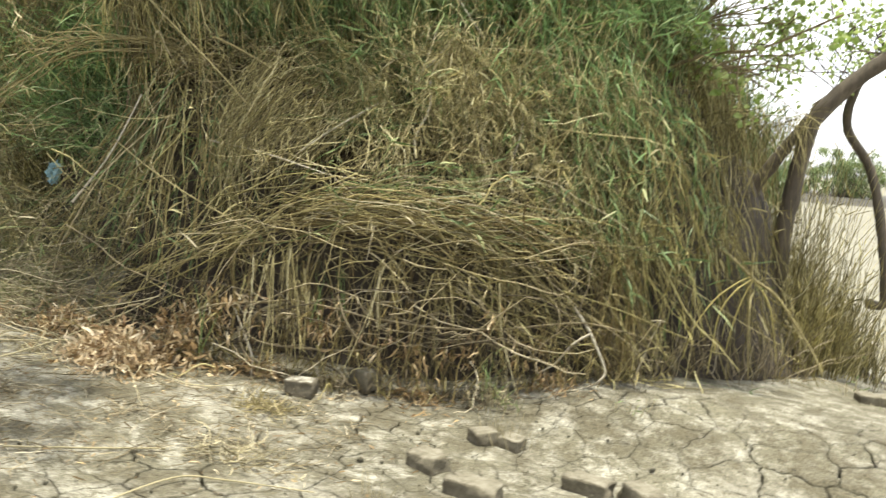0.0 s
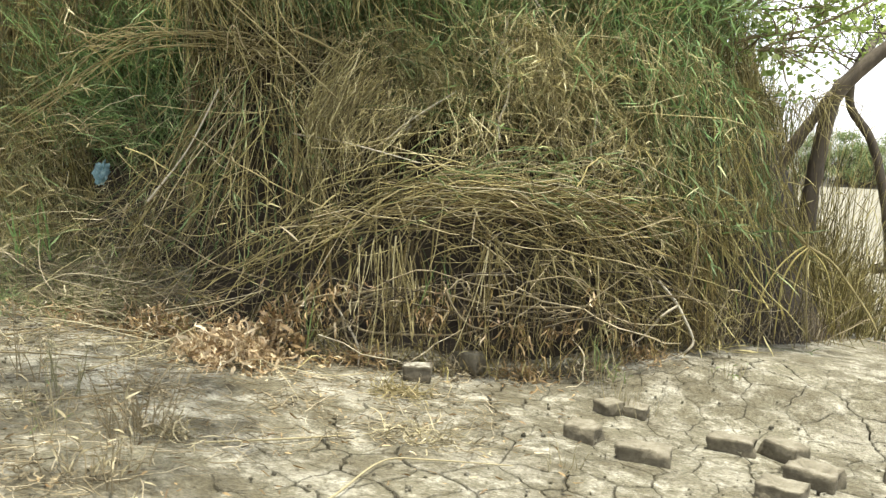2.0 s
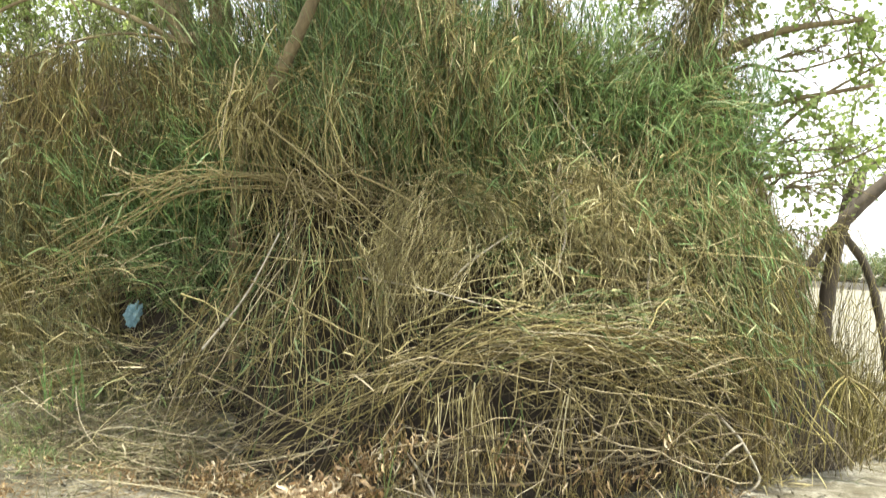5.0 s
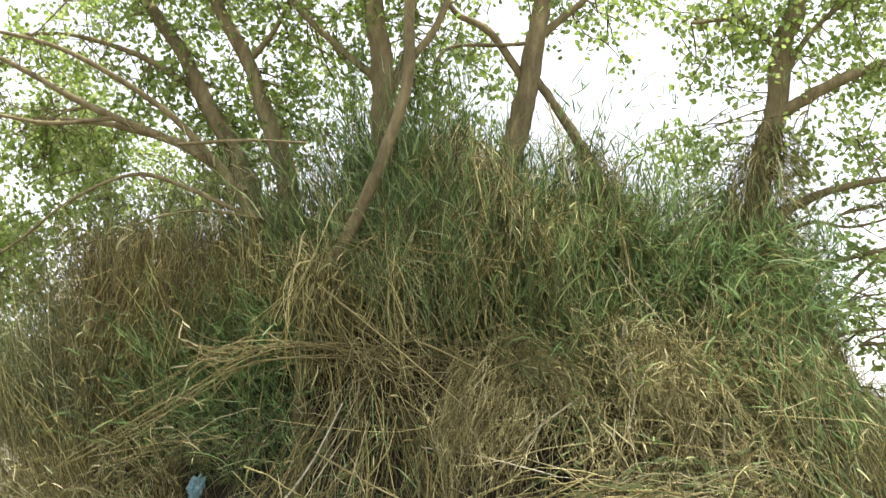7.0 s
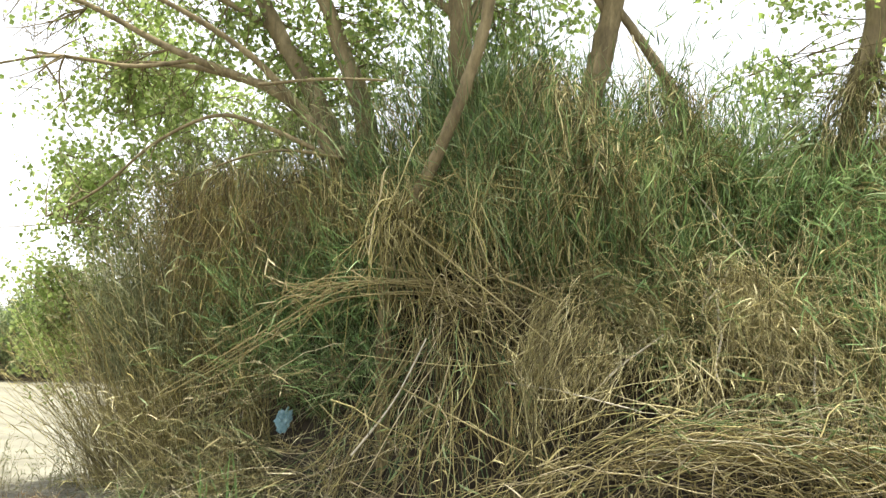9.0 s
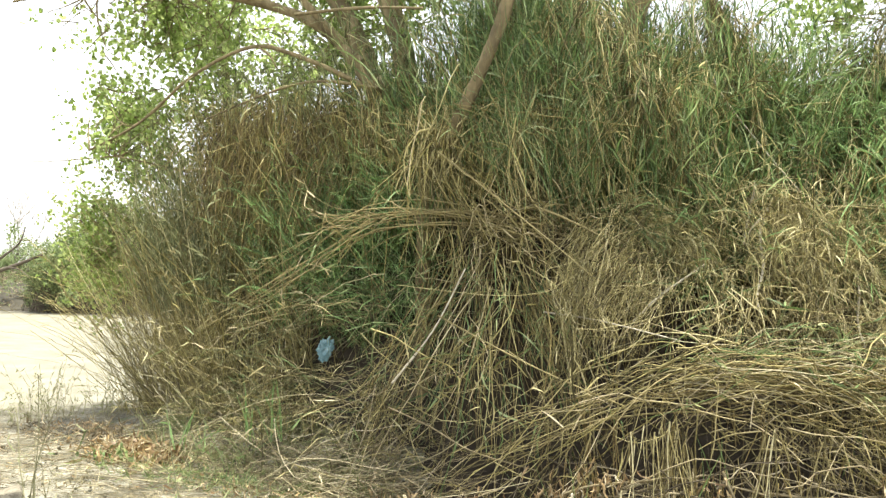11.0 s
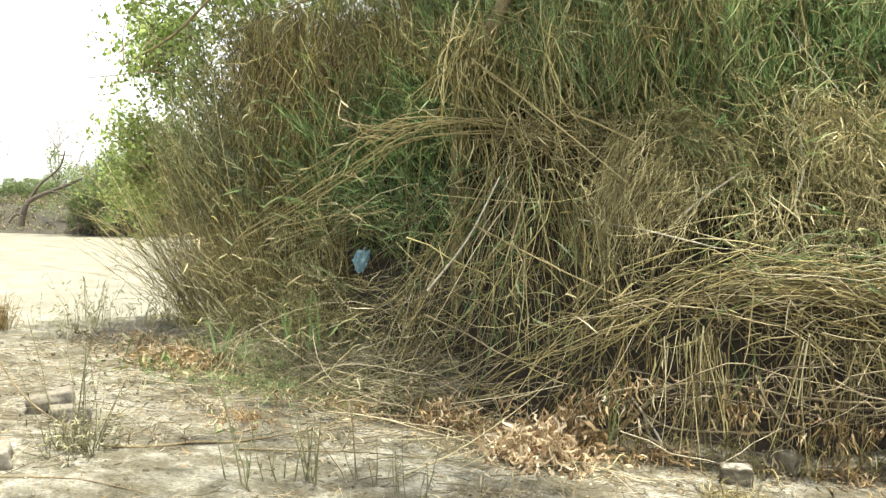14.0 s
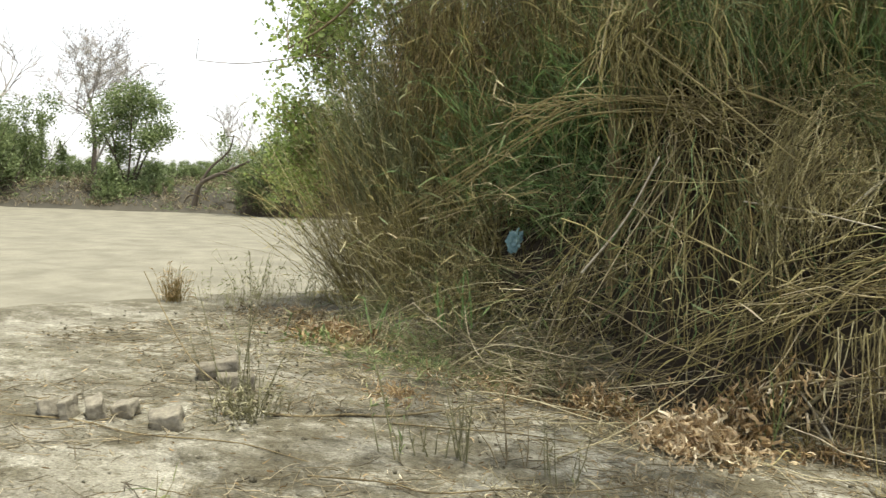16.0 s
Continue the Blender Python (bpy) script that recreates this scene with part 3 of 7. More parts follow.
    # leaning wall of reeds on the far shoulder
    wall = [[(0.75, 6.35, 2.05), (1.05, 6.2, 1.55), (1.35, 6.1, 0.95), (1.66, 6.10, 0.20)],
            [(1.05, 6.55, 2.3), (1.38, 6.35, 1.65), (1.65, 6.2, 0.95), (1.93, 6.33, 0.16)],
            [(1.45, 6.8, 2.35), (1.75, 6.55, 1.7), (2.0, 6.5, 0.9), (2.30, 6.68, 0.12)],
            [(1.85, 7.1, 2.2), (2.1, 6.8, 1.5), (2.3, 6.8, 0.8), (2.62, 7.02, 0.10)],
            [(2.2, 7.4, 1.35), (2.42, 7.25, 1.0), (2.62, 7.2, 0.55), (2.95, 7.35, 0.05)]]
    lay("leaning_reeds", shoulder(above_ground(sheet(wall, 280, (0.12, 0.16), (0.0, 0.6), (0.2, 0.6), 0.016))), 0.0025, 0.0055, DRY, "dry reeds leaning out over the shoulder of the mound", "reeds", (0.8, 0.2, 0.010, 0.5, 0.5))
    lay("leaning_reeds", shoulder(above_ground(sheet(wall, 170, (0.14, 0.18), (0.0, 0.6), (0.2, 0.6), 0.016))), 0.0025, 0.005, GOLD_STEM, "golden reeds leaning out over the shoulder of the mound", "reeds", (1, 0.2, 0.010, 0.5, 0.5))
    lay("leaning_reeds", shoulder(above_ground(sheet(wall[:4], 150, (0.14, 0.18), (0.0, 0.4), (0.2, 0.5), 0.016))), 0.002, 0.0038, WEED, "yellow-green reeds among the dry ones on the shoulder", "reeds", (5, 0.2, 0.013, 0.55, 0.5))
    m = 70
    x = rng.uniform(1.4, 2.9, m)
    y = np.interp(x, [1.4, 1.9, 2.5, 2.9], [6.0, 6.45, 7.1, 7.5]) + rng.uniform(0, 0.25, m)
    c = np.stack([x, y, ground_z(x, y)], -1)
    pts = tufts(c, 5, 0.05, outward(m, 0.05, 0.2), 0.2, rng.uniform(0.25, 0.7, m), rng.uniform(-0.2, 0.6, m), 0.25, 7)
    lay("base_stems", pts, 0.0025, 0.0055, TWIG, "brown stems at the foot of the shoulder", "stems")
    # reeds standing round the dark leaning tree
    m = 190
    x = rng.uniform(2.0, 3.6, m)
    y = np.interp(x, [2.1, 2.6, 3.2, 3.75], [7.2, 7.6, 8.0, 8.3]) + rng.uniform(0.0, 1.0, m)
    c = np.stack([x, y, np.maximum(ground_z(x, y), mound_z(x, y))], -1)
    way = outward(m, 0.05, 0.12)
    way[:, 0] += np.interp(x, [2.6, 3.7], [0.0, 0.15])
    pts = tufts(c, 8, 0.08, way, 0.14, np.interp(x, [2.0, 2.2, 2.4, 3.2, 3.75], [1.7, 1.4, 0.9, 0.9, 0.6]) * rng.uniform(0.5, 1.15, m), rng.uniform(0.0, 0.4, m), 0.08, 7)
    pts = shoulder(pts)
    lay("dry_reeds", pts, 0.0022, 0.0046, DRY, "dry brown reeds standing round a dark tree", "reeds", (1, 0.18, 0.008, 0.5, 0.5))
    m = 46
    x, y = rng.uniform(2.45, 3.15, m), rng.uniform(8.25, 9.0, m)
    c = np.stack([x, y, ground_z(x, y)], -1)
    pts = tufts(c, 5, 0.08, outward(m, 0.0, 0.1), 0.1, rng.uniform(1.3, 2.0, m), rng.uniform(0.0, 0.3, m), 0.08, 7)
    lay("dry_reeds", pts, 0.0022, 0.0042, DRY, "tall thin reeds behind a dark tree", "reeds", (1, 0.18, 0.008, 0.5, 0.5))
    m = 30
    x, y = rng.uniform(2.72, 3.2, m), rng.uniform(7.75, 8.2, m)
    c = np.stack([x, y, ground_z(x, y)], -1)
    pts = tufts(c, 4, 0.06, outward(m, 0.0, 0.08), 0.08, rng.uniform(1.0, 1.9, m), rng.uniform(0.0, 0.2, m), 0.06, 7)
    lay("dry_reeds", pts, 0.002, 0.004, GOLD_STEM, "tall thin golden reeds beside a dark tree", "reeds", (1, 0.18, 0.008, 0.4, 0.5))
    # reeds over the top of the shoulder, their sunlight painted in with pale colour
    brow = [[(0.75, 6.3, 2.75), (0.85, 6.2, 2.4), (1.0, 6.1, 2.05), (1.15, 6.05, 1.7)], [(1.1, 6.45, 2.75), (1.2, 6.35, 2.35), (1.32, 6.25, 1.95), (1.45, 6.2, 1.6)],
            [(1.45, 6.65, 2.6), (1.52, 6.55, 2.25), (1.64, 6.42, 1.85), (1.75, 6.4, 1.5)], [(1.72, 6.9, 2.4), (1.8, 6.75, 2.05), (1.9, 6.6, 1.7), (2.0, 6.6, 1.4)]]
    lay("leaning_reeds", shoulder(sheet(brow, 130, (0.12, 0.16), (0.0, 0.5), (0.3, 0.7), 0.016)), 0.0016, 0.0036, LIT_HAY, "pale reeds, sunlight put into their colour, over the top of the shoulder", "reeds", (2, 0.18, 0.008, 0.5, 0.5))
    lay("leaning_reeds", shoulder(sheet(brow, 110, (0.12, 0.16), (0.0, 0.5), (0.3, 0.7), 0.016)), 0.0016, 0.0034, FRESH, "light green reeds over the top of the shoulder", "reeds", (4, 0.2, 0.009, 0.5, 0.5))
    # fine dry stems fanning out at the end of the thicket
    m = 300
    x = rng.uniform(-5.8, -3.2, m)
    y = front_y(x) + rng.uniform(0.3, 1.2, m) - 0.1 * (x < -4.6)
    c = np.stack([x, y, np.maximum(mound_z(x, y), ground_z(x, y))], -1)
    way = outward(m, 0.12, 0.14)
    way[:, 0] += np.interp(x, [-5.8, -4.9, -3.9], [-0.55, -0.28, -0.05])
    pts = tufts(c, 5, 0.10, way, 0.17, np.clip(np.interp(x, [-5.8, -5.2, -4.5, -3.3], [1.9, 2.5, 2.8, 2.2]) - c[:, 2] * 0.8, 0.5, 2.4) * rng.uniform(0.3, 1.1, m), rng.uniform(0.0, 0.6, m), 0.12, 7)
    lay("fine_dry_stems", pts[::2], 0.0018, 0.0042, TAN, "fine tan stems fanning out at the end of the thicket", "stems", (3, 0.13, 0.007, 0.7, 0.5))
    lay("fine_dry_stems", pts[1::2], 0.0018, 0.0042, GOLD_STEM, "fine golden stems fanning out at the end of the thicket", "stems", (3, 0.13, 0.007, 0.7, 0.5))
    pts = above_ground(tufts(c[:150] + np.array([0, -0.1, 0]), 3, 0.1, outward(150, 0.1, 0.5), 0.4, rng.uniform(0.3, 0.9, 150), rng.uniform(0.3, 1.4, 150), 0.16, 7))
    lay("fine_dry_stems", pts, 0.0016, 0.0034, DRY, "dry stems tangled low at the end of the thicket", "stems", (2, 0.12, 0.007, 0.7, 0.5))
    # brown curtain under the limbs
    m = 120
    c = np.stack([rng.uniform(-4.15, -2.5, m), rng.uniform(6.3, 6.7, m), rng.uniform(2.3, 3.0, m)], -1)
    c[:, 1] += np.interp(c[:, 0], [-4.6, -3.8], [0.6, 0.0])
    way = np.stack([rng.normal(0, 0.18, m), rng.normal(-0.22, 0.12, m), rng.uniform(-1.2, -0.4, m)], -1)
    hang = tufts(c, 12, 0.10, way, 0.22, rng.uniform(0.4, 0.85, m), rng.uniform(0.2, 1.2, m), 0.16, 7)
    m = 100
    c = np.stack([rng.uniform(-4.2, -2.5, m), np.zeros(m), rng.uniform(1.7, 2.3, m)], -1)
    c[:, 1] = 6.5 - 0.1 * (2.0 - c[:, 2]) + np.interp(c[:, 0], [-4.6, -3.8], [0.6, 0.0])
    up = tufts(c, 8, 0.10, outward(m, 0.1, 0.14), 0.12, np.clip(3.0 - c[:, 2], 0.5, 1.3), rng.uniform(0.0, 0.4, m), 0.10, 7)
    lay("brown_curtain", hang, 0.0022, 0.0046, BROWN_REED, "brown dead reeds hanging in a curtain under the limbs", "reeds")
    lay("brown_curtain", up, 0.0022, 0.0046, GOLD_STEM, "golden dead reeds standing in the curtain under the limbs", "reeds", (1, 0.2, 0.008, 0.4, 0.8))
    # straw falling round the foot of the slender tree
    fall = [[(-1.98, 5.95, 2.66), (-2.08, 5.8, 2.35), (-2.18, 5.75, 1.98), (-2.22, 5.7, 1.6)],
            [(-1.88, 5.85, 2.66), (-1.88, 5.72, 2.28), (-1.80, 5.68, 1.95), (-1.72, 5.66, 1.6)],
            [(-1.78, 5.9, 2.66), (-1.58, 5.76, 2.37), (-1.30, 5.72, 2.07), (-1.04, 5.68, 1.8)]]
    lay("falling_straw", sheet(fall, 90, (0.08, 0.13), (0.0, 0.3), (0.35, 0.9), 0.012), 0.003, 0.0062, DRY, "straight dry stems falling from the foot of a slender tree", "straw", (0.6, 0.2, 0.009, 0.4, 0.4))
    lay("falling_straw", sheet(fall, 40, (0.08, 0.12), (0.0, 0.3), (0.4, 1.0), 0.010), 0.003, 0.006, GOLD_STEM, "golden stems falling from the foot of a slender tree", "straw")
    x = rng.normal(-1.86, 0.2, 34)
    c = np.stack([x, 5.85 + rng.normal(0, 0.08, 34), rng.uniform(2.2, 2.6, 34)], -1)
    pts = tufts(c, 9, 0.06, outward(34, 0.1, 0.3), 0.25, rng.uniform(0.25, 0.5, 34), rng.uniform(0.0, 0.8, 34), 0.12, 6)
    lay("caught_straw", pts, 0.002, 0.004, DRY, "golden straw heaped round the foot of a slender trunk", "straw", (1, 0.16, 0.008, 0.4, 0.5))
    # straw hanging straight down among the green
    veil = [[(-1.55, 5.95, 2.9), (-1.45, 5.8, 2.4), (-1.35, 5.72, 1.95)], [(-1.05, 6.2, 3.2), (-0.95, 6.0, 2.6), (-0.9, 5.9, 2.0)],
            [(-0.55, 6.35, 3.3), (-0.5, 6.15, 2.7), (-0.42, 6.02, 2.05)], [(-0.05, 6.5, 3.1), (0.02, 6.35, 2.6), (0.1, 6.25, 2.1)]]
    lay("hanging_straw", sheet(veil, 330, (0.13, 0.14), (0.0, 0.5), (0.3, 0.7), 0.012) + np.array([0, -0.12, 0]), 0.0022, 0.005, DRY, "brown straw hanging straight among the green reeds", "straw", (0.7, 0.2, 0.009, 0.4, 0.4))
    m = 52
    x, z = rng.uniform(-1.65, 0.05, m), rng.uniform(1.95, 2.55, m)
    c = np.stack([x, np.interp(x, [-1.6, -1.0, 0.05], [5.72, 5.84, 6.1]) + 0.3 * (z - 2.0) + rng.normal(0, 0.05, m), z], -1)
    pts = tufts(c, 5, 0.06, outward(m, 0.08, 0.16), 0.14, rng.uniform(0.4, 1.0, m), rng.uniform(0.0, 0.5, m), 0.10, 7, 1.3)
    lay("green_reeds", pts, 0.0018, 0.0036, GREEN, "slender green reeds growing up through the hanging straw", "reeds", (2, 0.3, 0.007, 0.25, 0.3))
    m = 130
    x, z = rng.uniform(-0.05, 1.8, m), rng.uniform(2.2, 2.8, m)
    c = np.stack([x, 6.42 + 0.35 * (z - 2.3) + 0.1 * x + rng.normal(0, 0.06, m), z], -1)
    pts = tufts(c, 5, 0.08, outward(m, 0.25, 0.4), 0.35, rng.uniform(0.25, 0.6, m), rng.uniform(0.2, 1.2, m), 0.14, 6, 1.4)
    lay("green_reeds", pts[::2], 0.0016, 0.003, GREEN, "leafy green reeds above the heap of hay", "reeds", (4, 0.2, 0.009, 0.5, 0.5))
    lay("green_reeds", pts[1::2], 0.0016, 0.003, FRESH, "light green leafy reeds above the heap of hay", "reeds", (4, 0.2, 0.009, 0.5, 0.5))
    tops = np.array([(-1.0, 6.35, 3.75), (-0.85, 6.3, 3.55), (-0.7, 6.25, 3.3), (-0.5, 6.2, 3.05), (-0.25, 6.2, 2.9), (0.1, 6.65, 3.35), (0.18, 6.6, 3.05), (0.22, 6.55, 2.75), (0.8, 6.7, 2.6), (1.1, 6.75, 2.75), (1.25, 6.7, 3.0), (1.4, 6.75, 2.6)])
    c = np.repeat(tops, 5, 0) + rng.normal(0, 0.09, (len(tops) * 5, 3))
    m = len(c)
    pts = tufts(c, 12, 0.06, np.stack([rng.normal(0.1, 0.3, m), rng.normal(-0.3, 0.15, m), rng.uniform(-1.0, 0.3, m)], -1), 0.25, rng.uniform(0.3, 0.75, m), rng.uniform(0.5, 1.8, m), 0.14, 8)
    lay("hanging_straw", pts, 0.002, 0.0042, DRY, "brown straw slumped over the tops of the reeds", "straw", (1, 0.16, 0.009, 0.4, 0.6))
    # dark back layer under the combed straw
    c = np.stack([rng.uniform(-2.3, 1.2, 420), np.zeros(420), rng.uniform(0.7, 1.9, 420)], -1)
    c[:, 1] = front_y(c[:, 0]) + 0.5 + 0.25 * c[:, 2] + rng.uniform(0, 0.2, 420)
    pts = strands(c, np.stack([rng.normal(0, 0.25, 420), rng.normal(-0.12, 0.1, 420), np.where(rng.uniform(0, 1, 420) < 0.5, -1.0, 1.0)], -1), rng.uniform(0.4, 0.9, 420), 0.1, 0.1, 6)
    lay("shaded_stems", pts, 0.003, 0.006, BROWN_REED, "brown stems in the shade behind the straw", "stems")
    # the great fan of straw in the middle
    fan = [[(-1.62, 5.86, 1.98), (-1.78, 5.76, 1.68), (-1.98, 5.58, 1.25), (-2.2, 5.42, 0.8), (-2.42, 5.38, 0.5)],
           [(-1.52, 5.86, 1.96), (-1.60, 5.69, 1.55), (-1.69, 5.50, 1.10), (-1.76, 5.36, 0.62), (-1.8, 5.3, 0.4)],
           [(-1.45, 5.86, 1.94), (-1.40, 5.66, 1.50), (-1.37, 5.45, 1.05), (-1.37, 5.33, 0.6), (-1.37, 5.3, 0.4)],
           [(-1.38, 5.86, 1.92), (-1.24, 5.68, 1.54), (-1.08, 5.47, 1.12), (-0.97, 5.36, 0.7), (-0.93, 5.33, 0.5)],
           [(-1.30, 5.86, 1.92), (-1.08, 5.70, 1.62), (-0.86, 5.52, 1.24), (-0.70, 5.40, 0.82), (-0.62, 5.38, 0.6)]]
    lay("straw_fan", above_ground(sheet(fan, 80, (0.07, 0.11), (0.0, 0.4), (0.3, 0.9), 0.012) + np.array([0, 0.08, 0])), 0.0022, 0.0056, BROWN_REED, "brown stems inside the great fan of straw", "straw")
    lay("straw_fan", above_ground(sheet(fan, 74, (0.07, 0.11), (0.0, 0.4), (0.3, 0.9), 0.012)), 0.0022, 0.0052, DRY, "great fan of dry stems slumping down from one tuft", "straw", (0.7, 0.22, 0.010, 0.4, 0.3))
    lay("straw_fan", above_ground(sheet(fan, 34, (0.10, 0.16), (0.0, 0.4), (0.4, 1.0), 0.018)), 0.0022, 0.0046, STRAW, "golden stems over the great fan of straw", "straw", (0.6, 0.2, 0.010, 0.4, 0.3))
    lay("green_blades", sheet(fan, 40, (0.10, 0.12), (0.2, 0.6), (0.3, 0.6), 0.010) + np.array([0, 0.08, 0]), 0.002, 0.0036, GREEN, "green blades showing through the fan of straw", "grass", (3, 0.2, 0.013, 0.4, 0.4))
    ridge = [[(-1.75, 5.78, 1.95), (-1.45, 5.74, 2.02), (-1.1, 5.8, 2.02), (-0.8, 5.85, 1.95)], [(-1.7, 5.72, 1.8), (-1.4, 5.7, 1.88), (-1.05, 5.75, 1.85), (-0.75, 5.8, 1.8)]]
    lay("straw_ridge", sheet(ridge, 100, (0.10, 0.14), (0.0, 0.6), (0.2, 0.6), 0.02), 0.002, 0.0048, STRAW, "tangle of broken straw along the top of the fan", "straw", (1, 0.14, 0.008, 0.6, 0.6))
    cross = [[(-2.3, 5.45, 0.95), (-1.9, 5.4, 1.15), (-1.4, 5.4, 1.3), (-0.9, 5.45, 1.35)], [(-2.2, 5.4, 0.6), (-1.7, 5.28, 0.75), (-1.2, 5.25, 0.8), (-0.7, 5.3, 0.8)]]
    lay("crossing_stems", sheet(cross, 30, (0.16, 0.26), (0.0, 0.6), (0.25, 0.6), 0.016), 0.0022, 0.005, DRY, "dry stems lying across the fan of straw", "stems", (2, 0.16, 0.010, 0.5, 0.6))
    lay("crossing_stems", sheet(fan, 24, (0.14, 0.24), (0.0, 0.5), (0.3, 0.6), 0.016) + np.array([0, -0.06, 0]), 0.002, 0.0045, WEED, "olive stems lying across the fan of straw", "stems", (3, 0.18, 0.010, 0.5, 0.5))
    # combed mat slumped beside it
    mat = [[(-0.75, 5.86, 2.16), (-0.88, 5.74, 1.96), (-0.95, 5.62, 1.73), (-0.97, 5.52, 1.42), (-0.96, 5.46, 1.15)],
           [(-0.62, 5.90, 2.07), (-0.77, 5.71, 1.88), (-0.86, 5.60, 1.66), (-0.88, 5.47, 1.37), (-0.85, 5.42, 1.0)],
           [(-0.49, 5.97, 1.97), (-0.62, 5.75, 1.80), (-0.72, 5.56, 1.56), (-0.75, 5.43, 1.27), (-0.75, 5.40, 0.95)],
           [(-0.35, 6.06, 1.87), (-0.47, 5.86, 1.69), (-0.57, 5.66, 1.49), (-0.62, 5.52, 1.23), (-0.62, 5.45, 1.05)],
           [(-0.16, 6.08, 1.78), (-0.27, 5.96, 1.60), (-0.36, 5.84, 1.42), (-0.42, 5.72, 1.20)]]
    lay("straw_mat", sheet(mat, 250, (0.05, 0.08), (0.0, 0.5), (0.2, 0.7), 0.013, 10), 0.0014, 0.003, TAN, "rounded mat of fine combed pale straw", "straw", (0.5, 0.14, 0.006, 0.3, 0.4))
    lay("straw_mat", sheet(mat, 120, (0.05, 0.08), (0.0, 0.3), (0.2, 0.6), 0.013, 10) + np.array([0, -0.04, 0.02]), 0.0014, 0.003, LIT_HAY, "bright hay over the top of the combed mat", "straw", (0.5, 0.14, 0.006, 0.3, 0.4))
    lay("straw_mat", sheet(mat, 150, (0.07, 0.10), (0.0, 0.6), (0.25, 0.6), 0.016), 0.0018, 0.0038, DRY, "coarser brown straw in the combed mat", "straw", (1, 0.14, 0.008, 0.5, 0.5))
    spill = [[(-0.79, 5.83, 2.18), (-0.53, 5.93, 2.06), (-0.31, 6.02, 1.88), (-0.08, 5.98, 1.61), (0.1, 5.9, 1.35)], [(-0.68, 5.86, 2.17), (-0.43, 6.0, 2.02), (-0.16, 6.04, 1.81), (0.06, 5.95, 1.55), (0.22, 5.9, 1.35)], [(-0.54, 5.96, 2.14), (-0.28, 6.1, 1.98), (-0.01, 6.02, 1.74), (0.2, 5.95, 1.48)]]
    lay("straw_mat", sheet(spill, 300, (0.06, 0.10), (0.0, 0.6), (0.15, 0.4), 0.016), 0.0016, 0.0034, LIT_HAY, "pale straw spilling over from the mat", "straw", (0.8, 0.14, 0.008, 0.5, 0.5))
    lay("green_blades", sheet(spill, 40, (0.12, 0.16), (0.0, 0.5), (0.3, 0.6), 0.012), 0.0016, 0.003, WEED, "green grass lying over the straw mat", "grass", (5, 0.16, 0.010, 0.5, 0.5))
    # pale tumbled straw on the shoulder
    slump = [[(0.02, 6.44, 2.28), (0.24, 6.26, 1.88), (0.39, 6.14, 1.58), (0.52, 6.04, 1.27)], [(0.38, 6.5, 2.25), (0.52, 6.32, 1.81), (0.66, 6.20, 1.50), (0.76, 6.1, 1.22)],
             [(0.82, 6.6, 2.3), (0.88, 6.4, 1.8), (0.95, 6.26, 1.42), (1.02, 6.16, 1.1)], [(1.2, 6.75, 2.2), (1.24, 6.55, 1.75), (1.3, 6.35, 1.3), (1.36, 6.22, 0.95)]]
    lay("tumbled_straw", sheet(slump, 420, (0.14, 0.2), (0.0, 0.75), (0.12, 0.4), 0.018) + np.array([0, -0.22, 0]), 0.0015, 0.0036, TAN, "pale straw tumbled over the shoulder of the mound", "straw", (3, 0.13, 0.008, 0.7, 0.7))
    crown = [[(0.04, 6.3, 2.26), (-0.06, 6.18, 2.14), (-0.09, 6.08, 1.96), (-0.03, 5.99, 1.74)], [(0.17, 6.3, 2.3), (0.13, 6.15, 2.1), (0.14, 6.03, 1.88), (0.2, 5.93, 1.62)],
             [(0.33, 6.32, 2.3), (0.38, 6.18, 2.1), (0.44, 6.07, 1.85), (0.52, 5.97, 1.56)], [(0.51, 6.34, 2.21), (0.6, 6.22, 2.02), (0.69, 6.12, 1.78), (0.77, 6.02, 1.48)],
             [(0.7, 6.36, 2.1), (0.82, 6.27, 1.9), (0.95, 6.2, 1.66), (1.05, 6.12, 1.38)]]
    lay("tumbled_straw", sheet(crown, 480, (0.06, 0.11), (0.0, 0.6), (0.15, 0.5), 0.02) + np.array([0, -0.10, 0.02]), 0.0016, 0.0036, LIT_HAY, "pale hay in a rounded heap on the shoulder", "straw", (1, 0.13, 0.008, 0.6, 0.7))
    lay("green_blades", sheet(crown, 50, (0.10, 0.14), (0.0, 0.4), (0.2, 0.5), 0.014) + np.array([0, -0.03, 0]), 0.0016, 0.003, FRESH, "fresh green grass lying over the heap of hay", "grass", (3, 0.16, 0.008, 0.5, 0.5))
    eave = [[(-0.3, 5.72, 1.62), (-0.25, 5.66, 1.4), (-0.2, 5.6, 1.15)], [(0.1, 5.82, 1.66), (0.15, 5.7, 1.42), (0.2, 5.62, 1.18)], [(0.5, 5.9, 1.6), (0.56, 5.8, 1.38), (0.62, 5.72, 1.15)], [(0.95, 6.02, 1.5), (1.0, 5.92, 1.3), (1.06, 5.88, 1.1)]]
    lay("tumbled_straw", sheet(eave, 130, (0.08, 0.12), (0.0, 0.4), (0.4, 0.9), 0.02), 0.0018, 0.004, TAN, "tan straw hanging between the heap and the arch", "straw", (1, 0.14, 0.008, 0.5, 0.6))
    lay("tumbled_straw", sheet(slump, 90, (0.12, 0.16), (0.0, 0.5), (0.25, 0.7), 0.014) + np.array([0, -0.1, 0]), 0.0022, 0.0050, DRY, "brown straw tumbled over the shoulder of the mound", "straw", (1, 0.2, 0.009, 0.5, 0.5))
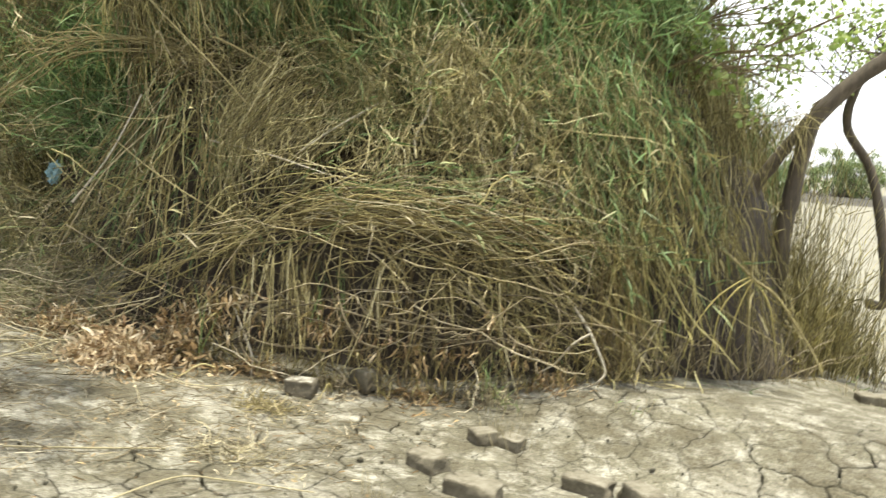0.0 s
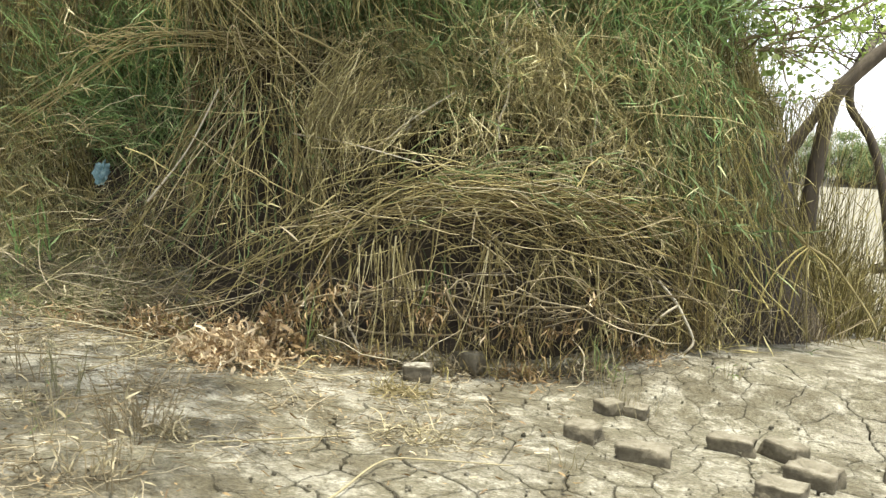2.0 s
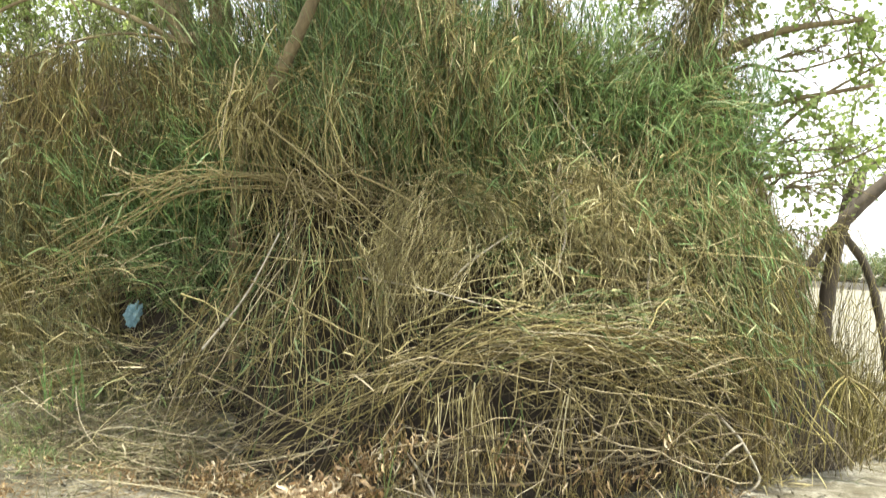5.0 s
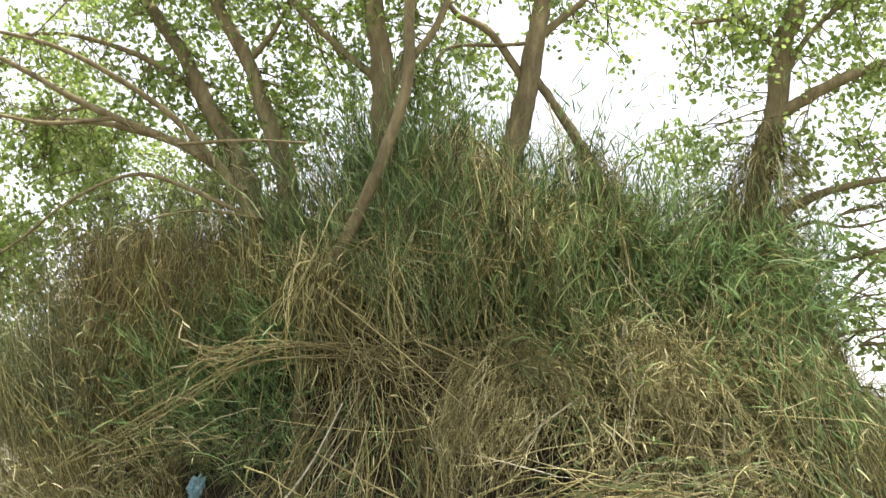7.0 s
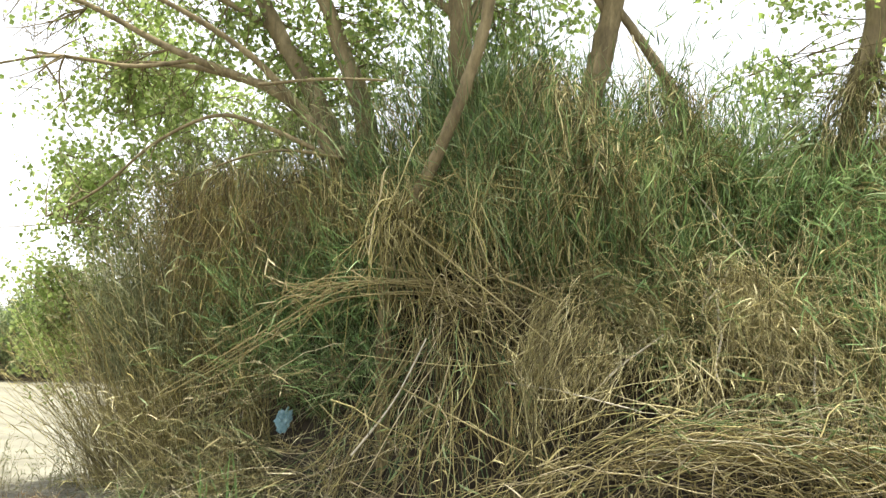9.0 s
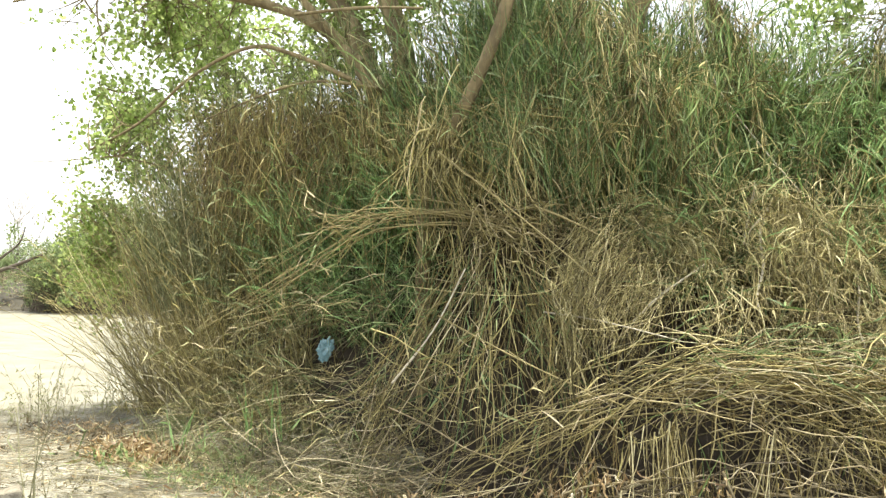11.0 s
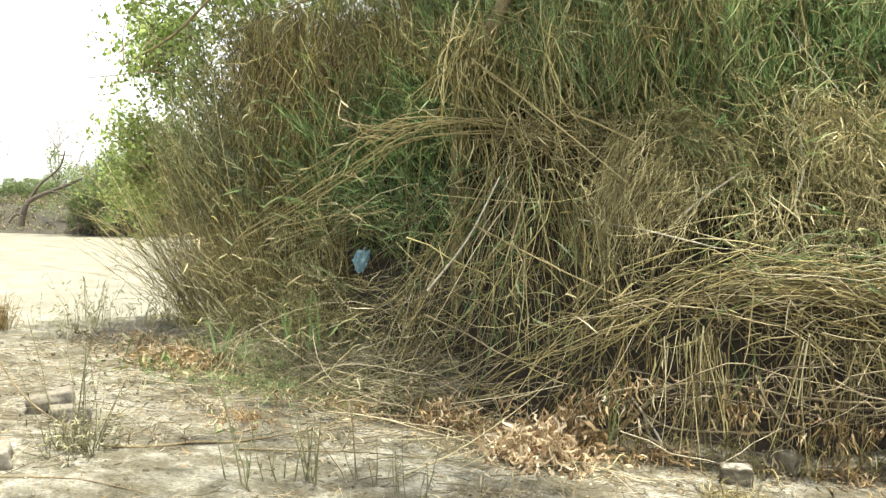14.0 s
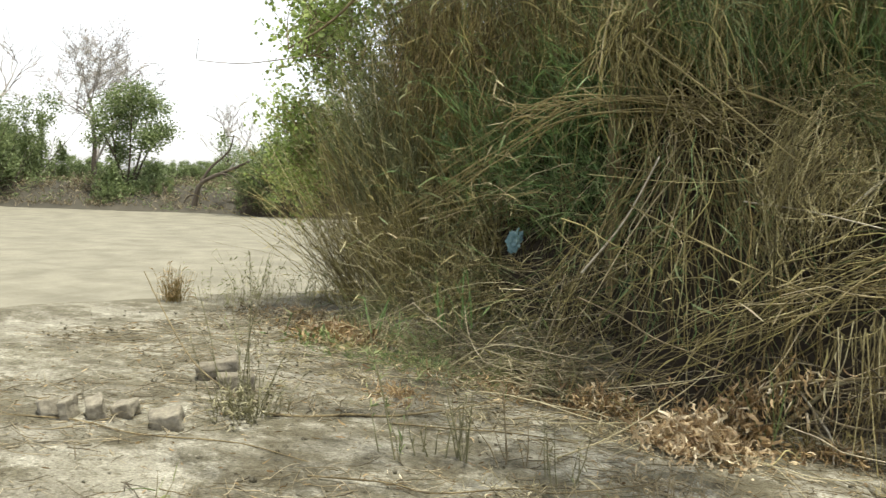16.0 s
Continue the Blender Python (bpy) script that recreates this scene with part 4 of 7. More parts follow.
    lay("green_blades", sheet(slump, 70, (0.14, 0.18), (0.0, 0.4), (0.25, 0.5), 0.012), 0.0018, 0.0032, GREEN, "green blades growing through the tumbled straw", "grass", (5, 0.18, 0.012, 0.5, 0.5))
    c = np.array([1.15, 6.3, 1.32]) + rng.normal(0, 0.09, (90, 3)) * (1.0, 0.4, 1.0)
    blades = strands(c, rng.normal(0, 1, (90, 3)), rng.uniform(0.06, 0.16, 90), rng.uniform(0.0, 2.0, 90), 0.8, 5)
    stuff("dead_leaves", ribbons(blades, rng.uniform(0.010, 0.02, 90), [0.4, 0.9, 1.0, 0.8, 0.6, 0.15]), BLEACHED, "bleached dead leaves caught on the shoulder", "leaves")
    # green grass in the hollow beside the fan
    m = 250
    x = rng.uniform(-3.5, -1.9, m)
    z = rng.uniform(1.05, 2.2, m)
    c = np.stack([x, np.interp(x, [-3.3, -2.0], [6.2, 5.85]) + 0.2 * (z - 1.0) + rng.uniform(0, 0.2, m), z], -1)
    pts = tufts(c, 5, 0.06, outward(m, 0.3, 0.35), 0.3, rng.uniform(0.35, 0.8, m), rng.uniform(0.0, 0.9, m), 0.12, 6)
    lay("green_grass", pts[rng.uniform(0, 1, len(pts)) < 0.75], 0.002, 0.0036, GREEN, "leafy green grass growing beside the fan of straw", "grass", (2, 0.24, 0.006, 0.36, 0.4))
    lay("green_grass", pts[::3] + np.array([0, -0.07, 0]), 0.002, 0.0036, FRESH, "fresh light green grass beside the fan of straw", "grass", (2, 0.24, 0.006, 0.34, 0.4))
    lie = [[(-2.06, 5.7, 1.72), (-2.45, 5.7, 1.45), (-2.89, 5.78, 1.29), (-3.36, 5.9, 1.2), (-3.8, 6.0, 1.1)], [(-1.95, 5.6, 1.35), (-2.3, 5.62, 1.15), (-2.7, 5.7, 1.0), (-3.2, 5.8, 0.95), (-3.7, 5.95, 0.85)], [(-1.95, 5.5, 0.95), (-2.3, 5.55, 0.8), (-2.8, 5.65, 0.7), (-3.2, 5.75, 0.65), (-3.6, 5.9, 0.6)]]
    lay("sloping_stems", sheet(lie, 100, (0.12, 0.16), (0.0, 0.6), (0.2, 0.6), 0.014), 0.0016, 0.0038, STRAW, "pale stems sloping across the green grass", "stems", (1, 0.16, 0.009, 0.5, 0.5))
    lay("sloping_stems", sheet(lie, 70, (0.16, 0.2), (0.0, 0.7), (0.15, 0.4), 0.016), 0.0014, 0.003, FEATHER, "olive stems sloping across the green grass", "stems", (2, 0.16, 0.009, 0.6, 0.6))
    low = lie[1:] + [[(-2.2, 5.45, 0.45), (-2.6, 5.55, 0.42), (-3.1, 5.65, 0.4), (-3.6, 5.8, 0.36), (-4.1, 5.95, 0.3)]]
    lay("sloping_stems", above_ground(sheet(low, 44, (0.12, 0.16), (0.0, 0.7), (0.15, 0.45), 0.02) + np.array([0, -0.08, 0])), 0.0016, 0.0036, TAN, "pale tan stems sloping down to the bare ground", "stems", (2, 0.16, 0.009, 0.6, 0.6))
    lay("green_blades", above_ground(sheet(low, 16, (0.14, 0.18), (0.0, 0.7), (0.15, 0.4), 0.02) + np.array([0, -0.08, 0])), 0.0014, 0.003, WEED, "light green grass on the slope below the bag", "grass", (2, 0.2, 0.010, 0.6, 0.4))
    # a bowed sheaf that leans out of the thicket
    n = 14
    sheaf = tagged(new("bowed_sheaf"), "bowed sheaf of pale reeds leaning out of the thicket", "reed sheaf")
    base = np.array([-1.35, 5.75, 1.96])
    sheaf.location = base
    bow = [(-1.20, 5.78, 1.97), (-1.55, 5.68, 2.02), (-1.9, 5.62, 2.02), (-2.26, 5.6, 1.97), (-2.55, 5.6, 1.79), (-2.98, 5.62, 1.54), (-3.5, 5.68, 1.24), (-3.95, 5.8, 1.0)]
    pts = sheet([bow], n, (0.04, 0.09), (0.0, 0.12), (0.4, 1.0), 0.008, 12) - base
    for i in range(n):
        st = part("stem", quad_mesh("stem", *tubes(pts[i:i + 1], rng.uniform(0.0035, 0.0062), 0.4, 5), STRAW), sheaf)
        mass("foliage", quad_mesh("foliage", *leaves_on(pts[i:i + 1], 5, 0.2, 0.009, 3, 0.5, 0.2), STRAW if i % 3 else WEED), st)
    curl = sheet([[(-1.85, 5.66, 2.02), (-2.26, 5.62, 1.97), (-2.52, 5.62, 1.95), (-2.72, 5.64, 2.02), (-2.88, 5.7, 2.2)]], 8, (0.04, 0.08), (0.2, 0.4), (0.4, 0.6), 0.006)
    lay("curled_reeds", curl, 0.003, 0.005, STRAW, "pale reeds curling up out of the bowed sheaf", "reeds", (5, 0.16, 0.010, 0.5, 0.3))
    # sparse tall sprigs against the sky
    c = on_mound(190, -2.8, 1.9, 1.0, 2.2)
    n = len(c)
    pts = strands(c, outward(n, 0.05, 0.14), np.maximum(top_z(c[:, 0]) + rng.uniform(0.1, 0.75, n) - c[:, 2], 0.4), rng.uniform(0.0, 0.35, n), 0.10, 9)
    stuff("tall_sprigs", joined(tubes(pts, rng.uniform(0.002, 0.0034, n)), leaves_on(pts, 8, 0.16, 0.012, 4, 0.45, 0.3)), GREEN, "sparse tall reed sprigs above the thicket", "reeds")
    # grass and straw on the slope round the bag
    c = on_mound(620, -4.6, -1.9, -0.35, 0.75)
    n = len(c)
    pts = strands(c + np.array([0, -0.03, 0.03]), np.stack([rng.normal(0, 0.9, n), rng.normal(-0.3, 0.3, n), rng.normal(0.1, 0.4, n)], -1), rng.uniform(0.15, 0.7, n), rng.uniform(0.2, 1.0, n), 0.25, 6)
    pts[..., 2] = np.maximum(pts[..., 2], np.maximum(mound_z(pts[..., 0], pts[..., 1]), ground_z(pts[..., 0], pts[..., 1])) + 0.015)
    lay("slope_straw", pts, 0.0018, 0.0042, GREY_STEM, "pale grey straw lying on the slope of the mound", "straw", (1, 0.14, 0.008, 0.4, 0.5))
    skirt = [[(-4.0, 6.0, 0.16), (-3.2, 5.7, 0.22), (-2.3, 5.45, 0.42), (-1.4, 5.25, 0.70)], [(-3.6, 5.75, 0.10), (-2.9, 5.55, 0.15), (-2.1, 5.32, 0.30), (-1.3, 5.18, 0.55)],
             [(-3.2, 5.5, 0.06), (-2.5, 5.3, 0.10), (-1.8, 5.12, 0.18), (-1.1, 5.08, 0.42)], [(-2.7, 5.15, 0.03), (-2.1, 4.98, 0.05), (-1.6, 4.9, 0.09), (-1.0, 4.95, 0.28)]]
    lay("fallen_stems", above_ground(sheet(skirt, 200, (0.10, 0.14), (0.0, 0.65), (0.15, 0.5), 0.016)), 0.0016, 0.0038, TWIG, "grey fallen stems raking up the foot of the thicket", "stems", (0.4, 0.14, 0.008, 0.4, 0.5))
    lay("fallen_stems", above_ground(sheet(skirt, 36, (0.09, 0.14), (0.0, 0.5), (0.3, 0.6), 0.012)), 0.002, 0.0048, GREY_STEM, "pale fallen stems raking up the foot of the thicket", "stems")
    x = rng.uniform(-4.3, -1.9, 90)
    y = front_y(x) + rng.uniform(0.15, 0.6, 90)
    c = np.stack([x, y, np.maximum(ground_z(x, y), mound_z(x, y))], -1)
    c = c[np.abs(c[:, 0] + 2.72) > 0.16]
    pts = tufts(c, 5, 0.08, outward(len(c), 0.15, 0.35), 0.3, rng.uniform(0.25, 0.7, len(c)) + 0.5 * np.clip(-3.0 - c[:, 0], 0, 1), rng.uniform(0.2, 1.2, len(c)), 0.14, 7)
    lay("fine_dry_stems", pts, 0.0018, 0.0036, LIT_HAY, "airy pale golden stems at the foot of the slope", "stems", (2, 0.12, 0.007, 0.7, 0.6))
    # straw caught round leaning stems
    for line, rad, count in (([(0.98, 6.95, 2.6), (1.18, 6.95, 3.2), (1.42, 6.97, 3.9)], 0.26, 1700), ([(0.2, 6.65, 2.8), (0.09, 6.6, 3.33), (-0.08, 6.6, 3.72)], 0.12, 700), ([(-2.45, 6.4, 2.5), (-2.58, 6.35, 2.95)], 0.2, 260), ([(1.8, 7.4, 1.8), (2.3, 7.7, 1.88), (2.75, 7.9, 1.95)], 0.07, 330)):
        way_along = curve_points(line, 10)
        at = way_along[rng.integers(0, len(way_along), count)]
        low = 1.5 - (at[:, 2:3] - way_along[:, 2].min()) / max(np.ptp(way_along[:, 2]), 0.3)
        off = rng.normal(0, rad * 0.55, (count, 3)) * (1, 1, 0.5) * low
        pts = strands(at + off, np.stack([off[:, 0] * 3 + rng.normal(0, 0.3, count), off[:, 1] * 3 - 0.1, rng.normal(-0.5, 0.5, count)], -1), rng.uniform(0.2, 0.6, count), rng.uniform(0.4, 1.6, count), 0.25, 7)
        stuff("caught_straw", tubes(pts, rng.uniform(0.0018, 0.004, count)), DRY, "brown straw caught round a leaning trunk", "straw")


build_reeds()


def build_arch():
    """Straw bent over a dark hollow at the foot of the mound."""
    left = [[(0.21, 5.38, 1.29), (-0.03, 5.34, 1.24), (-0.27, 5.30, 1.14), (-0.50, 5.26, 0.97), (-0.78, 5.21, 0.82), (-1.10, 5.15, 0.62), (-1.37, 5.15, 0.37), (-1.66, 5.15, 0.10)],
            [(0.45, 5.47, 1.18), (0.12, 5.37, 1.14), (-0.23, 5.30, 1.04), (-0.50, 5.26, 0.94), (-0.85, 5.19, 0.74), (-1.19, 5.17, 0.58), (-1.70, 5.25, 0.36)],
            [(0.35, 5.45, 1.08), (0.0, 5.40, 1.04), (-0.35, 5.33, 0.94), (-0.65, 5.28, 0.82), (-0.95, 5.22, 0.66), (-1.40, 5.25, 0.48), (-1.95, 5.35, 0.32)]]
    lay("straw_arch", above_ground(sheet(left, 34, (0.06, 0.14), (0.0, 0.5), (0.3, 0.8), 0.022, 11)), 0.0022, 0.0050, STRAW, "pale stems drooping from the arch to the ground", "straw", (0.8, 0.2, 0.010, 0.4, 0.4))
    lay("straw_arch", above_ground(sheet(left, 44, (0.09, 0.18), (0.0, 0.6), (0.2, 0.6), 0.012, 9)), 0.002, 0.0046, DRY, "brown stems drooping from the arch to the ground", "straw", (1, 0.18, 0.010, 0.5, 0.5))
    over = [[(-0.55, 5.35, 0.96), (-0.2, 5.38, 1.12), (0.28, 5.42, 1.21), (0.65, 5.54, 1.19), (1.0, 5.72, 1.10), (1.31, 5.91, 0.98), (1.61, 6.06, 0.84)],
            [(-0.45, 5.30, 0.96), (-0.1, 5.33, 1.08), (0.29, 5.41, 1.10), (0.8, 5.60, 1.06), (1.14, 5.80, 1.0), (1.5, 6.0, 0.92)],
            [(-0.5, 5.30, 0.86), (0.12, 5.37, 0.98), (0.63, 5.54, 1.0), (1.15, 5.81, 0.95), (1.5, 6.0, 0.88)]]
    lay("straw_arch", sheet(over, 44, (0.05, 0.10), (0.0, 0.65), (0.15, 0.6), 0.020, 9), 0.002, 0.0048, GREY_STEM, "weathered stems in the bundle of straw", "straw", (0.5, 0.2, 0.009, 0.4, 0.4))
    lay("straw_arch", sheet(over, 46, (0.05, 0.10), (0.0, 0.65), (0.15, 0.6), 0.020, 9), 0.002, 0.0048, DRY, "bundle of pale straw bent over a dark hollow", "straw", (0.5, 0.2, 0.009, 0.4, 0.4))
    lay("straw_arch", sheet(over, 84, (0.05, 0.08), (0.0, 0.7), (0.2, 0.6), 0.02, 9), 0.0024, 0.0055, BROWN_REED, "brown stems inside the bundle of straw", "straw")
    lay("straw_arch", sheet(over[:2], 20, (0.06, 0.11), (0.0, 0.6), (0.2, 0.6), 0.024, 9) + np.array([0, -0.05, 0.0]), 0.003, 0.0058, TAN, "pale stems lying on top of the bundle", "straw")
    lay("green_blades", sheet(over[:1], 34, (0.06, 0.10), (0.0, 0.6), (0.2, 0.5), 0.010), 0.0016, 0.003, WEED, "green grass lying on the crown of the arch", "grass", (6, 0.14, 0.010, 0.5, 0.5))
    right = [[(0.45, 5.47, 1.20), (0.79, 5.60, 1.07), (1.08, 5.77, 0.84), (1.34, 5.92, 0.62), (1.65, 6.02, 0.40), (1.88, 6.2, 0.14)],
             [(0.29, 5.41, 1.0), (0.63, 5.54, 0.85), (0.92, 5.67, 0.66), (1.17, 5.82, 0.52), (1.54, 6.0, 0.44), (1.85, 6.2, 0.36)],
             [(0.1, 5.40, 1.0), (0.4, 5.48, 0.78), (0.65, 5.55, 0.55), (0.9, 5.65, 0.36), (1.15, 5.75, 0.22)]]
    lay("straw_arch", above_ground(sheet(right, 42, (0.08, 0.14), (0.0, 0.5), (0.3, 0.8), 0.018, 9)), 0.0022, 0.0048, STRAW, "pale stems falling from the far side of the arch", "straw", (0.5, 0.2, 0.009, 0.4, 0.4))
    lay("straw_arch", above_ground(sheet(right, 46, (0.09, 0.14), (0.0, 0.6), (0.25, 0.6), 0.012, 9)), 0.0022, 0.0048, DRY, "brown stems falling from the far side of the arch", "straw", (1, 0.18, 0.010, 0.5, 0.5))
    m = 110
    ux = rng.uniform(-0.9, 1.3, m)
    mid = np.stack([ux, np.interp(ux, [-0.9, 0.2, 1.3], [5.2, 5.36, 5.85]) + rng.normal(-0.02, 0.06, m), rng.uniform(0.62, 1.1, m)], -1)
    loose = strands(mid, np.stack([rng.normal(0, 1, m), rng.normal(-0.1, 0.25, m), rng.normal(-0.15, 0.5, m)], -1), rng.uniform(0.2, 0.6, m), rng.uniform(-0.2, 0.6, m), 0.14, 6)
    lay("broken_straw", loose, 0.002, 0.0046, STRAW, "broken straw stems lying every way over the hollow", "straw", (1, 0.14, 0.008, 0.4, 0.5))
    # stems that hang and stand in the hollow
    knots = np.array([-0.76, -0.62, -0.24, -0.20, -0.14, -0.06, 0.30, 0.42, 0.62, 0.80, 0.95, 1.15, 1.52, 1.58, 1.66, 1.72])
    n = 105
    x = knots[rng.integers(0, len(knots), n)] + rng.normal(0, 0.035, n)
    y = np.interp(x, [-1.1, 0.2, 0.8, 1.3, 1.7], [5.25, 5.42, 5.65, 5.92, 6.12]) + rng.uniform(-0.06, 0.2, n)
    root = np.stack([x, y, rng.uniform(0.7, 0.95, n)], -1)
    hang = above_ground(strands(root, np.stack([rng.normal(0, 0.12, n), rng.normal(0, 0.08, n), -np.ones(n)], -1), rng.uniform(0.35, 0.85, n), 0.05, 0.18, 7))
    lay("hollow_stems", hang, 0.0026, 0.0062, BROWN_REED, "brown stems hanging down through the hollow", "stems")
    lay("hollow_stems", hang[::8] + np.array([0.03, -0.06, 0.0]), 0.003, 0.006, STRAW, "pale stems hanging down in front of the hollow", "stems")
    # crooked twigs along the foot
    rails = [[(-1.05, 5.12, 0.25), (-0.70, 5.16, 0.41), (-0.39, 5.20, 0.46), (-0.21, 5.22, 0.49), (0.11, 5.28, 0.46), (0.50, 5.40, 0.48), (0.9, 5.55, 0.44), (1.2, 5.72, 0.42)],
             [(-0.70, 5.14, 0.26), (-0.41, 5.17, 0.21), (-0.2, 5.20, 0.20), (0.15, 5.27, 0.22), (0.5, 5.40, 0.26), (0.9, 5.56, 0.24), (1.3, 5.78, 0.2)]]
    lay("base_stems", above_ground(sheet(rails, 64, (0.09, 0.16), (0.0, 0.75), (0.12, 0.45), 0.022, 10)), 0.003, 0.0068, TWIG, "crooked brown twigs lying along the foot of the hollow", "stems")
    for line in ([(0.28, 5.36, 0.42), (0.63, 5.46, 0.40), (1.0, 5.62, 0.42), (1.35, 5.83, 0.47), (1.54, 5.92, 0.47), (1.85, 6.15, 0.38)], [(-0.95, 5.08, 0.30), (-0.70, 5.12, 0.41), (-0.39, 5.18, 0.46), (-0.21, 5.21, 0.49), (0.11, 5.26, 0.46), (0.30, 5.3, 0.42)],
                 [(-0.55, 5.16, 0.27), (-0.41, 5.17, 0.21), (-0.2, 5.21, 0.20), (0.15, 5.27, 0.22), (0.29, 5.31, 0.26)], [(-0.56, 5.15, 0.29), (-0.51, 5.14, 0.15), (-0.41, 5.15, 0.09), (-0.33, 5.17, 0.10), (-0.24, 5.18, 0.16)], [(0.05, 5.24, 0.55), (0.12, 5.24, 0.40), (0.22, 5.26, 0.29), (0.34, 5.30, 0.26)]):
        v, q = limb(line, 0.009, 0.006, 6, 0.1)
        tagged(new("root", quad_mesh("root", v, q, TWIG)), "bare brown root reaching along the foot of the hollow", "root", "roots in the hollow")
    # brown stems hanging to the ground in bunches
    at = np.array([-1.0, -0.88, -0.74, -0.6, -0.3, -0.2, -0.1, 0.0, 0.12, 0.28, 0.4, 0.5, 0.62, 0.75, 0.9, 1.05, 1.15, 1.3, 1.5, 1.6, 1.7])
    n = 260
    x = at[rng.integers(0, len(at), n)] + rng.normal(0, 0.04, n)
    y = np.interp(x, [-1.1, 0.2, 0.8, 1.3, 1.9], [5.12, 5.26, 5.48, 5.76, 6.2]) + rng.uniform(-0.03, 0.14, n)
    pts = above_ground(strands(np.stack([x, y, rng.uniform(0.25, 0.62, n)], -1), np.stack([rng.normal(0, 0.22, n), rng.normal(-0.08, 0.1, n), -np.ones(n)], -1), rng.uniform(0.15, 0.5, n), 0.1, 0.3, 7))
    lay("hanging_stems", pts, 0.0018, 0.0045, BROWN_REED, "brown stems hanging in bunches to the ground", "stems", (1, 0.10, 0.010, 0.5, 1.2))
    n = 170
    x = rng.uniform(-2.2, 1.9, n)
    y = np.interp(x, [-2.2, -1.1, 0.2, 0.8, 1.3, 1.9], [5.25, 5.08, 5.22, 5.46, 5.76, 6.25]) + rng.uniform(-0.06, 0.15, n)
    pts = above_ground(strands(np.stack([x, y, ground_z(x, y) - 0.01], -1), outward(n, 0.05, 0.5), rng.uniform(0.12, 0.5, n), rng.uniform(-0.3, 0.9, n), 0.4, 8))
    lay("base_stems", pts, 0.002, 0.005, DRY, "tangle of crooked dry stems at the foot of the mound", "stems", (1, 0.1, 0.010, 0.6, 2.0))
    # dead leaves that hang in bunches
    bunch = np.array([(-0.07, 5.20, 0.40), (0.0, 5.22, 0.32), (0.46, 5.34, 0.26), (0.56, 5.38, 0.22), (0.69, 5.42, 0.30), (0.83, 5.48, 0.26), (1.15, 5.68, 0.25), (-0.92, 5.08, 0.36), (-0.80, 5.08, 0.34), (-0.45, 5.14, 0.34), (-1.5, 5.0, 0.18), (-1.65, 4.98, 0.22), (-1.75, 5.0, 0.16),
                      (-1.85, 5.02, 0.2), (0.95, 5.5, 0.5), (0.3, 5.28, 0.3), (-1.3, 5.0, 0.25), (-0.65, 5.1, 0.30), (-1.95, 5.05, 0.14), (-1.58, 4.9, 0.08), (-0.82, 5.08, 0.25), (-0.86, 5.07, 0.30), (-0.91, 5.06, 0.40), (-0.70, 5.1, 0.46), (-0.62, 5.12, 0.48), (-0.52, 5.14, 0.50), (-2.13, 5.3, 0.22), (-2.0, 5.2, 0.18), (-1.83, 5.18, 0.16), (-0.02, 5.2, 0.36), (0.03, 5.2, 0.42)])
    c = np.repeat(bunch, 17, 0) + rng.normal(0, 0.05, (len(bunch) * 17, 3)) * (1.0, 0.6, 1.2)
    m = len(c)
    blades = strands(c, rng.normal(0, 0.4, (m, 3)) + np.array([0, -0.15, -0.8]), rng.uniform(0.05, 0.13, m), rng.uniform(0.0, 2.0, m), 1.0, 5)
    stuff("hanging_dead_leaves", ribbons(above_ground(blades, 0.005), rng.uniform(0.006, 0.015, m), [0.4, 0.9, 1.0, 0.8, 0.6, 0.15]), BROWN_LEAF,
          "withered brown leaves hanging in bunches along the foot of the thicket", "leaves")
    # thick bunches that hang from the crown of the arch
    n = 70
    head = np.array([(-0.46, 5.14, 0.74), (-0.42, 5.15, 0.70), (-0.26, 5.18, 0.80), (-0.22, 5.19, 0.72), (-0.18, 5.2, 0.66), (0.3, 5.3, 0.78), (0.6, 5.42, 0.74), (0.95, 5.58, 0.72)])
    pts = above_ground(strands(head[rng.integers(0, len(head), n)] + rng.normal(0, 0.045, (n, 3)), np.stack([rng.normal(0, 0.16, n), rng.normal(-0.02, 0.06, n), -np.ones(n)], -1), rng.uniform(0.25, 0.75, n), 0.05, 0.14, 8))
    lay("hanging_stems", pts, 0.0022, 0.005, TAN, "tan stems hanging in thick bunches from the arch", "stems", (1, 0.10, 0.010, 0.4, 1.0))
    # stems strewn on the bare ground beside it
    n = 260
    x = rng.uniform(-4.6, -0.8, n)
    y = front_y(x) + rng.uniform(-0.8, 0.1, n)
    pts = above_ground(strands(np.stack([x, y, ground_z(x, y) + 0.02], -1), np.stack([rng.normal(0, 1, n), rng.normal(-0.15, 0.4, n), rng.normal(0.1, 0.2, n)], -1), rng.uniform(0.15, 0.9, n), rng.uniform(0.0, 0.6, n), 0.3, 6), 0.012)
    lay("fallen_stems", pts, 0.002, 0.005, GREY_STEM, "grey fallen reed stems lying tangled on the ground", "stems")
    # low grass among them
    n = 230
    x = rng.uniform(-4.6, -1.7, n)
    y = front_y(x) + rng.uniform(-0.35, 0.6, n)
    c = np.stack([x, y, np.maximum(ground_z(x, y), mound_z(x, y))], -1)
    pts = tufts(c, 12, 0.05, outward(n, 0.1, 0.4), 0.4, rng.uniform(0.12, 0.34, n), rng.uniform(0.4, 1.6, n), 0.2, 5)
    stuff("low_grass", ribbons(pts, rng.uniform(0.004, 0.010, len(pts)), [0.7, 1.0, 0.9, 0.7, 0.4, 0.05]), FEATHER, "low grey-green grass tufts at the edge of the thicket", "grass")


build_arch()


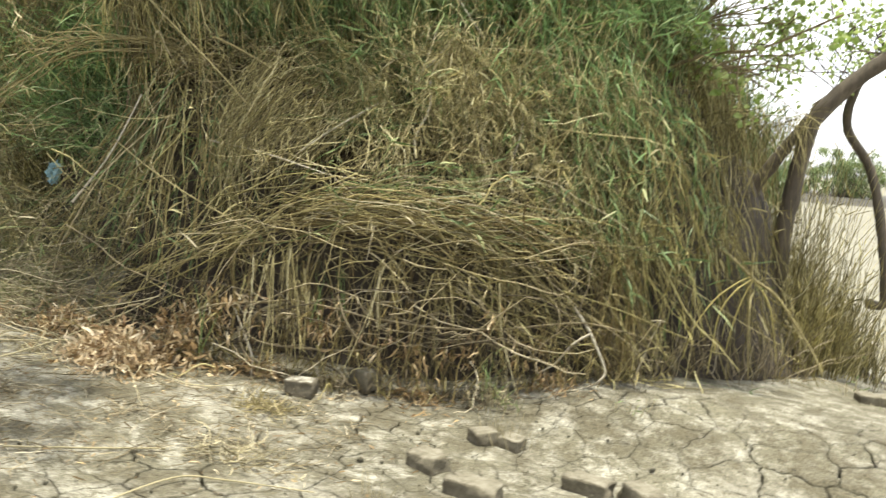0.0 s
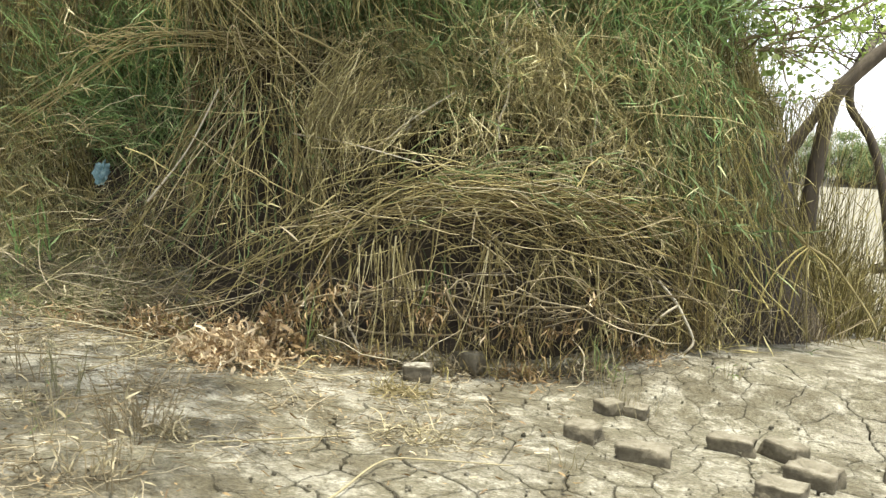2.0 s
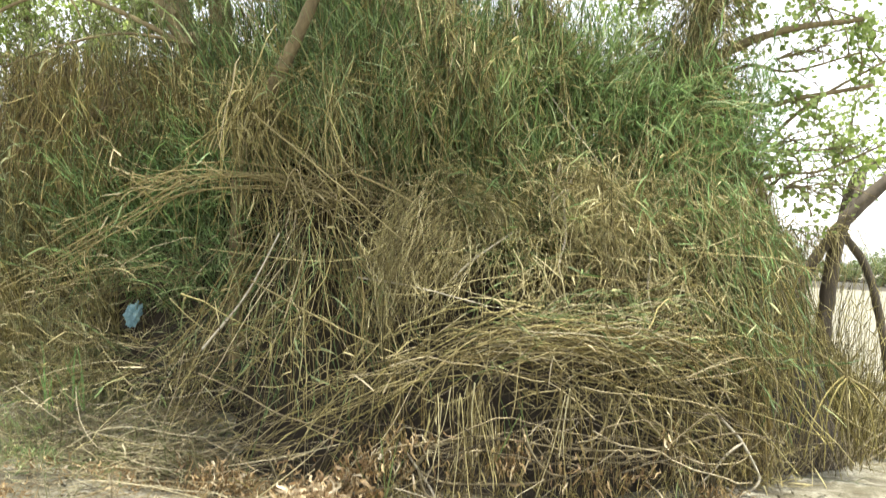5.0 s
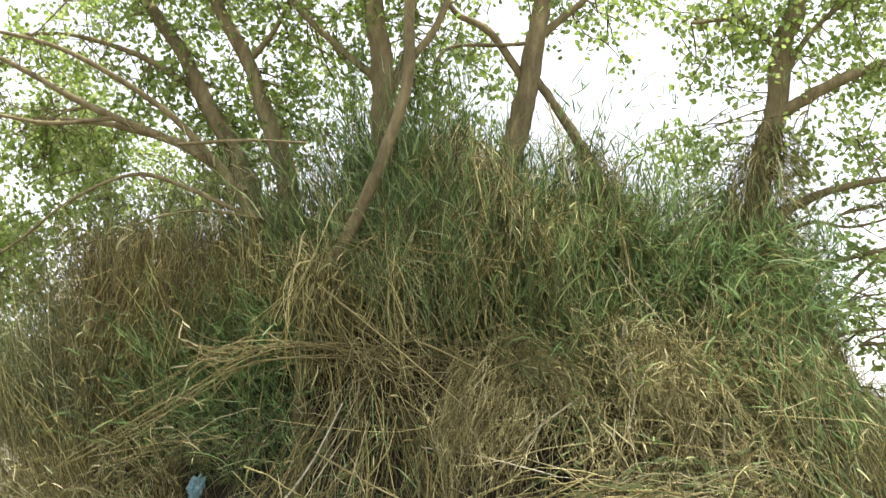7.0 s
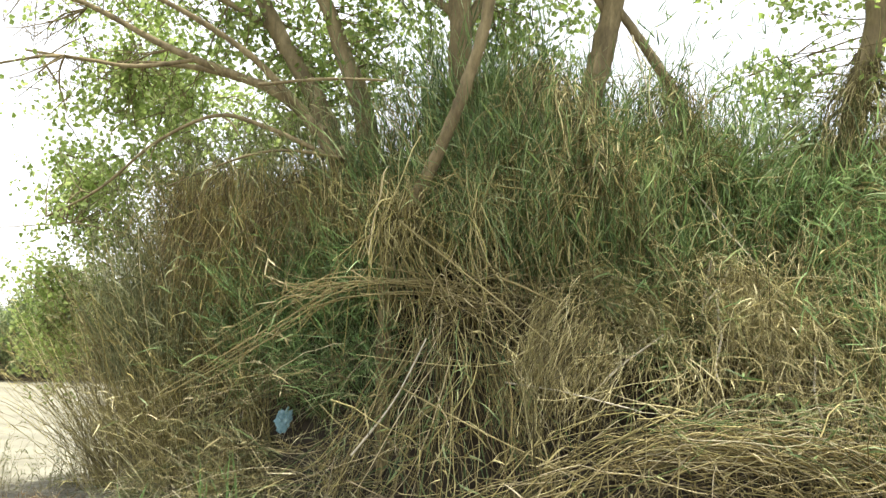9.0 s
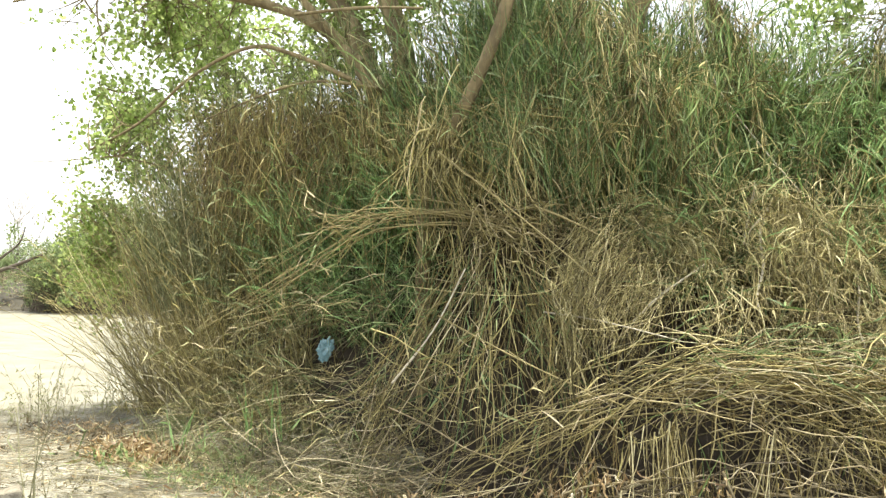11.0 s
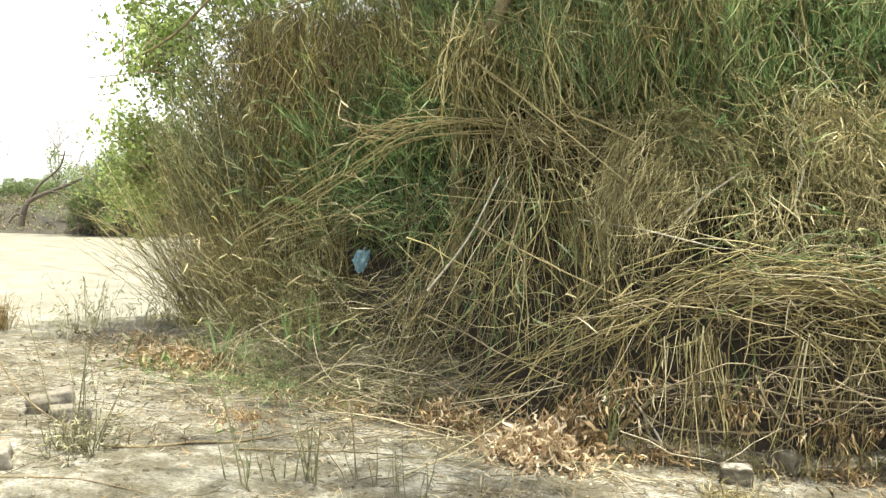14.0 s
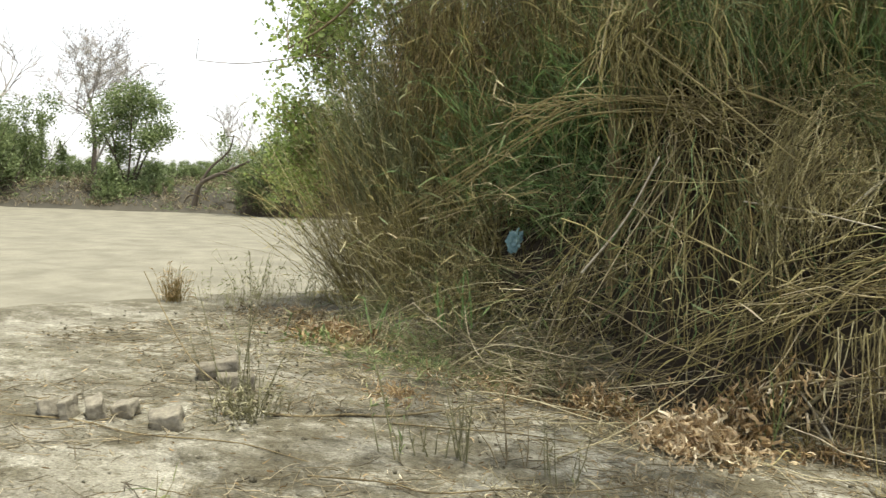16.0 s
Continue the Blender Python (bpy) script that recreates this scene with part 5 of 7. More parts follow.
# ---- trees ----
def leaf_cloud(points, spread, per, size, mat):
    """Broad small leaves scattered round points: folded diamonds."""
    n = len(points) * per
    c = np.repeat(points, per, 0) + rng.normal(0, spread, (n, 3))
    u = unit(rng.normal(0, 1, (n, 3)))
    w = unit(np.cross(u, rng.normal(0, 1, (n, 3))))
    nn = np.cross(u, w)
    s = (size * rng.uniform(0.6, 1.25, n))[:, None]
    base, tip = c - u * s * 0.5, c + u * s * 0.6
    l1, r1 = c - w * s * 0.42 + nn * s * 0.12 - u * s * 0.12, c + w * s * 0.42 + nn * s * 0.12 - u * s * 0.12
    l2, r2 = c - w * s * 0.25 + nn * s * 0.05 + u * s * 0.28, c + w * s * 0.25 + nn * s * 0.05 + u * s * 0.28
    verts = np.stack([base, l1, l2, tip, r2, r1], 1).reshape(-1, 3)
    i = (np.arange(n) * 6)[:, None]
    quads = np.concatenate([i + np.array([[0, 1, 2, 3]]), i + np.array([[0, 3, 4, 5]])])
    return verts, quads


def tree(label, limbs, crowns, leaf=0.054, bark=None, twigs=()):
    """limbs: (name, points, r0, r1); crowns: (x, y, z, radius, branchlets) each fed from the nearest limb."""
    bark = bark or BARK
    base = limbs[0][1][0]
    root = tagged(new("tree"), label, "tree", "trees on the mound")
    foot = min(base[2], float(max(mound_z(np.array(base[0]), np.array(base[1])), ground_z(base[0], base[1]))) - 0.1)
    if foot < base[2] - 0.05:
        limbs = [(limbs[0][0], [(base[0] * 1.0, base[1] + 0.05, foot), *limbs[0][1]], *limbs[0][2:]), *limbs[1:]]
        base = limbs[0][1][0]
    root.location = base
    shift = np.array(base)
    nodes = []
    for name, points, r0, r1 in limbs:
        v, q = limb(points, r0, r1)
        part(name, quad_mesh(name, v - shift, q, bark), root)
        nodes.append(curve_points(points)[len(points):])
    nodes = np.vstack(nodes)
    lines, spots = [], []
    for cx, cy, cz, cr, n in crowns:
        goal = np.array([cx, cy, cz]) + unit(rng.normal(0, 1, (n, 3))) * (cr * rng.uniform(0.2, 1, (n, 1)) ** 0.6)
        for g in goal:
            d = np.linalg.norm(nodes - g, axis=1) + rng.uniform(0, 0.5, len(nodes))
            s = nodes[np.argmin(d)]
            t = np.linspace(0, 1, 8)[:, None]
            bow = rng.normal(0, 0.12, 3) * np.linalg.norm(g - s)
            line = s + (g - s) * t + bow * np.sin(t * math.pi)
            lines.append(line)
            spots.append(line[[4, 6, 7]])
            for _ in range(2):
                side = strands(line[None, rng.integers(3, 7)], rng.normal(0, 1, (1, 3)), rng.uniform(0.2, 0.5), 0.3, 0.3, 7)[0]
                lines.append(side)
                spots.append(side[[4, 7]])
    for start, way, length, n in twigs:
        main = strands(np.repeat([start], n, 0), np.array(way) + rng.normal(0, 0.35, (n, 3)), rng.uniform(0.5, 1.0, n) * length, 0.15, 0.35, 8)
        at = np.repeat(np.arange(n), 5)
        fork = main[at, rng.integers(2, 8, len(at))]
        side = strands(fork, np.array(way) + rng.normal(0, 0.7, (len(at), 3)), rng.uniform(0.15, 0.45, len(at)) * length, 0.1, 0.45, 8)
        v, q = joined(tubes(main, rng.uniform(0.006, 0.011, n), 0.3, 5), tubes(side, rng.uniform(0.003, 0.006, len(side)), 0.3, 4))
        mass("twigwork", quad_mesh("twigwork", v - shift, q, bark), root, "leafless crooked twigs")
    if lines:
        v, q = tubes(np.array(lines), rng.uniform(0.004, 0.009, len(lines)), 0.3, 4)
        mass("branchwork", quad_mesh("branchwork", v - shift, q, bark), root)
        v, q = leaf_cloud(np.vstack(spots), 0.066, 8, leaf, TREE_LEAF)
        mass("crown", quad_mesh("crown", v - shift, q, TREE_LEAF, False), root, "small fresh green leaves with gaps of sky")
    return root


def build_trees():
    tree("spreading tree with several leaning limbs and fresh leaves", [
        ("trunk", [(-2.45, 6.75, 2.2), (-2.55, 6.6, 2.75), (-2.61, 6.4, 3.15)], 0.12, 0.10),
        ("limb", [(-2.58, 6.45, 3.0), (-3.02, 6.4, 3.54), (-3.6, 6.4, 3.82), (-4.2, 6.4, 4.07), (-4.96, 6.35, 4.47), (-5.6, 6.3, 4.7)], 0.048, 0.020),
        ("limb", [(-2.5, 6.8, 2.6), (-2.56, 6.9, 3.47), (-2.81, 6.9, 4.14), (-3.0, 6.9, 4.62), (-3.37, 6.9, 5.25), (-3.7, 7.0, 6.2)], 0.10, 0.05),
        ("limb", [(-2.6, 7.0, 2.7), (-3.07, 7.1, 3.69), (-3.51, 7.1, 4.4), (-3.77, 7.1, 4.86), (-4.19, 7.1, 5.4), (-4.6, 7.2, 6.2)], 0.10, 0.05),
        ("branch", [(-2.57, 6.3, 3.04), (-3.16, 6.2, 3.3), (-3.61, 6.2, 3.4), (-4.14, 6.2, 3.18), (-4.62, 6.2, 2.81), (-5.11, 6.2, 2.58)], 0.020, 0.009),
        ("branch", [(-3.55, 6.2, 3.4), (-3.42, 6.15, 3.32), (-3.33, 6.12, 3.20)], 0.009, 0.006),
        ("branch", [(-3.5, 7.1, 4.4), (-4.1, 7.0, 4.75), (-4.8, 6.9, 4.95), (-5.4, 6.8, 4.9)], 0.035, 0.012),
        ("branch", [(-2.75, 6.45, 3.3), (-3.3, 6.5, 3.7), (-4.1, 6.55, 3.95), (-5.0, 6.6, 4.05), (-5.8, 6.6, 4.2)], 0.04, 0.012),
        ("branch", [(-2.9, 6.4, 3.45), (-3.4, 6.2, 3.95), (-4.2, 6.0, 4.4), (-5.0, 5.9, 4.6)], 0.035, 0.012),
        ("branch", [(-3.0, 6.9, 4.6), (-2.7, 6.8, 4.9), (-2.5, 6.7, 5.3)], 0.03, 0.015),
        ("branch", [(-3.9, 6.4, 3.95), (-4.4, 6.2, 3.85), (-5.0, 6.0, 3.9), (-5.7, 5.9, 3.8)], 0.02, 0.01),
        ("branch", [(-4.7, 7.3, 2.5), (-5.5, 7.2, 2.66), (-5.8, 7.2, 2.665), (-6.5, 7.2, 2.63), (-7.1, 7.2, 2.68), (-7.19, 7.2, 2.72), (-7.16, 7.2, 2.92)], 0.007, 0.003),
        ("branch", [(-2.5, 6.3, 3.05), (-2.95, 6.15, 3.09), (-3.35, 6.15, 3.03), (-3.95, 6.15, 2.82)], 0.014, 0.006),
        ("branch", [(-3.18, 6.1, 3.61), (-2.6, 6.0, 3.6), (-2.1, 6.0, 3.57)], 0.014, 0.010),
    ], [(-4.9, 6.7, 4.3, 0.7, 16), (-5.3, 7.0, 3.5, 0.7, 24), (-4.0, 7.4, 5.0, 0.9, 45), (-3.0, 7.4, 4.6, 0.7, 30), (-5.1, 7.3, 5.2, 0.9, 20), (-3.4, 7.2, 6.0, 1.0, 40),
        # the three clumps near z 6.4 are added out of view to shade the curtain
        (-4.6, 7.2, 3.6, 0.5, 14), (-3.4, 6.4, 6.4, 0.6, 60), (-2.8, 6.3, 6.4, 0.5, 45), (-2.3, 6.3, 6.5, 0.4, 20), (-2.7, 7.6, 4.2, 0.7, 20), (-3.5, 7.7, 3.9, 0.6, 24), (-4.8, 7.4, 4.0, 0.6, 16),
        (-3.0, 4.4, 6.0, 0.9, 5), (-2.4, 4.4, 6.3, 0.8, 4)],
        twigs=[((-5.0, 6.35, 4.45), (-1.0, 0.0, -0.25), 1.0, 7), ((-5.5, 6.3, 4.65), (-1.0, 0.0, -0.1), 0.7, 5), ((-4.2, 6.4, 4.05), (-0.8, -0.1, -0.15), 0.9, 4), ((-4.9, 6.0, 3.9), (-1.0, 0.0, -0.2), 0.7, 4)])
    tree("leafy willow-like tree behind the thicket", [
        ("trunk", [(-5.9, 10.3, 0.0), (-5.8, 10.1, 1.5), (-5.9, 9.9, 3.0), (-6.1, 9.8, 4.8)], 0.10, 0.05),
        ("limb", [(-5.85, 10.0, 1.8), (-6.4, 9.6, 2.6), (-7.0, 9.2, 3.4)], 0.05, 0.02),
        ("limb", [(-5.85, 10.0, 1.2), (-6.8, 9.6, 1.8), (-7.5, 9.4, 2.1)], 0.04, 0.02),
        ("limb", [(-5.85, 10.0, 2.2), (-5.0, 9.4, 3.2), (-4.2, 9.0, 4.2)], 0.05, 0.02),
    ], [(-6.6, 9.2, 3.3, 0.8, 45), (-5.8, 9.3, 4.2, 0.9, 45), (-7.2, 9.4, 2.2, 0.7, 40), (-4.6, 9.0, 3.9, 0.9, 45), (-6.3, 9.0, 5.0, 0.9, 40), (-7.6, 9.6, 1.4, 0.5, 20), (-7.2, 9.0, 2.6, 0.6, 24), (-7.1, 9.0, 1.7, 0.6, 24), (-6.9, 9.0, 3.5, 0.6, 16)])
    tree("slender leaning tree with bare lower trunk", [
        ("trunk", [(-2.0, 5.95, 2.2), (-1.79, 5.85, 2.62), (-1.59, 5.8, 3.03), (-1.42, 5.8, 3.49), (-1.29, 5.8, 3.99), (-1.31, 5.85, 4.6), (-1.25, 5.9, 5.8)], 0.052, 0.042),
        ("branch", [(-1.3, 5.82, 4.1), (-1.1, 5.85, 4.4), (-0.95, 5.9, 4.9), (-0.8, 5.9, 5.4)], 0.03, 0.02),
    # the last two clumps are added overhead, unseen, to shade fan and arch
    ], [(-1.2, 6.2, 5.6, 0.8, 25), (-1.4, 5.3, 6.3, 0.7, 12), (-0.5, 5.4, 6.4, 0.7, 8)])
    tree("upright tree with thick grey-brown trunk", [
        ("trunk", [(-1.62, 6.7, 2.7), (-1.66, 6.6, 3.84), (-1.7, 6.6, 4.48), (-1.79, 6.6, 4.99), (-1.85, 6.7, 6.4)], 0.105, 0.085),
        ("branch", [(-1.75, 6.6, 4.3), (-2.1, 6.6, 4.6), (-2.5, 6.6, 5.0), (-2.9, 6.6, 5.5)], 0.035, 0.02),
        ("branch", [(-1.62, 6.6, 4.2), (-1.5, 6.7, 4.6), (-1.5, 6.7, 5.3)], 0.045, 0.03),
    ], [(-2.2, 6.9, 5.3, 0.8, 35), (-1.4, 7.1, 6.2, 0.9, 30), (-1.1, 7.5, 4.6, 0.5, 14), (-2.0, 7.4, 4.5, 0.6, 14), (-1.3, 7.6, 4.2, 0.4, 12)])
    tree("tree with a ringed trunk and side branches", [
        ("trunk", [(-0.85, 6.8, 2.6), (-0.65, 6.6, 3.48), (-0.52, 6.6, 4.03), (-0.43, 6.6, 4.6), (-0.38, 6.6, 4.89), (-0.25, 6.7, 6.2)], 0.10, 0.075),
        ("limb", [(-0.32, 6.65, 5.5), (-0.35, 5.9, 6.0), (-0.3, 5.0, 6.3), (-0.3, 4.2, 6.5)], 0.06, 0.02),
        ("branch", [(-0.5, 6.6, 4.2), (-0.8, 6.6, 4.65), (-1.1, 6.6, 4.85), (-1.3, 6.6, 5.2)], 0.035, 0.02),
        ("branch", [(-0.45, 6.6, 4.55), (-0.7, 6.55, 4.52), (-1.1, 6.5, 4.5), (-1.25, 6.5, 4.35)], 0.018, 0.012),
        ("branch", [(-0.4, 6.6, 4.6), (-0.1, 6.6, 4.85), (0.3, 6.6, 5.2)], 0.035, 0.02),
    ], [(0.15, 6.9, 5.1, 0.6, 16), (-0.6, 7.2, 5.6, 0.8, 25),
        # the clump at y 5.4 is added out of view to shade the straw
        (-1.8, 4.5, 6.3, 0.8, 12), (-0.6, 5.4, 6.5, 0.7, 6), (-0.6, 3.6, 6.4, 1.1, 12), (-1.5, 3.6, 6.5, 1.1, 10), (-0.2, 2.9, 6.4, 0.8, 12), (-1.8, 2.8, 6.3, 0.9, 6), (-2.8, 3.6, 6.4, 0.8, 3)])
    tree("straw-wrapped leaning stem among the reeds", [
        ("trunk", [(0.2, 6.7, 2.6), (0.09, 6.6, 3.33), (-0.08, 6.6, 3.69), (-0.3, 6.6, 4.05), (-0.47, 6.6, 4.3)], 0.06, 0.035),
    ], [])
    tree("tree wrapped in dry straw with wide branches", [
        ("trunk", [(1.2, 7.1, 2.0), (1.3, 7.0, 3.4), (1.45, 7.0, 3.99), (1.54, 7.0, 4.65), (1.66, 7.0, 4.94), (1.8, 7.1, 6.2)], 0.10, 0.07),
        ("branch", [(1.45, 7.0, 4.0), (1.9, 6.9, 4.25), (2.4, 6.8, 4.4), (3.0, 6.7, 4.5)], 0.055, 0.025),
        ("branch", [(1.5, 7.0, 4.6), (1.2, 6.9, 4.8), (0.8, 6.8, 4.75)], 0.035, 0.015),
        ("branch", [(1.4, 7.0, 3.2), (1.9, 6.9, 3.4), (2.5, 6.9, 3.5)], 0.04, 0.02),
        ("branch", [(1.4, 7.1, 2.6), (1.9, 7.0, 2.85), (2.6, 6.9, 3.0)], 0.03, 0.015),
        ("branch", [(1.45, 7.1, 2.3), (1.8, 7.05, 2.5), (2.15, 7.0, 2.85), (2.7, 7.0, 3.2)], 0.022, 0.010),
        ("branch", [(1.5, 7.1, 2.1), (1.95, 7.05, 2.3), (2.3, 7.0, 2.35), (2.8, 7.0, 2.6)], 0.018, 0.008),
        ("branch", [(1.4, 7.0, 3.0), (1.7, 7.0, 3.15), (2.0, 6.95, 3.1), (2.5, 6.9, 3.25)], 0.018, 0.008),
        ("branch", [(1.5, 7.0, 4.3), (1.75, 6.95, 4.7), (2.1, 6.9, 5.0)], 0.03, 0.015),
    ], [(1.1, 7.1, 4.7, 0.5, 18), (2.3, 7.2, 4.9, 0.8, 44), (2.6, 7.2, 3.9, 0.7, 17), (1.9, 7.3, 3.7, 0.4, 10), (2.5, 7.3, 3.1, 0.6, 8), (1.6, 7.3, 5.8, 0.9, 30), (0.8, 7.9, 3.9, 0.4, 14), (2.1, 7.1, 2.6, 0.4, 8), (2.3, 7.2, 2.2, 0.4, 3)],
        twigs=[((1.9, 7.0, 2.5), (1.0, -0.1, 0.3), 0.7, 5), ((1.9, 7.0, 3.2), (1.0, -0.1, 0.2), 0.7, 5), ((2.0, 7.0, 2.2), (1.0, 0.0, 0.1), 0.7, 5)])
    tree("dark leaning tree beside the thicket", [
        ("trunk", [(2.7, 8.1, 0.0), (2.68, 8.0, 0.98), (2.69, 8.0, 1.28), (2.77, 8.0, 1.89), (2.94, 8.0, 2.16), (3.32, 8.0, 2.51), (3.9, 7.9, 2.95), (4.5, 7.8, 3.6)], 0.07, 0.055),
        ("limb", [(2.36, 8.05, 1.15), (2.42, 8.0, 1.39), (2.6, 8.0, 1.7), (2.77, 8.0, 1.97)], 0.045, 0.05),
        ("branch", [(3.37, 9.0, 2.62), (3.22, 9.0, 2.44), (3.14, 9.0, 1.99), (3.38, 9.0, 1.61), (3.53, 9.0, 1.13), (3.65, 9.0, 0.48), (3.5, 9.0, 0.42)], 0.035, 0.045),
        ("branch", [(2.8, 8.0, 1.95), (3.1, 8.5, 2.3), (3.37, 9.0, 2.62), (3.9, 9.2, 2.8)], 0.05, 0.03),
    ], [(3.2, 8.6, 3.0, 0.6, 15), (4.0, 8.6, 3.2, 0.7, 18), (2.5, 8.8, 2.8, 0.5, 8)], leaf=0.045, bark=DARK_BARK)


build_trees()


# ---- far side of the field ----
def build_bank():
    az = np.radians(np.linspace(-100, 60, 260))
    r0 = np.interp(np.degrees(az), [-100, -60, -35, 0, 15, 60], [58, 60, 50, 75, 100, 105])
    rows = []
    for dr, h in ((-3.0, -0.15), (-1.0, 0.25), (0.8, 1.0), (2.2, 1.45), (5.0, 1.6), (20.0, 1.2), (60.0, 0.5)):
        r = r0 + dr + 1.2 * noise2(az * 40, az * 0 + dr, 0.5, 3)
        scale = np.interp(np.degrees(az), [-100, -20, 5, 60], [1, 1, 0.3, 0.3])
        z = -0.9 + (h + 0.45 * noise2(az * 60, az * 0 + dr * 0.4, 0.6, 5) * (h > 0)) * scale
        rows.append(np.stack([r * np.sin(az), r * np.cos(az), z], -1))
    v = np.stack(rows)
    ny, nx = v.shape[:2]
    i = np.arange(ny - 1)[:, None] * nx + np.arange(nx - 1)[None, :]
    quads = np.stack([i, i + 1, i + nx + 1, i + nx], -1).reshape(-1, 4)
    tagged(new("earth_bank", quad_mesh("earth_bank", v.reshape(-1, 3), quads, BANK)), "low brown earth bank at the edge of the dry field", "bank", kind="structure")


build_bank()


def bank_scrub(name, label, az0, az1, n, low, high, per, mat):
    az = np.radians(rng.uniform(az0, az1, n))
    r = np.interp(np.degrees(az), [-100, -60, -35, 0, 15, 60], [58, 60, 50, 75, 100, 105]) + rng.uniform(-1.6, 7.0, n)
    c = np.stack([r * np.sin(az), r * np.cos(az), np.full(n, -0.7)], -1)
    off = r - np.interp(np.degrees(az), [-100, -60, -35, 0, 15, 60], [58, 60, 50, 75, 100, 105])
    c[:, 2] = -0.95 + np.interp(off, [-3.0, -1.0, 0.8, 2.2, 5.0, 8.0], [-0.15, 0.25, 1.0, 1.45, 1.6, 1.5])
    pts = tufts(c, per, 0.22, outward(n, 0.0, 0.5), 0.5, rng.uniform(low, high, n), rng.uniform(0.2, 1.2, n), 0.25, 4)
    stuff(name, joined(tubes(pts, rng.uniform(0.008, 0.018, len(pts))), leaves_on(pts, 2, 0.2, 0.05, 1, 0.8, 0.8)), mat, label, "scrub")


bank_scrub("dry_scrub", "brown dry scrub covering the far bank", -62, -34, 900, 0.25, 0.8, 10, TWIG)
bank_scrub("green_scrub", "low grey-green scrub on the far bank", -62, -34, 260, 0.3, 0.9, 12, FAR_LEAF)


def far_bush(label, w, h, n, size=0.11):
    root = tagged(new("bush"), label, "bush", "bushes along the far bank")
    m = n // 16
    c = rng.normal(0, 1, (m, 3)) * (w * 0.27, w * 0.27, h * 0.22) + (0, 0, h * 0.52)
    c[:, 2] = np.clip(c[:, 2], 0.15 * h, 0.95 * h)
    v, q = leaf_cloud(c, 0.055 * h, 150, size, FAR_LEAF)
    stems = strands(np.zeros((m, 3)) + rng.normal(0, 0.15 * w, (m, 3)) * (1, 1, 0), c, np.linalg.norm(c, axis=1), 0.1, 0.1, 5)
    mass("crown", quad_mesh("crown", v, q, FAR_LEAF, False), root)
    mass("stemwork", quad_mesh("stemwork", *tubes(stems, 0.03, 0.3, 4), DARK_BARK), root)
    return root


def far_tree(label, w, h):
    """A small tree of several stems, its crown in rounded clumps, bushy at the foot."""
    root = tagged(new("leafy_tree"), label, "tree", "trees along the far bank")
    heads = np.array([(-0.22, 0.1, 0.80), (0.05, -0.1, 0.88), (0.26, 0.0, 0.82), (-0.36, 0.0, 0.62), (0.0, 0.1, 0.66), (0.40, 0.05, 0.62), (0.22, -0.2, 0.55), (-0.1, 0.2, 0.45), (-0.2, -0.1, 0.22), (0.1, 0.1, 0.18), (0.32, 0.0, 0.25), (-0.02, -0.2, 0.10)])
    c = np.repeat(heads, 12, 0) * (w, w, h) + rng.normal(0, 1, (len(heads) * 12, 3)) * (w * 0.075, w * 0.075, h * 0.05)
    v, q = leaf_cloud(c, 0.038 * h, 120, 0.13, FAR_LEAF)
    mass("crown", quad_mesh("crown", v, q, FAR_LEAF, False), root, "rounded clumps of fresh green leaves")
    for fx, goal in ((-0.12, heads[0]), (0.0, heads[1]), (0.06, heads[2]), (-0.05, heads[3]), (0.1, heads[5])):
        gx, gy, gz = goal * (w, w, h)
        part("trunk", quad_mesh("trunk", *limb([(fx * w, 0, -0.3), (fx * w * 0.9, 0.05, h * 0.2), ((fx * w + gx) / 2, gy / 2, h * 0.45), (gx, gy, gz)], 0.11, 0.03, 6), DARK_BARK), root)
    return root


def bare_tree(label, height, spread=0.5, seed=1, depth=5, group="bare trees by the field"):
    r2 = random.Random(seed)
    root = tagged(new("bare_tree"), label, "tree", group)
    trunk, lines = [], []

    def grow(p, d, length, r, level):
        pts = [p]
        for _ in range(4):
            d = (d + Vector((r2.gauss(0, 0.05 + 0.07 * (level > 0)), r2.gauss(0, 0.05 + 0.07 * (level > 0)), r2.gauss(0.03, 0.08)))).normalized()
            p = p + d * length / 4
            pts.append(p)
        (trunk if level == 0 else lines).append((pts, r))
        if level < depth:
            for _ in range(3 if level else 4):
                nd = (d + Vector((r2.gauss(0, spread), r2.gauss(0, spread), r2.gauss(0.1, spread * 0.5)))).normalized()
                grow(pts[r2.choice((2, 3, 4, 4))], nd, length * r2.uniform(0.6, 0.8), r * 0.6, level + 1)
    grow(Vector((0, 0, -0.2)), Vector((0, 0, 1)), height * 0.38, height * 0.017, 0)
    pts = np.array([[list(p) for p in a] for a, _ in trunk])
    part("trunk", quad_mesh("trunk", *tubes(pts, np.array([r for _, r in trunk]), 0.7, 8), DARK_BARK), root)
    pts = np.array([[list(p) for p in a] for a, _ in lines])
    mass("branchwork", quad_mesh("branchwork", *tubes(pts, np.array([max(r, 0.016) for _, r in lines]), 0.6, 3), HAZY_TWIG), root)
    return root


def polar(az, r):
    return r * math.sin(radians(az)), r * math.cos(radians(az))


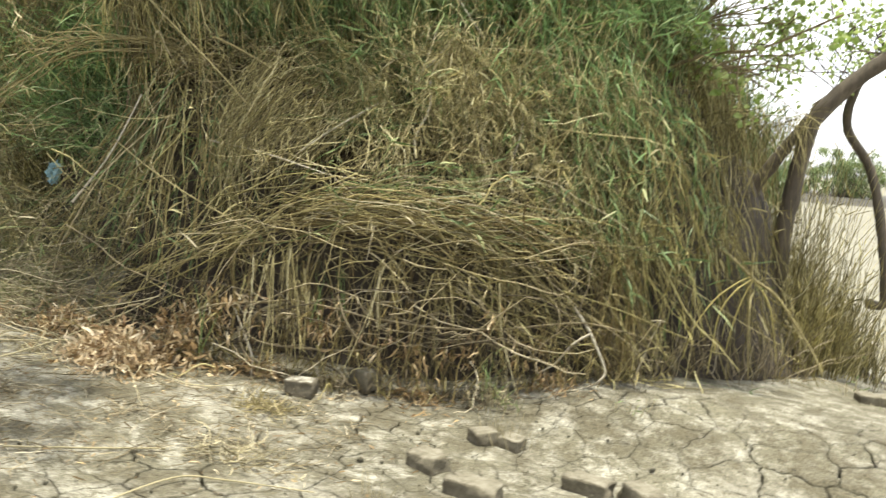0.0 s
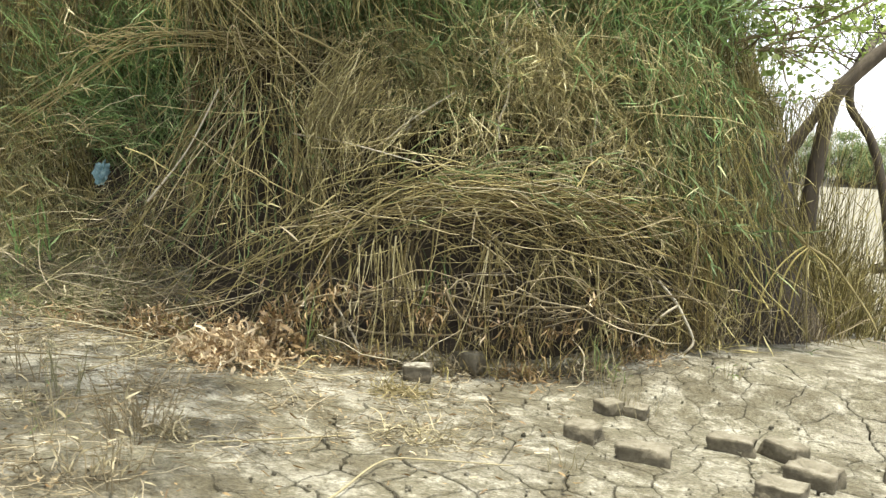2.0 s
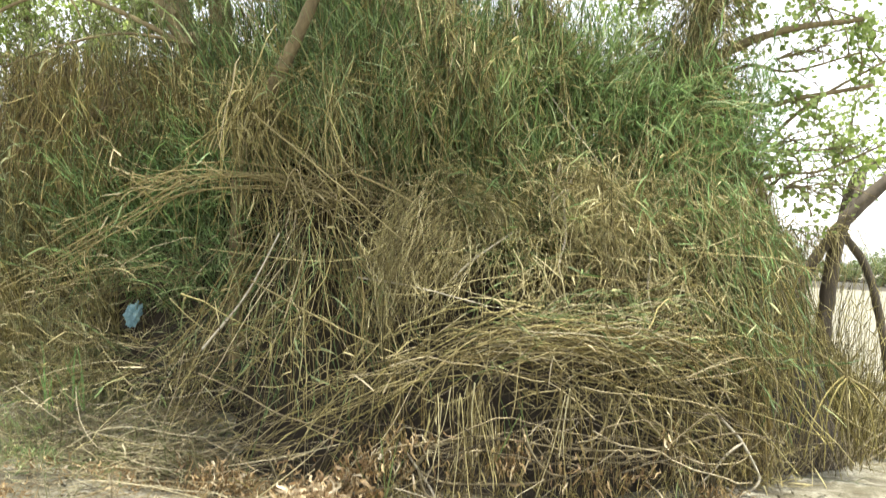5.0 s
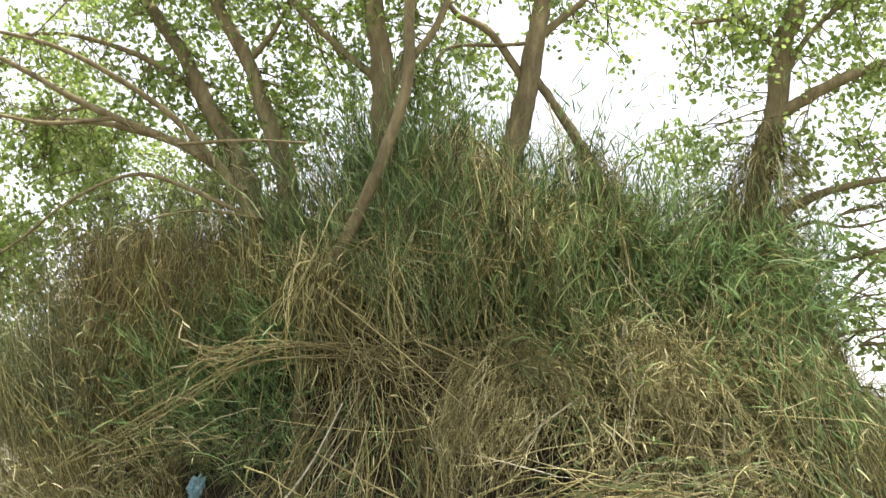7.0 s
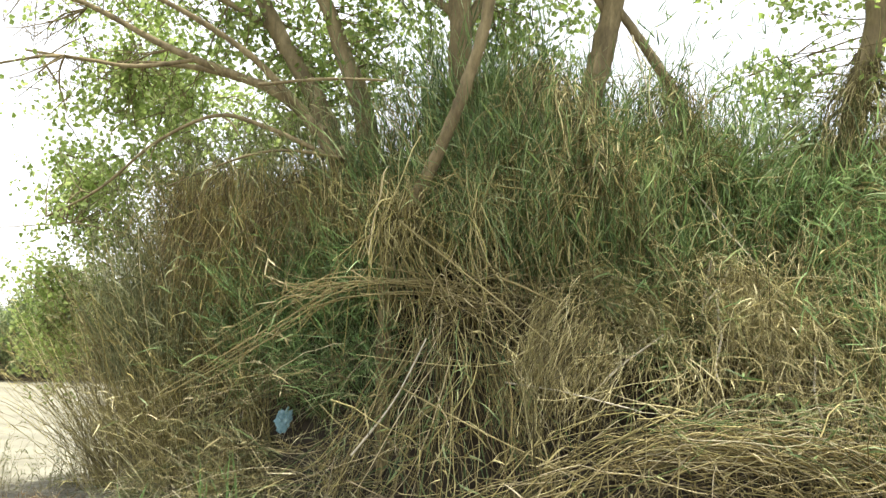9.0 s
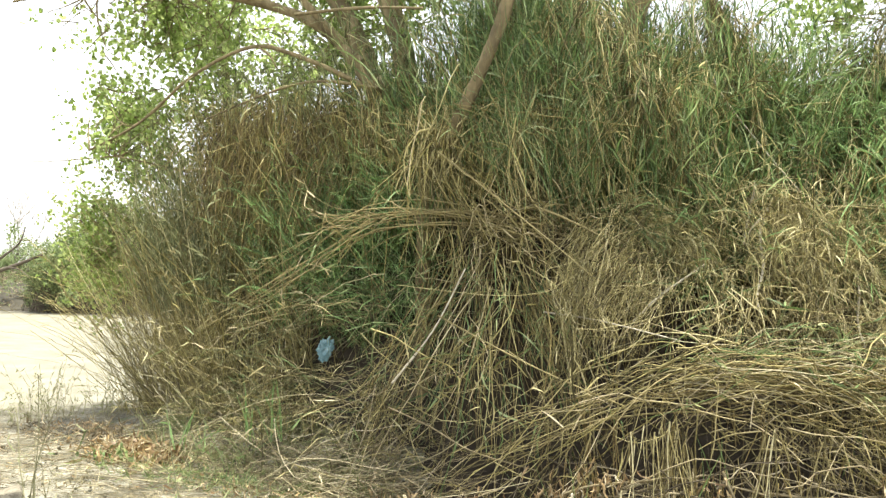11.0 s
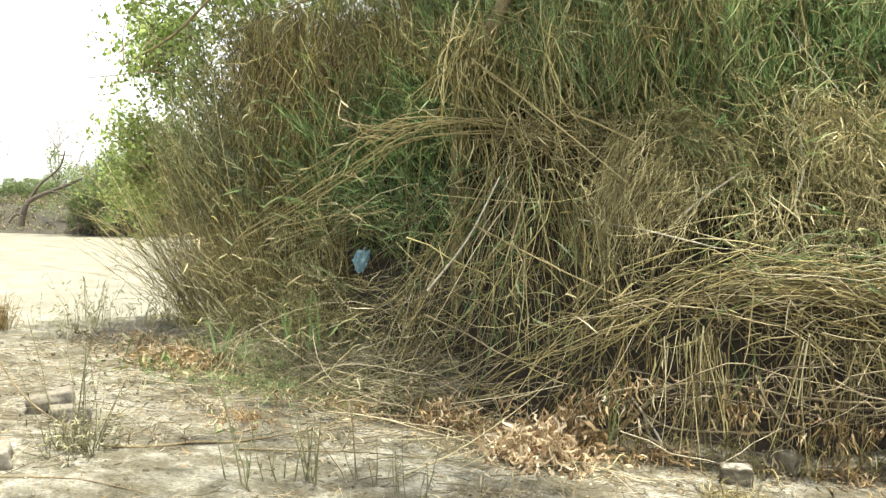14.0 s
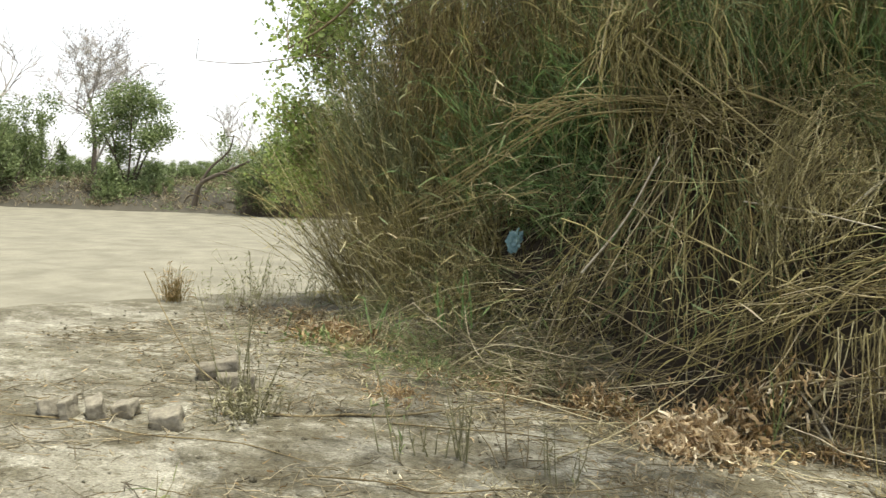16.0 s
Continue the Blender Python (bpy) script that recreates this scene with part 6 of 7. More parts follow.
def build_far():
    kinds = [far_bush("dense green bush on the bank", 5.0, 3.6, 1500), far_bush("low spreading green bush on the bank", 6.0, 2.6, 1300),
             far_bush("tall leafy bush on the bank", 4.0, 5.0, 1500)]
    # azimuth, distance, kind, width, height, base height
    spots = [(-54.3, 62, 0, 0.95, 1.6, -0.9), (-52.2, 63, 1, 0.55, 0.85, -0.6), (-41.0, 50, 2, 0.75, 0.75, -0.8), (-51.0, 66, 1, 0.6, 0.55, 0.2), (-47.0, 56, 1, 0.4, 0.75, -0.9), (-49.6, 56, 1, 0.35, 0.6, -0.9),
             (-56.5, 60, 2, 1.1, 1.35, -0.8), (-59.5, 62, 2, 1.0, 1.2, -0.2), (-62, 62, 0, 1.1, 1.1, 0.0), (-39.7, 50, 0, 0.75, 1.2, -0.9), (-38.2, 50, 0, 1.0, 1.2, -0.5), (-36, 52, 2, 1.0, 1.0, -0.5),
             (-45.8, 110, 1, 1.0, 0.85, 0.0), (-43.6, 115, 0, 0.9, 0.75, 0.0), (-47.2, 118, 0, 1.0, 0.7, 0.0), (-51, 115, 1, 1.4, 1.0, 0.2), (-44.6, 112, 1, 0.9, 1.0, 0.0), (-42.6, 108, 0, 0.9, 0.9, 0.0),
             (14.5, 100, 0, 1.5, 1.5, -0.8), (17.2, 112, 1, 1.0, 1.0, -0.7), (19.5, 116, 1, 1.1, 1.1, -0.7), (22, 104, 0, 1.2, 1.2, -0.7), (12, 102, 2, 1.1, 1.1, -0.8), (8, 100, 0, 1.4, 1.4, -0.7), (5, 104, 1, 1.3, 1.3, -0.7), (26, 106, 0, 1.3, 1.3, -0.7)]
    for i, (az, r, k, wide, high, z) in enumerate(spots):
        x, y = polar(az, r)
        if i < 3:
            c = kinds[i]
            c.matrix_basis = pose(x, y, z, 0, 0, i * 67)
        else:
            c = copy_thing(kinds[k], pose(x, y, z, 0, 0, i * 67))
        c.scale = (wide, wide, high)
    leafy = far_tree("round-topped small green tree with several stems", 4.6, 7.8)
    leafy.matrix_basis = pose(*polar(-48.6, 57), -0.9, 0, 0, 48)
    b = bare_tree("tall bare tree with a fine crown greyed by painted haze", 11.4, 0.66, 12, 7)
    b.location = (*polar(-50.5, 63), -0.2)
    b2 = bare_tree("distant small bare tree behind the bank", 6.5, 0.5, 8)
    b2.location = (*polar(-42.9, 66), 0.3)
    b3 = bare_tree("bare tree at the end of the bank", 11, 0.45, 5)
    b3.location = (*polar(-56.6, 62), 0.3)
    # a dead tree toppled on the bank
    bx, by = polar(-44.7, 50)
    dead = tagged(new("dead_tree"), "dark dead tree toppled on the bank", "tree")
    dead.location = (bx, by, -0.4)
    for name, points, r0, r1 in (("trunk", [(0, 0, 0), (0.3, 0.1, 1.1), (0.9, 0.3, 1.55), (2.0, 0.6, 2.0), (3.1, 0.9, 2.5)], 0.16, 0.07),
                                 ("branch", [(0.35, 0.1, 1.2), (0.8, 0.4, 2.1), (1.7, 0.8, 3.0), (2.0, 0.9, 3.9)], 0.10, 0.03),
                                 ("branch", [(1.5, 0.4, 1.8), (2.4, 0.2, 1.7), (3.2, 0.0, 1.3)], 0.05, 0.02),
                                 ("branch", [(0.1, 0, 0.6), (-0.5, 0.1, 0.5), (-0.9, 0.1, 0.1)], 0.07, 0.03)):
        part(name, quad_mesh(name, *limb(points, r0, r1, 8), DARK_BARK), dead)


build_far()


# ---- bricks ----
def brick(label, x, y, turn, size=(0.25, 0.13, 0.10), tilt=(0, 0), frog=False, lift=0.0, seed=0, mat=None, sunk=0.26):
    bm = bmesh.new()
    bmesh.ops.create_cube(bm, size=1.0)
    bmesh.ops.scale(bm, vec=size, verts=bm.verts)
    bmesh.ops.subdivide_edges(bm, edges=bm.edges[:], cuts=7, use_grid_fill=True)
    off = Vector((seed * 3.1, seed * 1.7, seed * 0.9))
    for v in bm.verts:
        q = [v.co[i] / (size[i] * 0.5) for i in range(3)]
        v.co *= 1.0 / sum(abs(c) ** 26 for c in q) ** (1 / 26)
        chip = max(0.0, noise.noise(v.co * 11.0 + off) - 0.12)
        v.co *= 1.0 - 0.45 * chip
        v.co += Vector(noise.noise_vector(v.co * 22.0 + off)) * 0.009 + Vector(noise.noise_vector(v.co * 60.0 + off)) * 0.004
    if frog:
        for v in bm.verts:
            if v.co.z > size[2] * 0.4 and abs(v.co.x) < size[0] * 0.27 and abs(v.co.y) < size[1] * 0.2:
                v.co.z -= 0.02
    me = bpy.data.meshes.new("brick")
    bm.to_mesh(me)
    bm.free()
    for p in me.polygons:
        p.use_smooth = True
    me.materials.append(mat or BRICK)
    ob = tagged(new("brick", me), label, "brick", "bricks lying on the mud")
    ob.matrix_basis = pose(x, y, float(ground_z(x, y)) + size[2] * sunk + lift, tilt[0], tilt[1], turn)
    return ob


def build_bricks():
    b = brick
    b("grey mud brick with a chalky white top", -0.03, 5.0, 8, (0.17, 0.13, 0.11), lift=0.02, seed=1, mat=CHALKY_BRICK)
    b("dark mud brick in the shade of the straw", 0.23, 5.34, -25, (0.18, 0.12, 0.13), lift=0.06, seed=2)
    b("dusty mud brick with a painted sunlit top beside a dark tuft", 1.1, 4.95, 40, (0.14, 0.12, 0.09), seed=3)
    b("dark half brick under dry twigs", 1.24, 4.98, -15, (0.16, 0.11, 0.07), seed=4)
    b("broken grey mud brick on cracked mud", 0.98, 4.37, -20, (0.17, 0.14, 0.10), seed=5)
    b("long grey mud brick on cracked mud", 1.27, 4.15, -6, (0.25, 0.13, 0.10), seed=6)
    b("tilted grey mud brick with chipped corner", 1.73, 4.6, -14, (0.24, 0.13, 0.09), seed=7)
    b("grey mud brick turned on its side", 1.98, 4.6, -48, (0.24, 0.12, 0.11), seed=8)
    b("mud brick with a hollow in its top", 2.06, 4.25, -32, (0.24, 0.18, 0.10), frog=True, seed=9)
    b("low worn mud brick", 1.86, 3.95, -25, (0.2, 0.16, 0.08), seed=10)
    b("half brick in the mud", 2.5, 4.5, 70, (0.2, 0.12, 0.1), seed=11)
    b("dark weathered brick near the thicket", 3.4, 7.2, 10, (0.3, 0.15, 0.1), seed=12)
    b("pale brick propped on another brick", -3.77, 3.93, 40, (0.25, 0.10, 0.10), lift=0.03, tilt=(4, -12), seed=13, mat=GREY_BRICK, sunk=0.42)
    b("grey brick lying behind a weed", -3.55, 3.84, 46, (0.21, 0.12, 0.10), seed=14, mat=GREY_BRICK, sunk=0.42)
    b("pale chipped brick lying alone", -3.2, 2.97, 30, (0.16, 0.10, 0.10), tilt=(14, -12), seed=15, mat=PALE_BRICK, sunk=0.42)
    b("pale brick in a short row of rubble", -3.72, 2.72, -30, (0.11, 0.09, 0.09), tilt=(6, -14), seed=16, mat=PALE_BRICK, sunk=0.42)
    b("flat brick shard stood on edge in the rubble", -3.62, 2.76, -60, (0.15, 0.04, 0.11), tilt=(12, 0), seed=17, mat=PALE_BRICK, sunk=0.42)
    b("flaky brick piece in the rubble", -3.54, 2.85, -40, (0.13, 0.08, 0.11), tilt=(16, 10), seed=18, mat=PALE_BRICK, sunk=0.42)
    b("rounded brick lump at the end of the rubble", -3.47, 2.97, -70, (0.11, 0.10, 0.09), tilt=(10, 6), seed=19, mat=PALE_BRICK, sunk=0.42)


build_bricks()


# ---- litter, sticks and weeds on the ground ----
def leaf_heap(name, label, x, y, rx, ry, h, n, mat, long=0.10, width=0.02, kind=""):
    u = rng.normal(0, 0.40, (n, 2))
    px, py = x + u[:, 0] * rx, y + u[:, 1] * ry
    z = ground_z(px, py) + h * np.exp(-2.0 * (u ** 2).sum(1)) * rng.uniform(0.1, 1.0, n) + 0.012
    way = rng.normal(0, 1, (n, 3)) * (1, 1, 0.18) - np.stack([-u[:, 0] * 0.6, -u[:, 1] * 0.6, np.full(n, 0.15)], -1)
    pts = strands(np.stack([px, py, z], -1), way, rng.uniform(0.5, 1.2, n) * long, rng.uniform(-2.5, 2.5, n), 1.3, 5)
    pts[..., 2] = np.maximum(pts[..., 2], ground_z(pts[..., 0], pts[..., 1]) + 0.006)
    ob = new(name, quad_mesh(name, *ribbons(pts, rng.uniform(0.5, 1.2, n) * width, [0.5, 0.9, 1.0, 0.9, 0.6, 0.1]), mat))
    return tagged(ob, label, "leaf litter", kind="stuff")


def stick(name, label, points, r0, r1, mat=None, group="sticks on the ground"):
    v, q = limb(points, r0, r1, 6, 0.1)
    return tagged(new(name, quad_mesh(name, v, q, mat or GREY_STEM)), label, "stick", group)


def g(x, y, up=0.0):
    return (x, y, float(ground_z(x, y)) + up)


def weed(label, x, y, n, height, spread, leaf=0.05, leaves=2, mat=None, stem=0.003, wob=0.12, stem_mat=None):
    """A weed of upright stems with a few narrow leaves."""
    root = tagged(new("weed"), label, "weed", "weeds on the dry ground")
    root.location = g(x, y)
    c = rng.normal(0, spread, (n, 3)) * (1, 1, 0)
    pts = strands(c, np.stack([rng.normal(0, 0.16, n) + c[:, 0] * 2, rng.normal(0, 0.16, n) + c[:, 1] * 2, np.ones(n)], -1), height * rng.uniform(0.35, 1.1, n), rng.uniform(-0.1, 0.2, n), wob, 7)
    for i in range(n):
        st = part("stem", quad_mesh("stem", *tubes(pts[i:i + 1], stem * rng.uniform(0.6, 1.3)), stem_mat or GREY_STEM), root)
        if leaves:
            mass("foliage", quad_mesh("foliage", *leaves_on(pts[i:i + 1], leaves, leaf, 0.008, 1, 0.7, 0.6), mat or WEED), st)
    return root


def build_litter():
    leaf_heap("leaf_pile", "heap of withered pale brown leaves by the thicket", -1.08, 4.68, 0.38, 0.30, 0.24, 720, PALE_LEAF, 0.12, 0.017)
    leaf_heap("leaf_pile", "brown curled leaves among the paler heap", -1.07, 4.72, 0.36, 0.30, 0.22, 130, BROWN_LEAF, 0.11, 0.015)
    leaf_heap("leaf_pile", "brown withered leaves heaped against the stems", -0.92, 5.02, 0.28, 0.2, 0.34, 260, BROWN_LEAF, 0.11, 0.022)
    leaf_heap("leaf_pile", "dark brown leaves under the thicket edge", -1.7, 5.0, 0.36, 0.2, 0.22, 300, BROWN_LEAF, 0.09, 0.012)
    leaf_heap("leaf_pile", "low spread of brown leaves with green sprouts", -4.05, 5.72, 0.75, 0.38, 0.14, 560, BROWN_LEAF, 0.13, 0.022)
    leaf_heap("straw_heap", "small heap of dry straw in front of a brick", -0.03, 4.6, 0.24, 0.14, 0.05, 150, STRAW, 0.16, 0.007)
    leaf_heap("straw_heap", "scattered dry straw on cracked mud", 0.24, 3.85, 0.3, 0.18, 0.05, 140, GREY_STEM, 0.18, 0.006)
    leaf_heap("straw_heap", "small dead grass patch on the bare ground", -2.8, 4.4, 0.3, 0.2, 0.07, 150, BROWN_LEAF, 0.12, 0.009)
    leaf_heap("sprouts", "green leafy sprouts among dead leaves", -4.15, 5.45, 0.35, 0.16, 0.14, 46, WEED, 0.08, 0.032)
    leaf_heap("leaf_scatter", "brown leaf litter along the edge of the thicket", -2.5, 5.1, 1.1, 0.32, 0.09, 260, BROWN_LEAF, 0.09, 0.011)
    leaf_heap("grass_scatter", "trampled grey-green grass by the thicket", -3.2, 5.25, 1.3, 0.4, 0.10, 700, WEED, 0.16, 0.005)
    for x, y, wide, count in ((-1.1, 3.9, 0.22, 70), (-0.7, 3.3, 0.25, 90), (-1.5, 3.3, 0.3, 90), (-0.5, 4.1, 0.2, 60), (-2.2, 4.3, 0.35, 120), (-3.3, 4.6, 0.3, 90), (-1.6, 4.6, 0.35, 130), (-0.9, 2.7, 0.2, 60), (-2.9, 3.7, 0.3, 70), (-3.9, 4.7, 0.35, 90)):
        leaf_heap("straw_heap", "thin scatter of trodden stems and leaf scraps", x, y, wide, wide * 0.7, 0.04, count, TWIG if count < 80 else GREY_STEM, 0.13, 0.006)
    for x, y, wide, count, colour in ((-0.45, 5.15, 0.3, 150, BROWN_LEAF), (0.1, 5.2, 0.34, 150, TWIG), (0.55, 5.35, 0.3, 140, BROWN_LEAF), (0.95, 5.5, 0.3, 140, TWIG), (1.3, 5.75, 0.25, 100, BROWN_LEAF), (-1.4, 5.02, 0.3, 120, BROWN_LEAF), (-5.0, 6.35, 0.6, 240, BROWN_LEAF), (-5.3, 6.0, 0.5, 130, TWIG), (-4.7, 6.1, 0.5, 200, TWIG)):
        leaf_heap("leaf_scatter", "dry brown scraps along the edge of the thicket", x, y, wide, 0.16 if x > -2 else 0.4, 0.10, count, colour, 0.13, 0.009)
    # litter spread over the shaded ground
    n = 6800
    x, y = rng.uniform(-5.5, 0.6, n), rng.uniform(1.8, 6.0, n)
    keep = noise2(x, y, 1.1, 21) + 0.25 * smooth((y - 3.2) / 1.5) - 0.35 * smooth((x + 0.6) / 0.8) > -0.12
    x, y = x[keep], y[keep]
    n = len(x)
    pts = strands(np.stack([x, y, ground_z(x, y) + 0.02], -1), rng.normal(0, 1, (n, 3)) * (1, 1, 0.05), rng.uniform(0.04, 0.35, n) ** 1.3, 0.05, 0.3, 5)
    pts[..., 2] = np.clip(pts[..., 2], ground_z(pts[..., 0], pts[..., 1]) + 0.008, ground_z(pts[..., 0], pts[..., 1]) + 0.06)
    stuff("ground_litter", tubes(pts, rng.uniform(0.0012, 0.0036, n)), TWIG, "thin broken stems and twigs strewn over the dry ground", "litter")
    n = 1500
    x, y = rng.uniform(-5.5, 1.0, n), rng.uniform(2.2, 6.2, n)
    pts = strands(np.stack([x, y, ground_z(x, y) + 0.015], -1), rng.normal(0, 1, (n, 3)) * (1, 1, 0.1), rng.uniform(0.02, 0.06, n), 0.3, 0.4, 4)
    stuff("leaf_litter", ribbons(pts, rng.uniform(0.004, 0.010, n), [0.4, 1.0, 1.0, 0.6, 0.1]), BROWN_LEAF, "small dry leaf scraps strewn over the ground", "litter")
    # clods
    n = 1500
    x, y = rng.uniform(-6.0, 3.5, n), rng.uniform(1.8, 6.0, n)
    s = rng.uniform(0.003, 0.009, n) * np.where(rng.uniform(0, 1, n) < 0.08, 1.8, 1.0)
    cube = np.array([(-1, -1, -1), (1, -1, -1), (1, 1, -1), (-1, 1, -1), (-1, -1, 1), (1, -1, 1), (1, 1, 1), (-1, 1, 1)]) * 0.7
    v = (np.stack([x, y, ground_z(x, y) + s * 0.5 + 0.004], -1)[:, None] + (cube[None] + rng.normal(0, 0.25, (n, 8, 3))) * s[:, None, None]).reshape(-1, 3)
    q = np.array([(0, 3, 2, 1), (4, 5, 6, 7), (0, 1, 5, 4), (1, 2, 6, 5), (2, 3, 7, 6), (3, 0, 4, 7)])
    stuff("clods", (v, (np.arange(n) * 8)[:, None, None].repeat(6, 1).reshape(-1, 6, 1).reshape(-1, 1) + np.tile(q, (n, 1))), GROUND, "small clods and pebbles of dried mud", "clods")
    # sticks
    stick("stick", "long bent pale reed lying on the mud", [g(0.05, 2.6, 0.02), g(0.13, 2.95, 0.03), g(0.18, 3.44, 0.02), g(0.36, 3.56, 0.02), g(0.7, 3.7, 0.01)], 0.005, 0.003, GREY_STEM)
    stick("stick", "thin straight pale reed on the ground", [g(-0.55, 3.3, 0.015), g(-0.3, 3.5, 0.015), g(-0.05, 3.72, 0.015)], 0.005, 0.004)
    stick("stick", "long grey fallen branch across the ground", [g(-3.04, 3.5, 0.02), g(-2.88, 3.65, 0.012), g(-2.73, 3.85, 0.02), g(-2.6, 4.0, 0.012), g(-2.46, 4.29, 0.018), g(-2.38, 4.65, 0.012), g(-2.33, 5.08, 0.03), g(-2.25, 5.3, 0.10)], 0.010, 0.005, BARK)
    stick("stick", "long grey stem lying on bare ground", [g(-3.9, 2.5, 0.012), g(-3.55, 2.72, 0.02), g(-3.2, 2.8, 0.012), g(-2.8, 3.02, 0.016), g(-2.4, 3.05, 0.012)], 0.005, 0.003, BARK)
    stick("stick", "crooked dead twig in the litter", [g(-2.5, 3.9, 0.012), g(-2.2, 4.0, 0.03), g(-1.95, 4.25, 0.012), g(-1.6, 4.3, 0.025)], 0.005, 0.003, BARK)
    stick("stick", "dead forked twig by the leaf heap", [g(-1.9, 4.6, 0.012), g(-1.6, 4.75, 0.05), g(-1.35, 5.0, 0.08), g(-1.2, 5.2, 0.2)], 0.008, 0.004)
    stick("stick", "thin grey stalk pointing out of the thicket", [g(-1.6, 4.0, 0.012), g(-1.45, 4.4, 0.08), g(-1.25, 4.9, 0.25), g(-1.1, 5.2, 0.42)], 0.005, 0.003)
    stick("stick", "thin crooked twig on the ground", [g(-2.3, 2.9, 0.012), g(-2.0, 3.05, 0.02), g(-1.8, 3.1, 0.012), g(-1.55, 3.4, 0.02), g(-1.4, 3.5, 0.012), g(-1.1, 3.9, 0.03)], 0.005, 0.003, BARK)
    stick("stick", "bent thin twig leaning from a weed", [g(-3.15, 3.4, 0.1), g(-3.5, 3.45, 0.22), g(-3.9, 3.6, 0.45), g(-4.15, 3.7, 0.62)], 0.005, 0.003, BARK)
    stick("bent_white_stick", "bent bleached stick looping out of the stems", [(1.37, 5.95, 0.56), (1.45, 5.9, 0.48), (1.50, 5.87, 0.42), (1.57, 5.86, 0.30), (1.615, 5.86, 0.20), (1.59, 5.85, 0.14), (1.52, 5.88, 0.08), (1.42, 5.82, 0.05)], 0.010, 0.007, BLEACHED, "bleached sticks")
    stick("bent_white_stick", "pale stick reaching down from a bent one", [(1.50, 5.87, 0.42), (1.40, 5.85, 0.34), (1.30, 5.86, 0.20), (1.20, 5.80, 0.13)], 0.008, 0.006, BLEACHED, "bleached sticks")
    stick("bent_white_stick", "bleached crooked root at the foot of the thicket", [(-0.85, 5.25, 0.0), (-0.65, 5.3, 0.2), (-0.48, 5.3, 0.38), (-0.3, 5.35, 0.45)], 0.016, 0.009, None, "bleached sticks")
    stick("bent_white_stick", "thin bleached root hanging in a hook", [(-0.7, 5.3, 0.4), (-0.55, 5.2, 0.25), (-0.45, 5.15, 0.12), (-0.43, 5.12, -0.02)], 0.008, 0.006, BLEACHED, "bleached sticks")
    stick("pole", "straight pale stalk lying across the straw", [(-0.75, 5.36, 0.74), (-0.4, 5.36, 0.82), (-0.05, 5.4, 0.85), (0.3, 5.42, 0.81), (0.5, 5.42, 0.76)], 0.006, 0.004, STRAW, "bleached sticks")
    stick("pole", "weathered stalk leaning across the skirt", [(-2.0, 5.3, 0.75), (-1.7, 5.24, 0.66), (-1.4, 5.15, 0.55), (-1.0, 5.15, 0.47)], 0.006, 0.004, TWIG, "bleached sticks")
    stick("pole", "pale stalk leaning on the thicket", [(-2.0, 5.35, 0.9), (-1.75, 5.4, 1.25), (-1.56, 5.45, 1.66)], 0.008, 0.005, BLEACHED, "bleached sticks")
    stick("pole", "pale broken stalk jutting from the straw", [(-0.45, 5.95, 1.42), (-0.28, 6.0, 1.6), (-0.13, 6.05, 1.77)], 0.010, 0.008, BLEACHED, "bleached sticks")
    stick("pole", "long thin stalk drooping from the reeds", [(-1.05, 5.5, 1.40), (-0.7, 5.52, 1.36), (-0.2, 5.5, 1.26)], 0.006, 0.004, BLEACHED, "bleached sticks")
    stick("pole", "thick pale reed bent over and drooping to the ground", [(2.21, 6.73, 0.96), (2.32, 6.68, 0.89), (2.44, 6.70, 0.79), (2.59, 6.68, 0.70), (2.71, 6.66, 0.56), (2.86, 6.64, 0.36), (2.94, 6.63, 0.22)], 0.012, 0.008, STRAW, "bleached sticks")
    stick("pole", "pale stalk hanging straight from the reeds", [(2.42, 6.70, 0.96), (2.44, 6.68, 0.53), (2.49, 6.68, 0.10)], 0.009, 0.006, STRAW, "bleached sticks")
    for line in ([(2.44, 6.70, 0.79), (2.33, 6.60, 0.70), (2.25, 6.52, 0.55), (2.23, 6.48, 0.32), (2.22, 6.46, 0.14)], [(2.44, 6.70, 0.79), (2.38, 6.64, 0.63), (2.34, 6.60, 0.45), (2.32, 6.58, 0.29)],
                 [(2.42, 6.70, 0.80), (2.32, 6.62, 0.74), (2.20, 6.50, 0.63), (2.10, 6.40, 0.45), (2.05, 6.36, 0.24)], [(2.45, 6.70, 0.78), (2.55, 6.64, 0.65), (2.61, 6.62, 0.45), (2.65, 6.62, 0.24)]):
        stick("pole", "golden reed drooping from one bent tuft", line, 0.007, 0.004, GOLD_STEM, "drooping reeds")
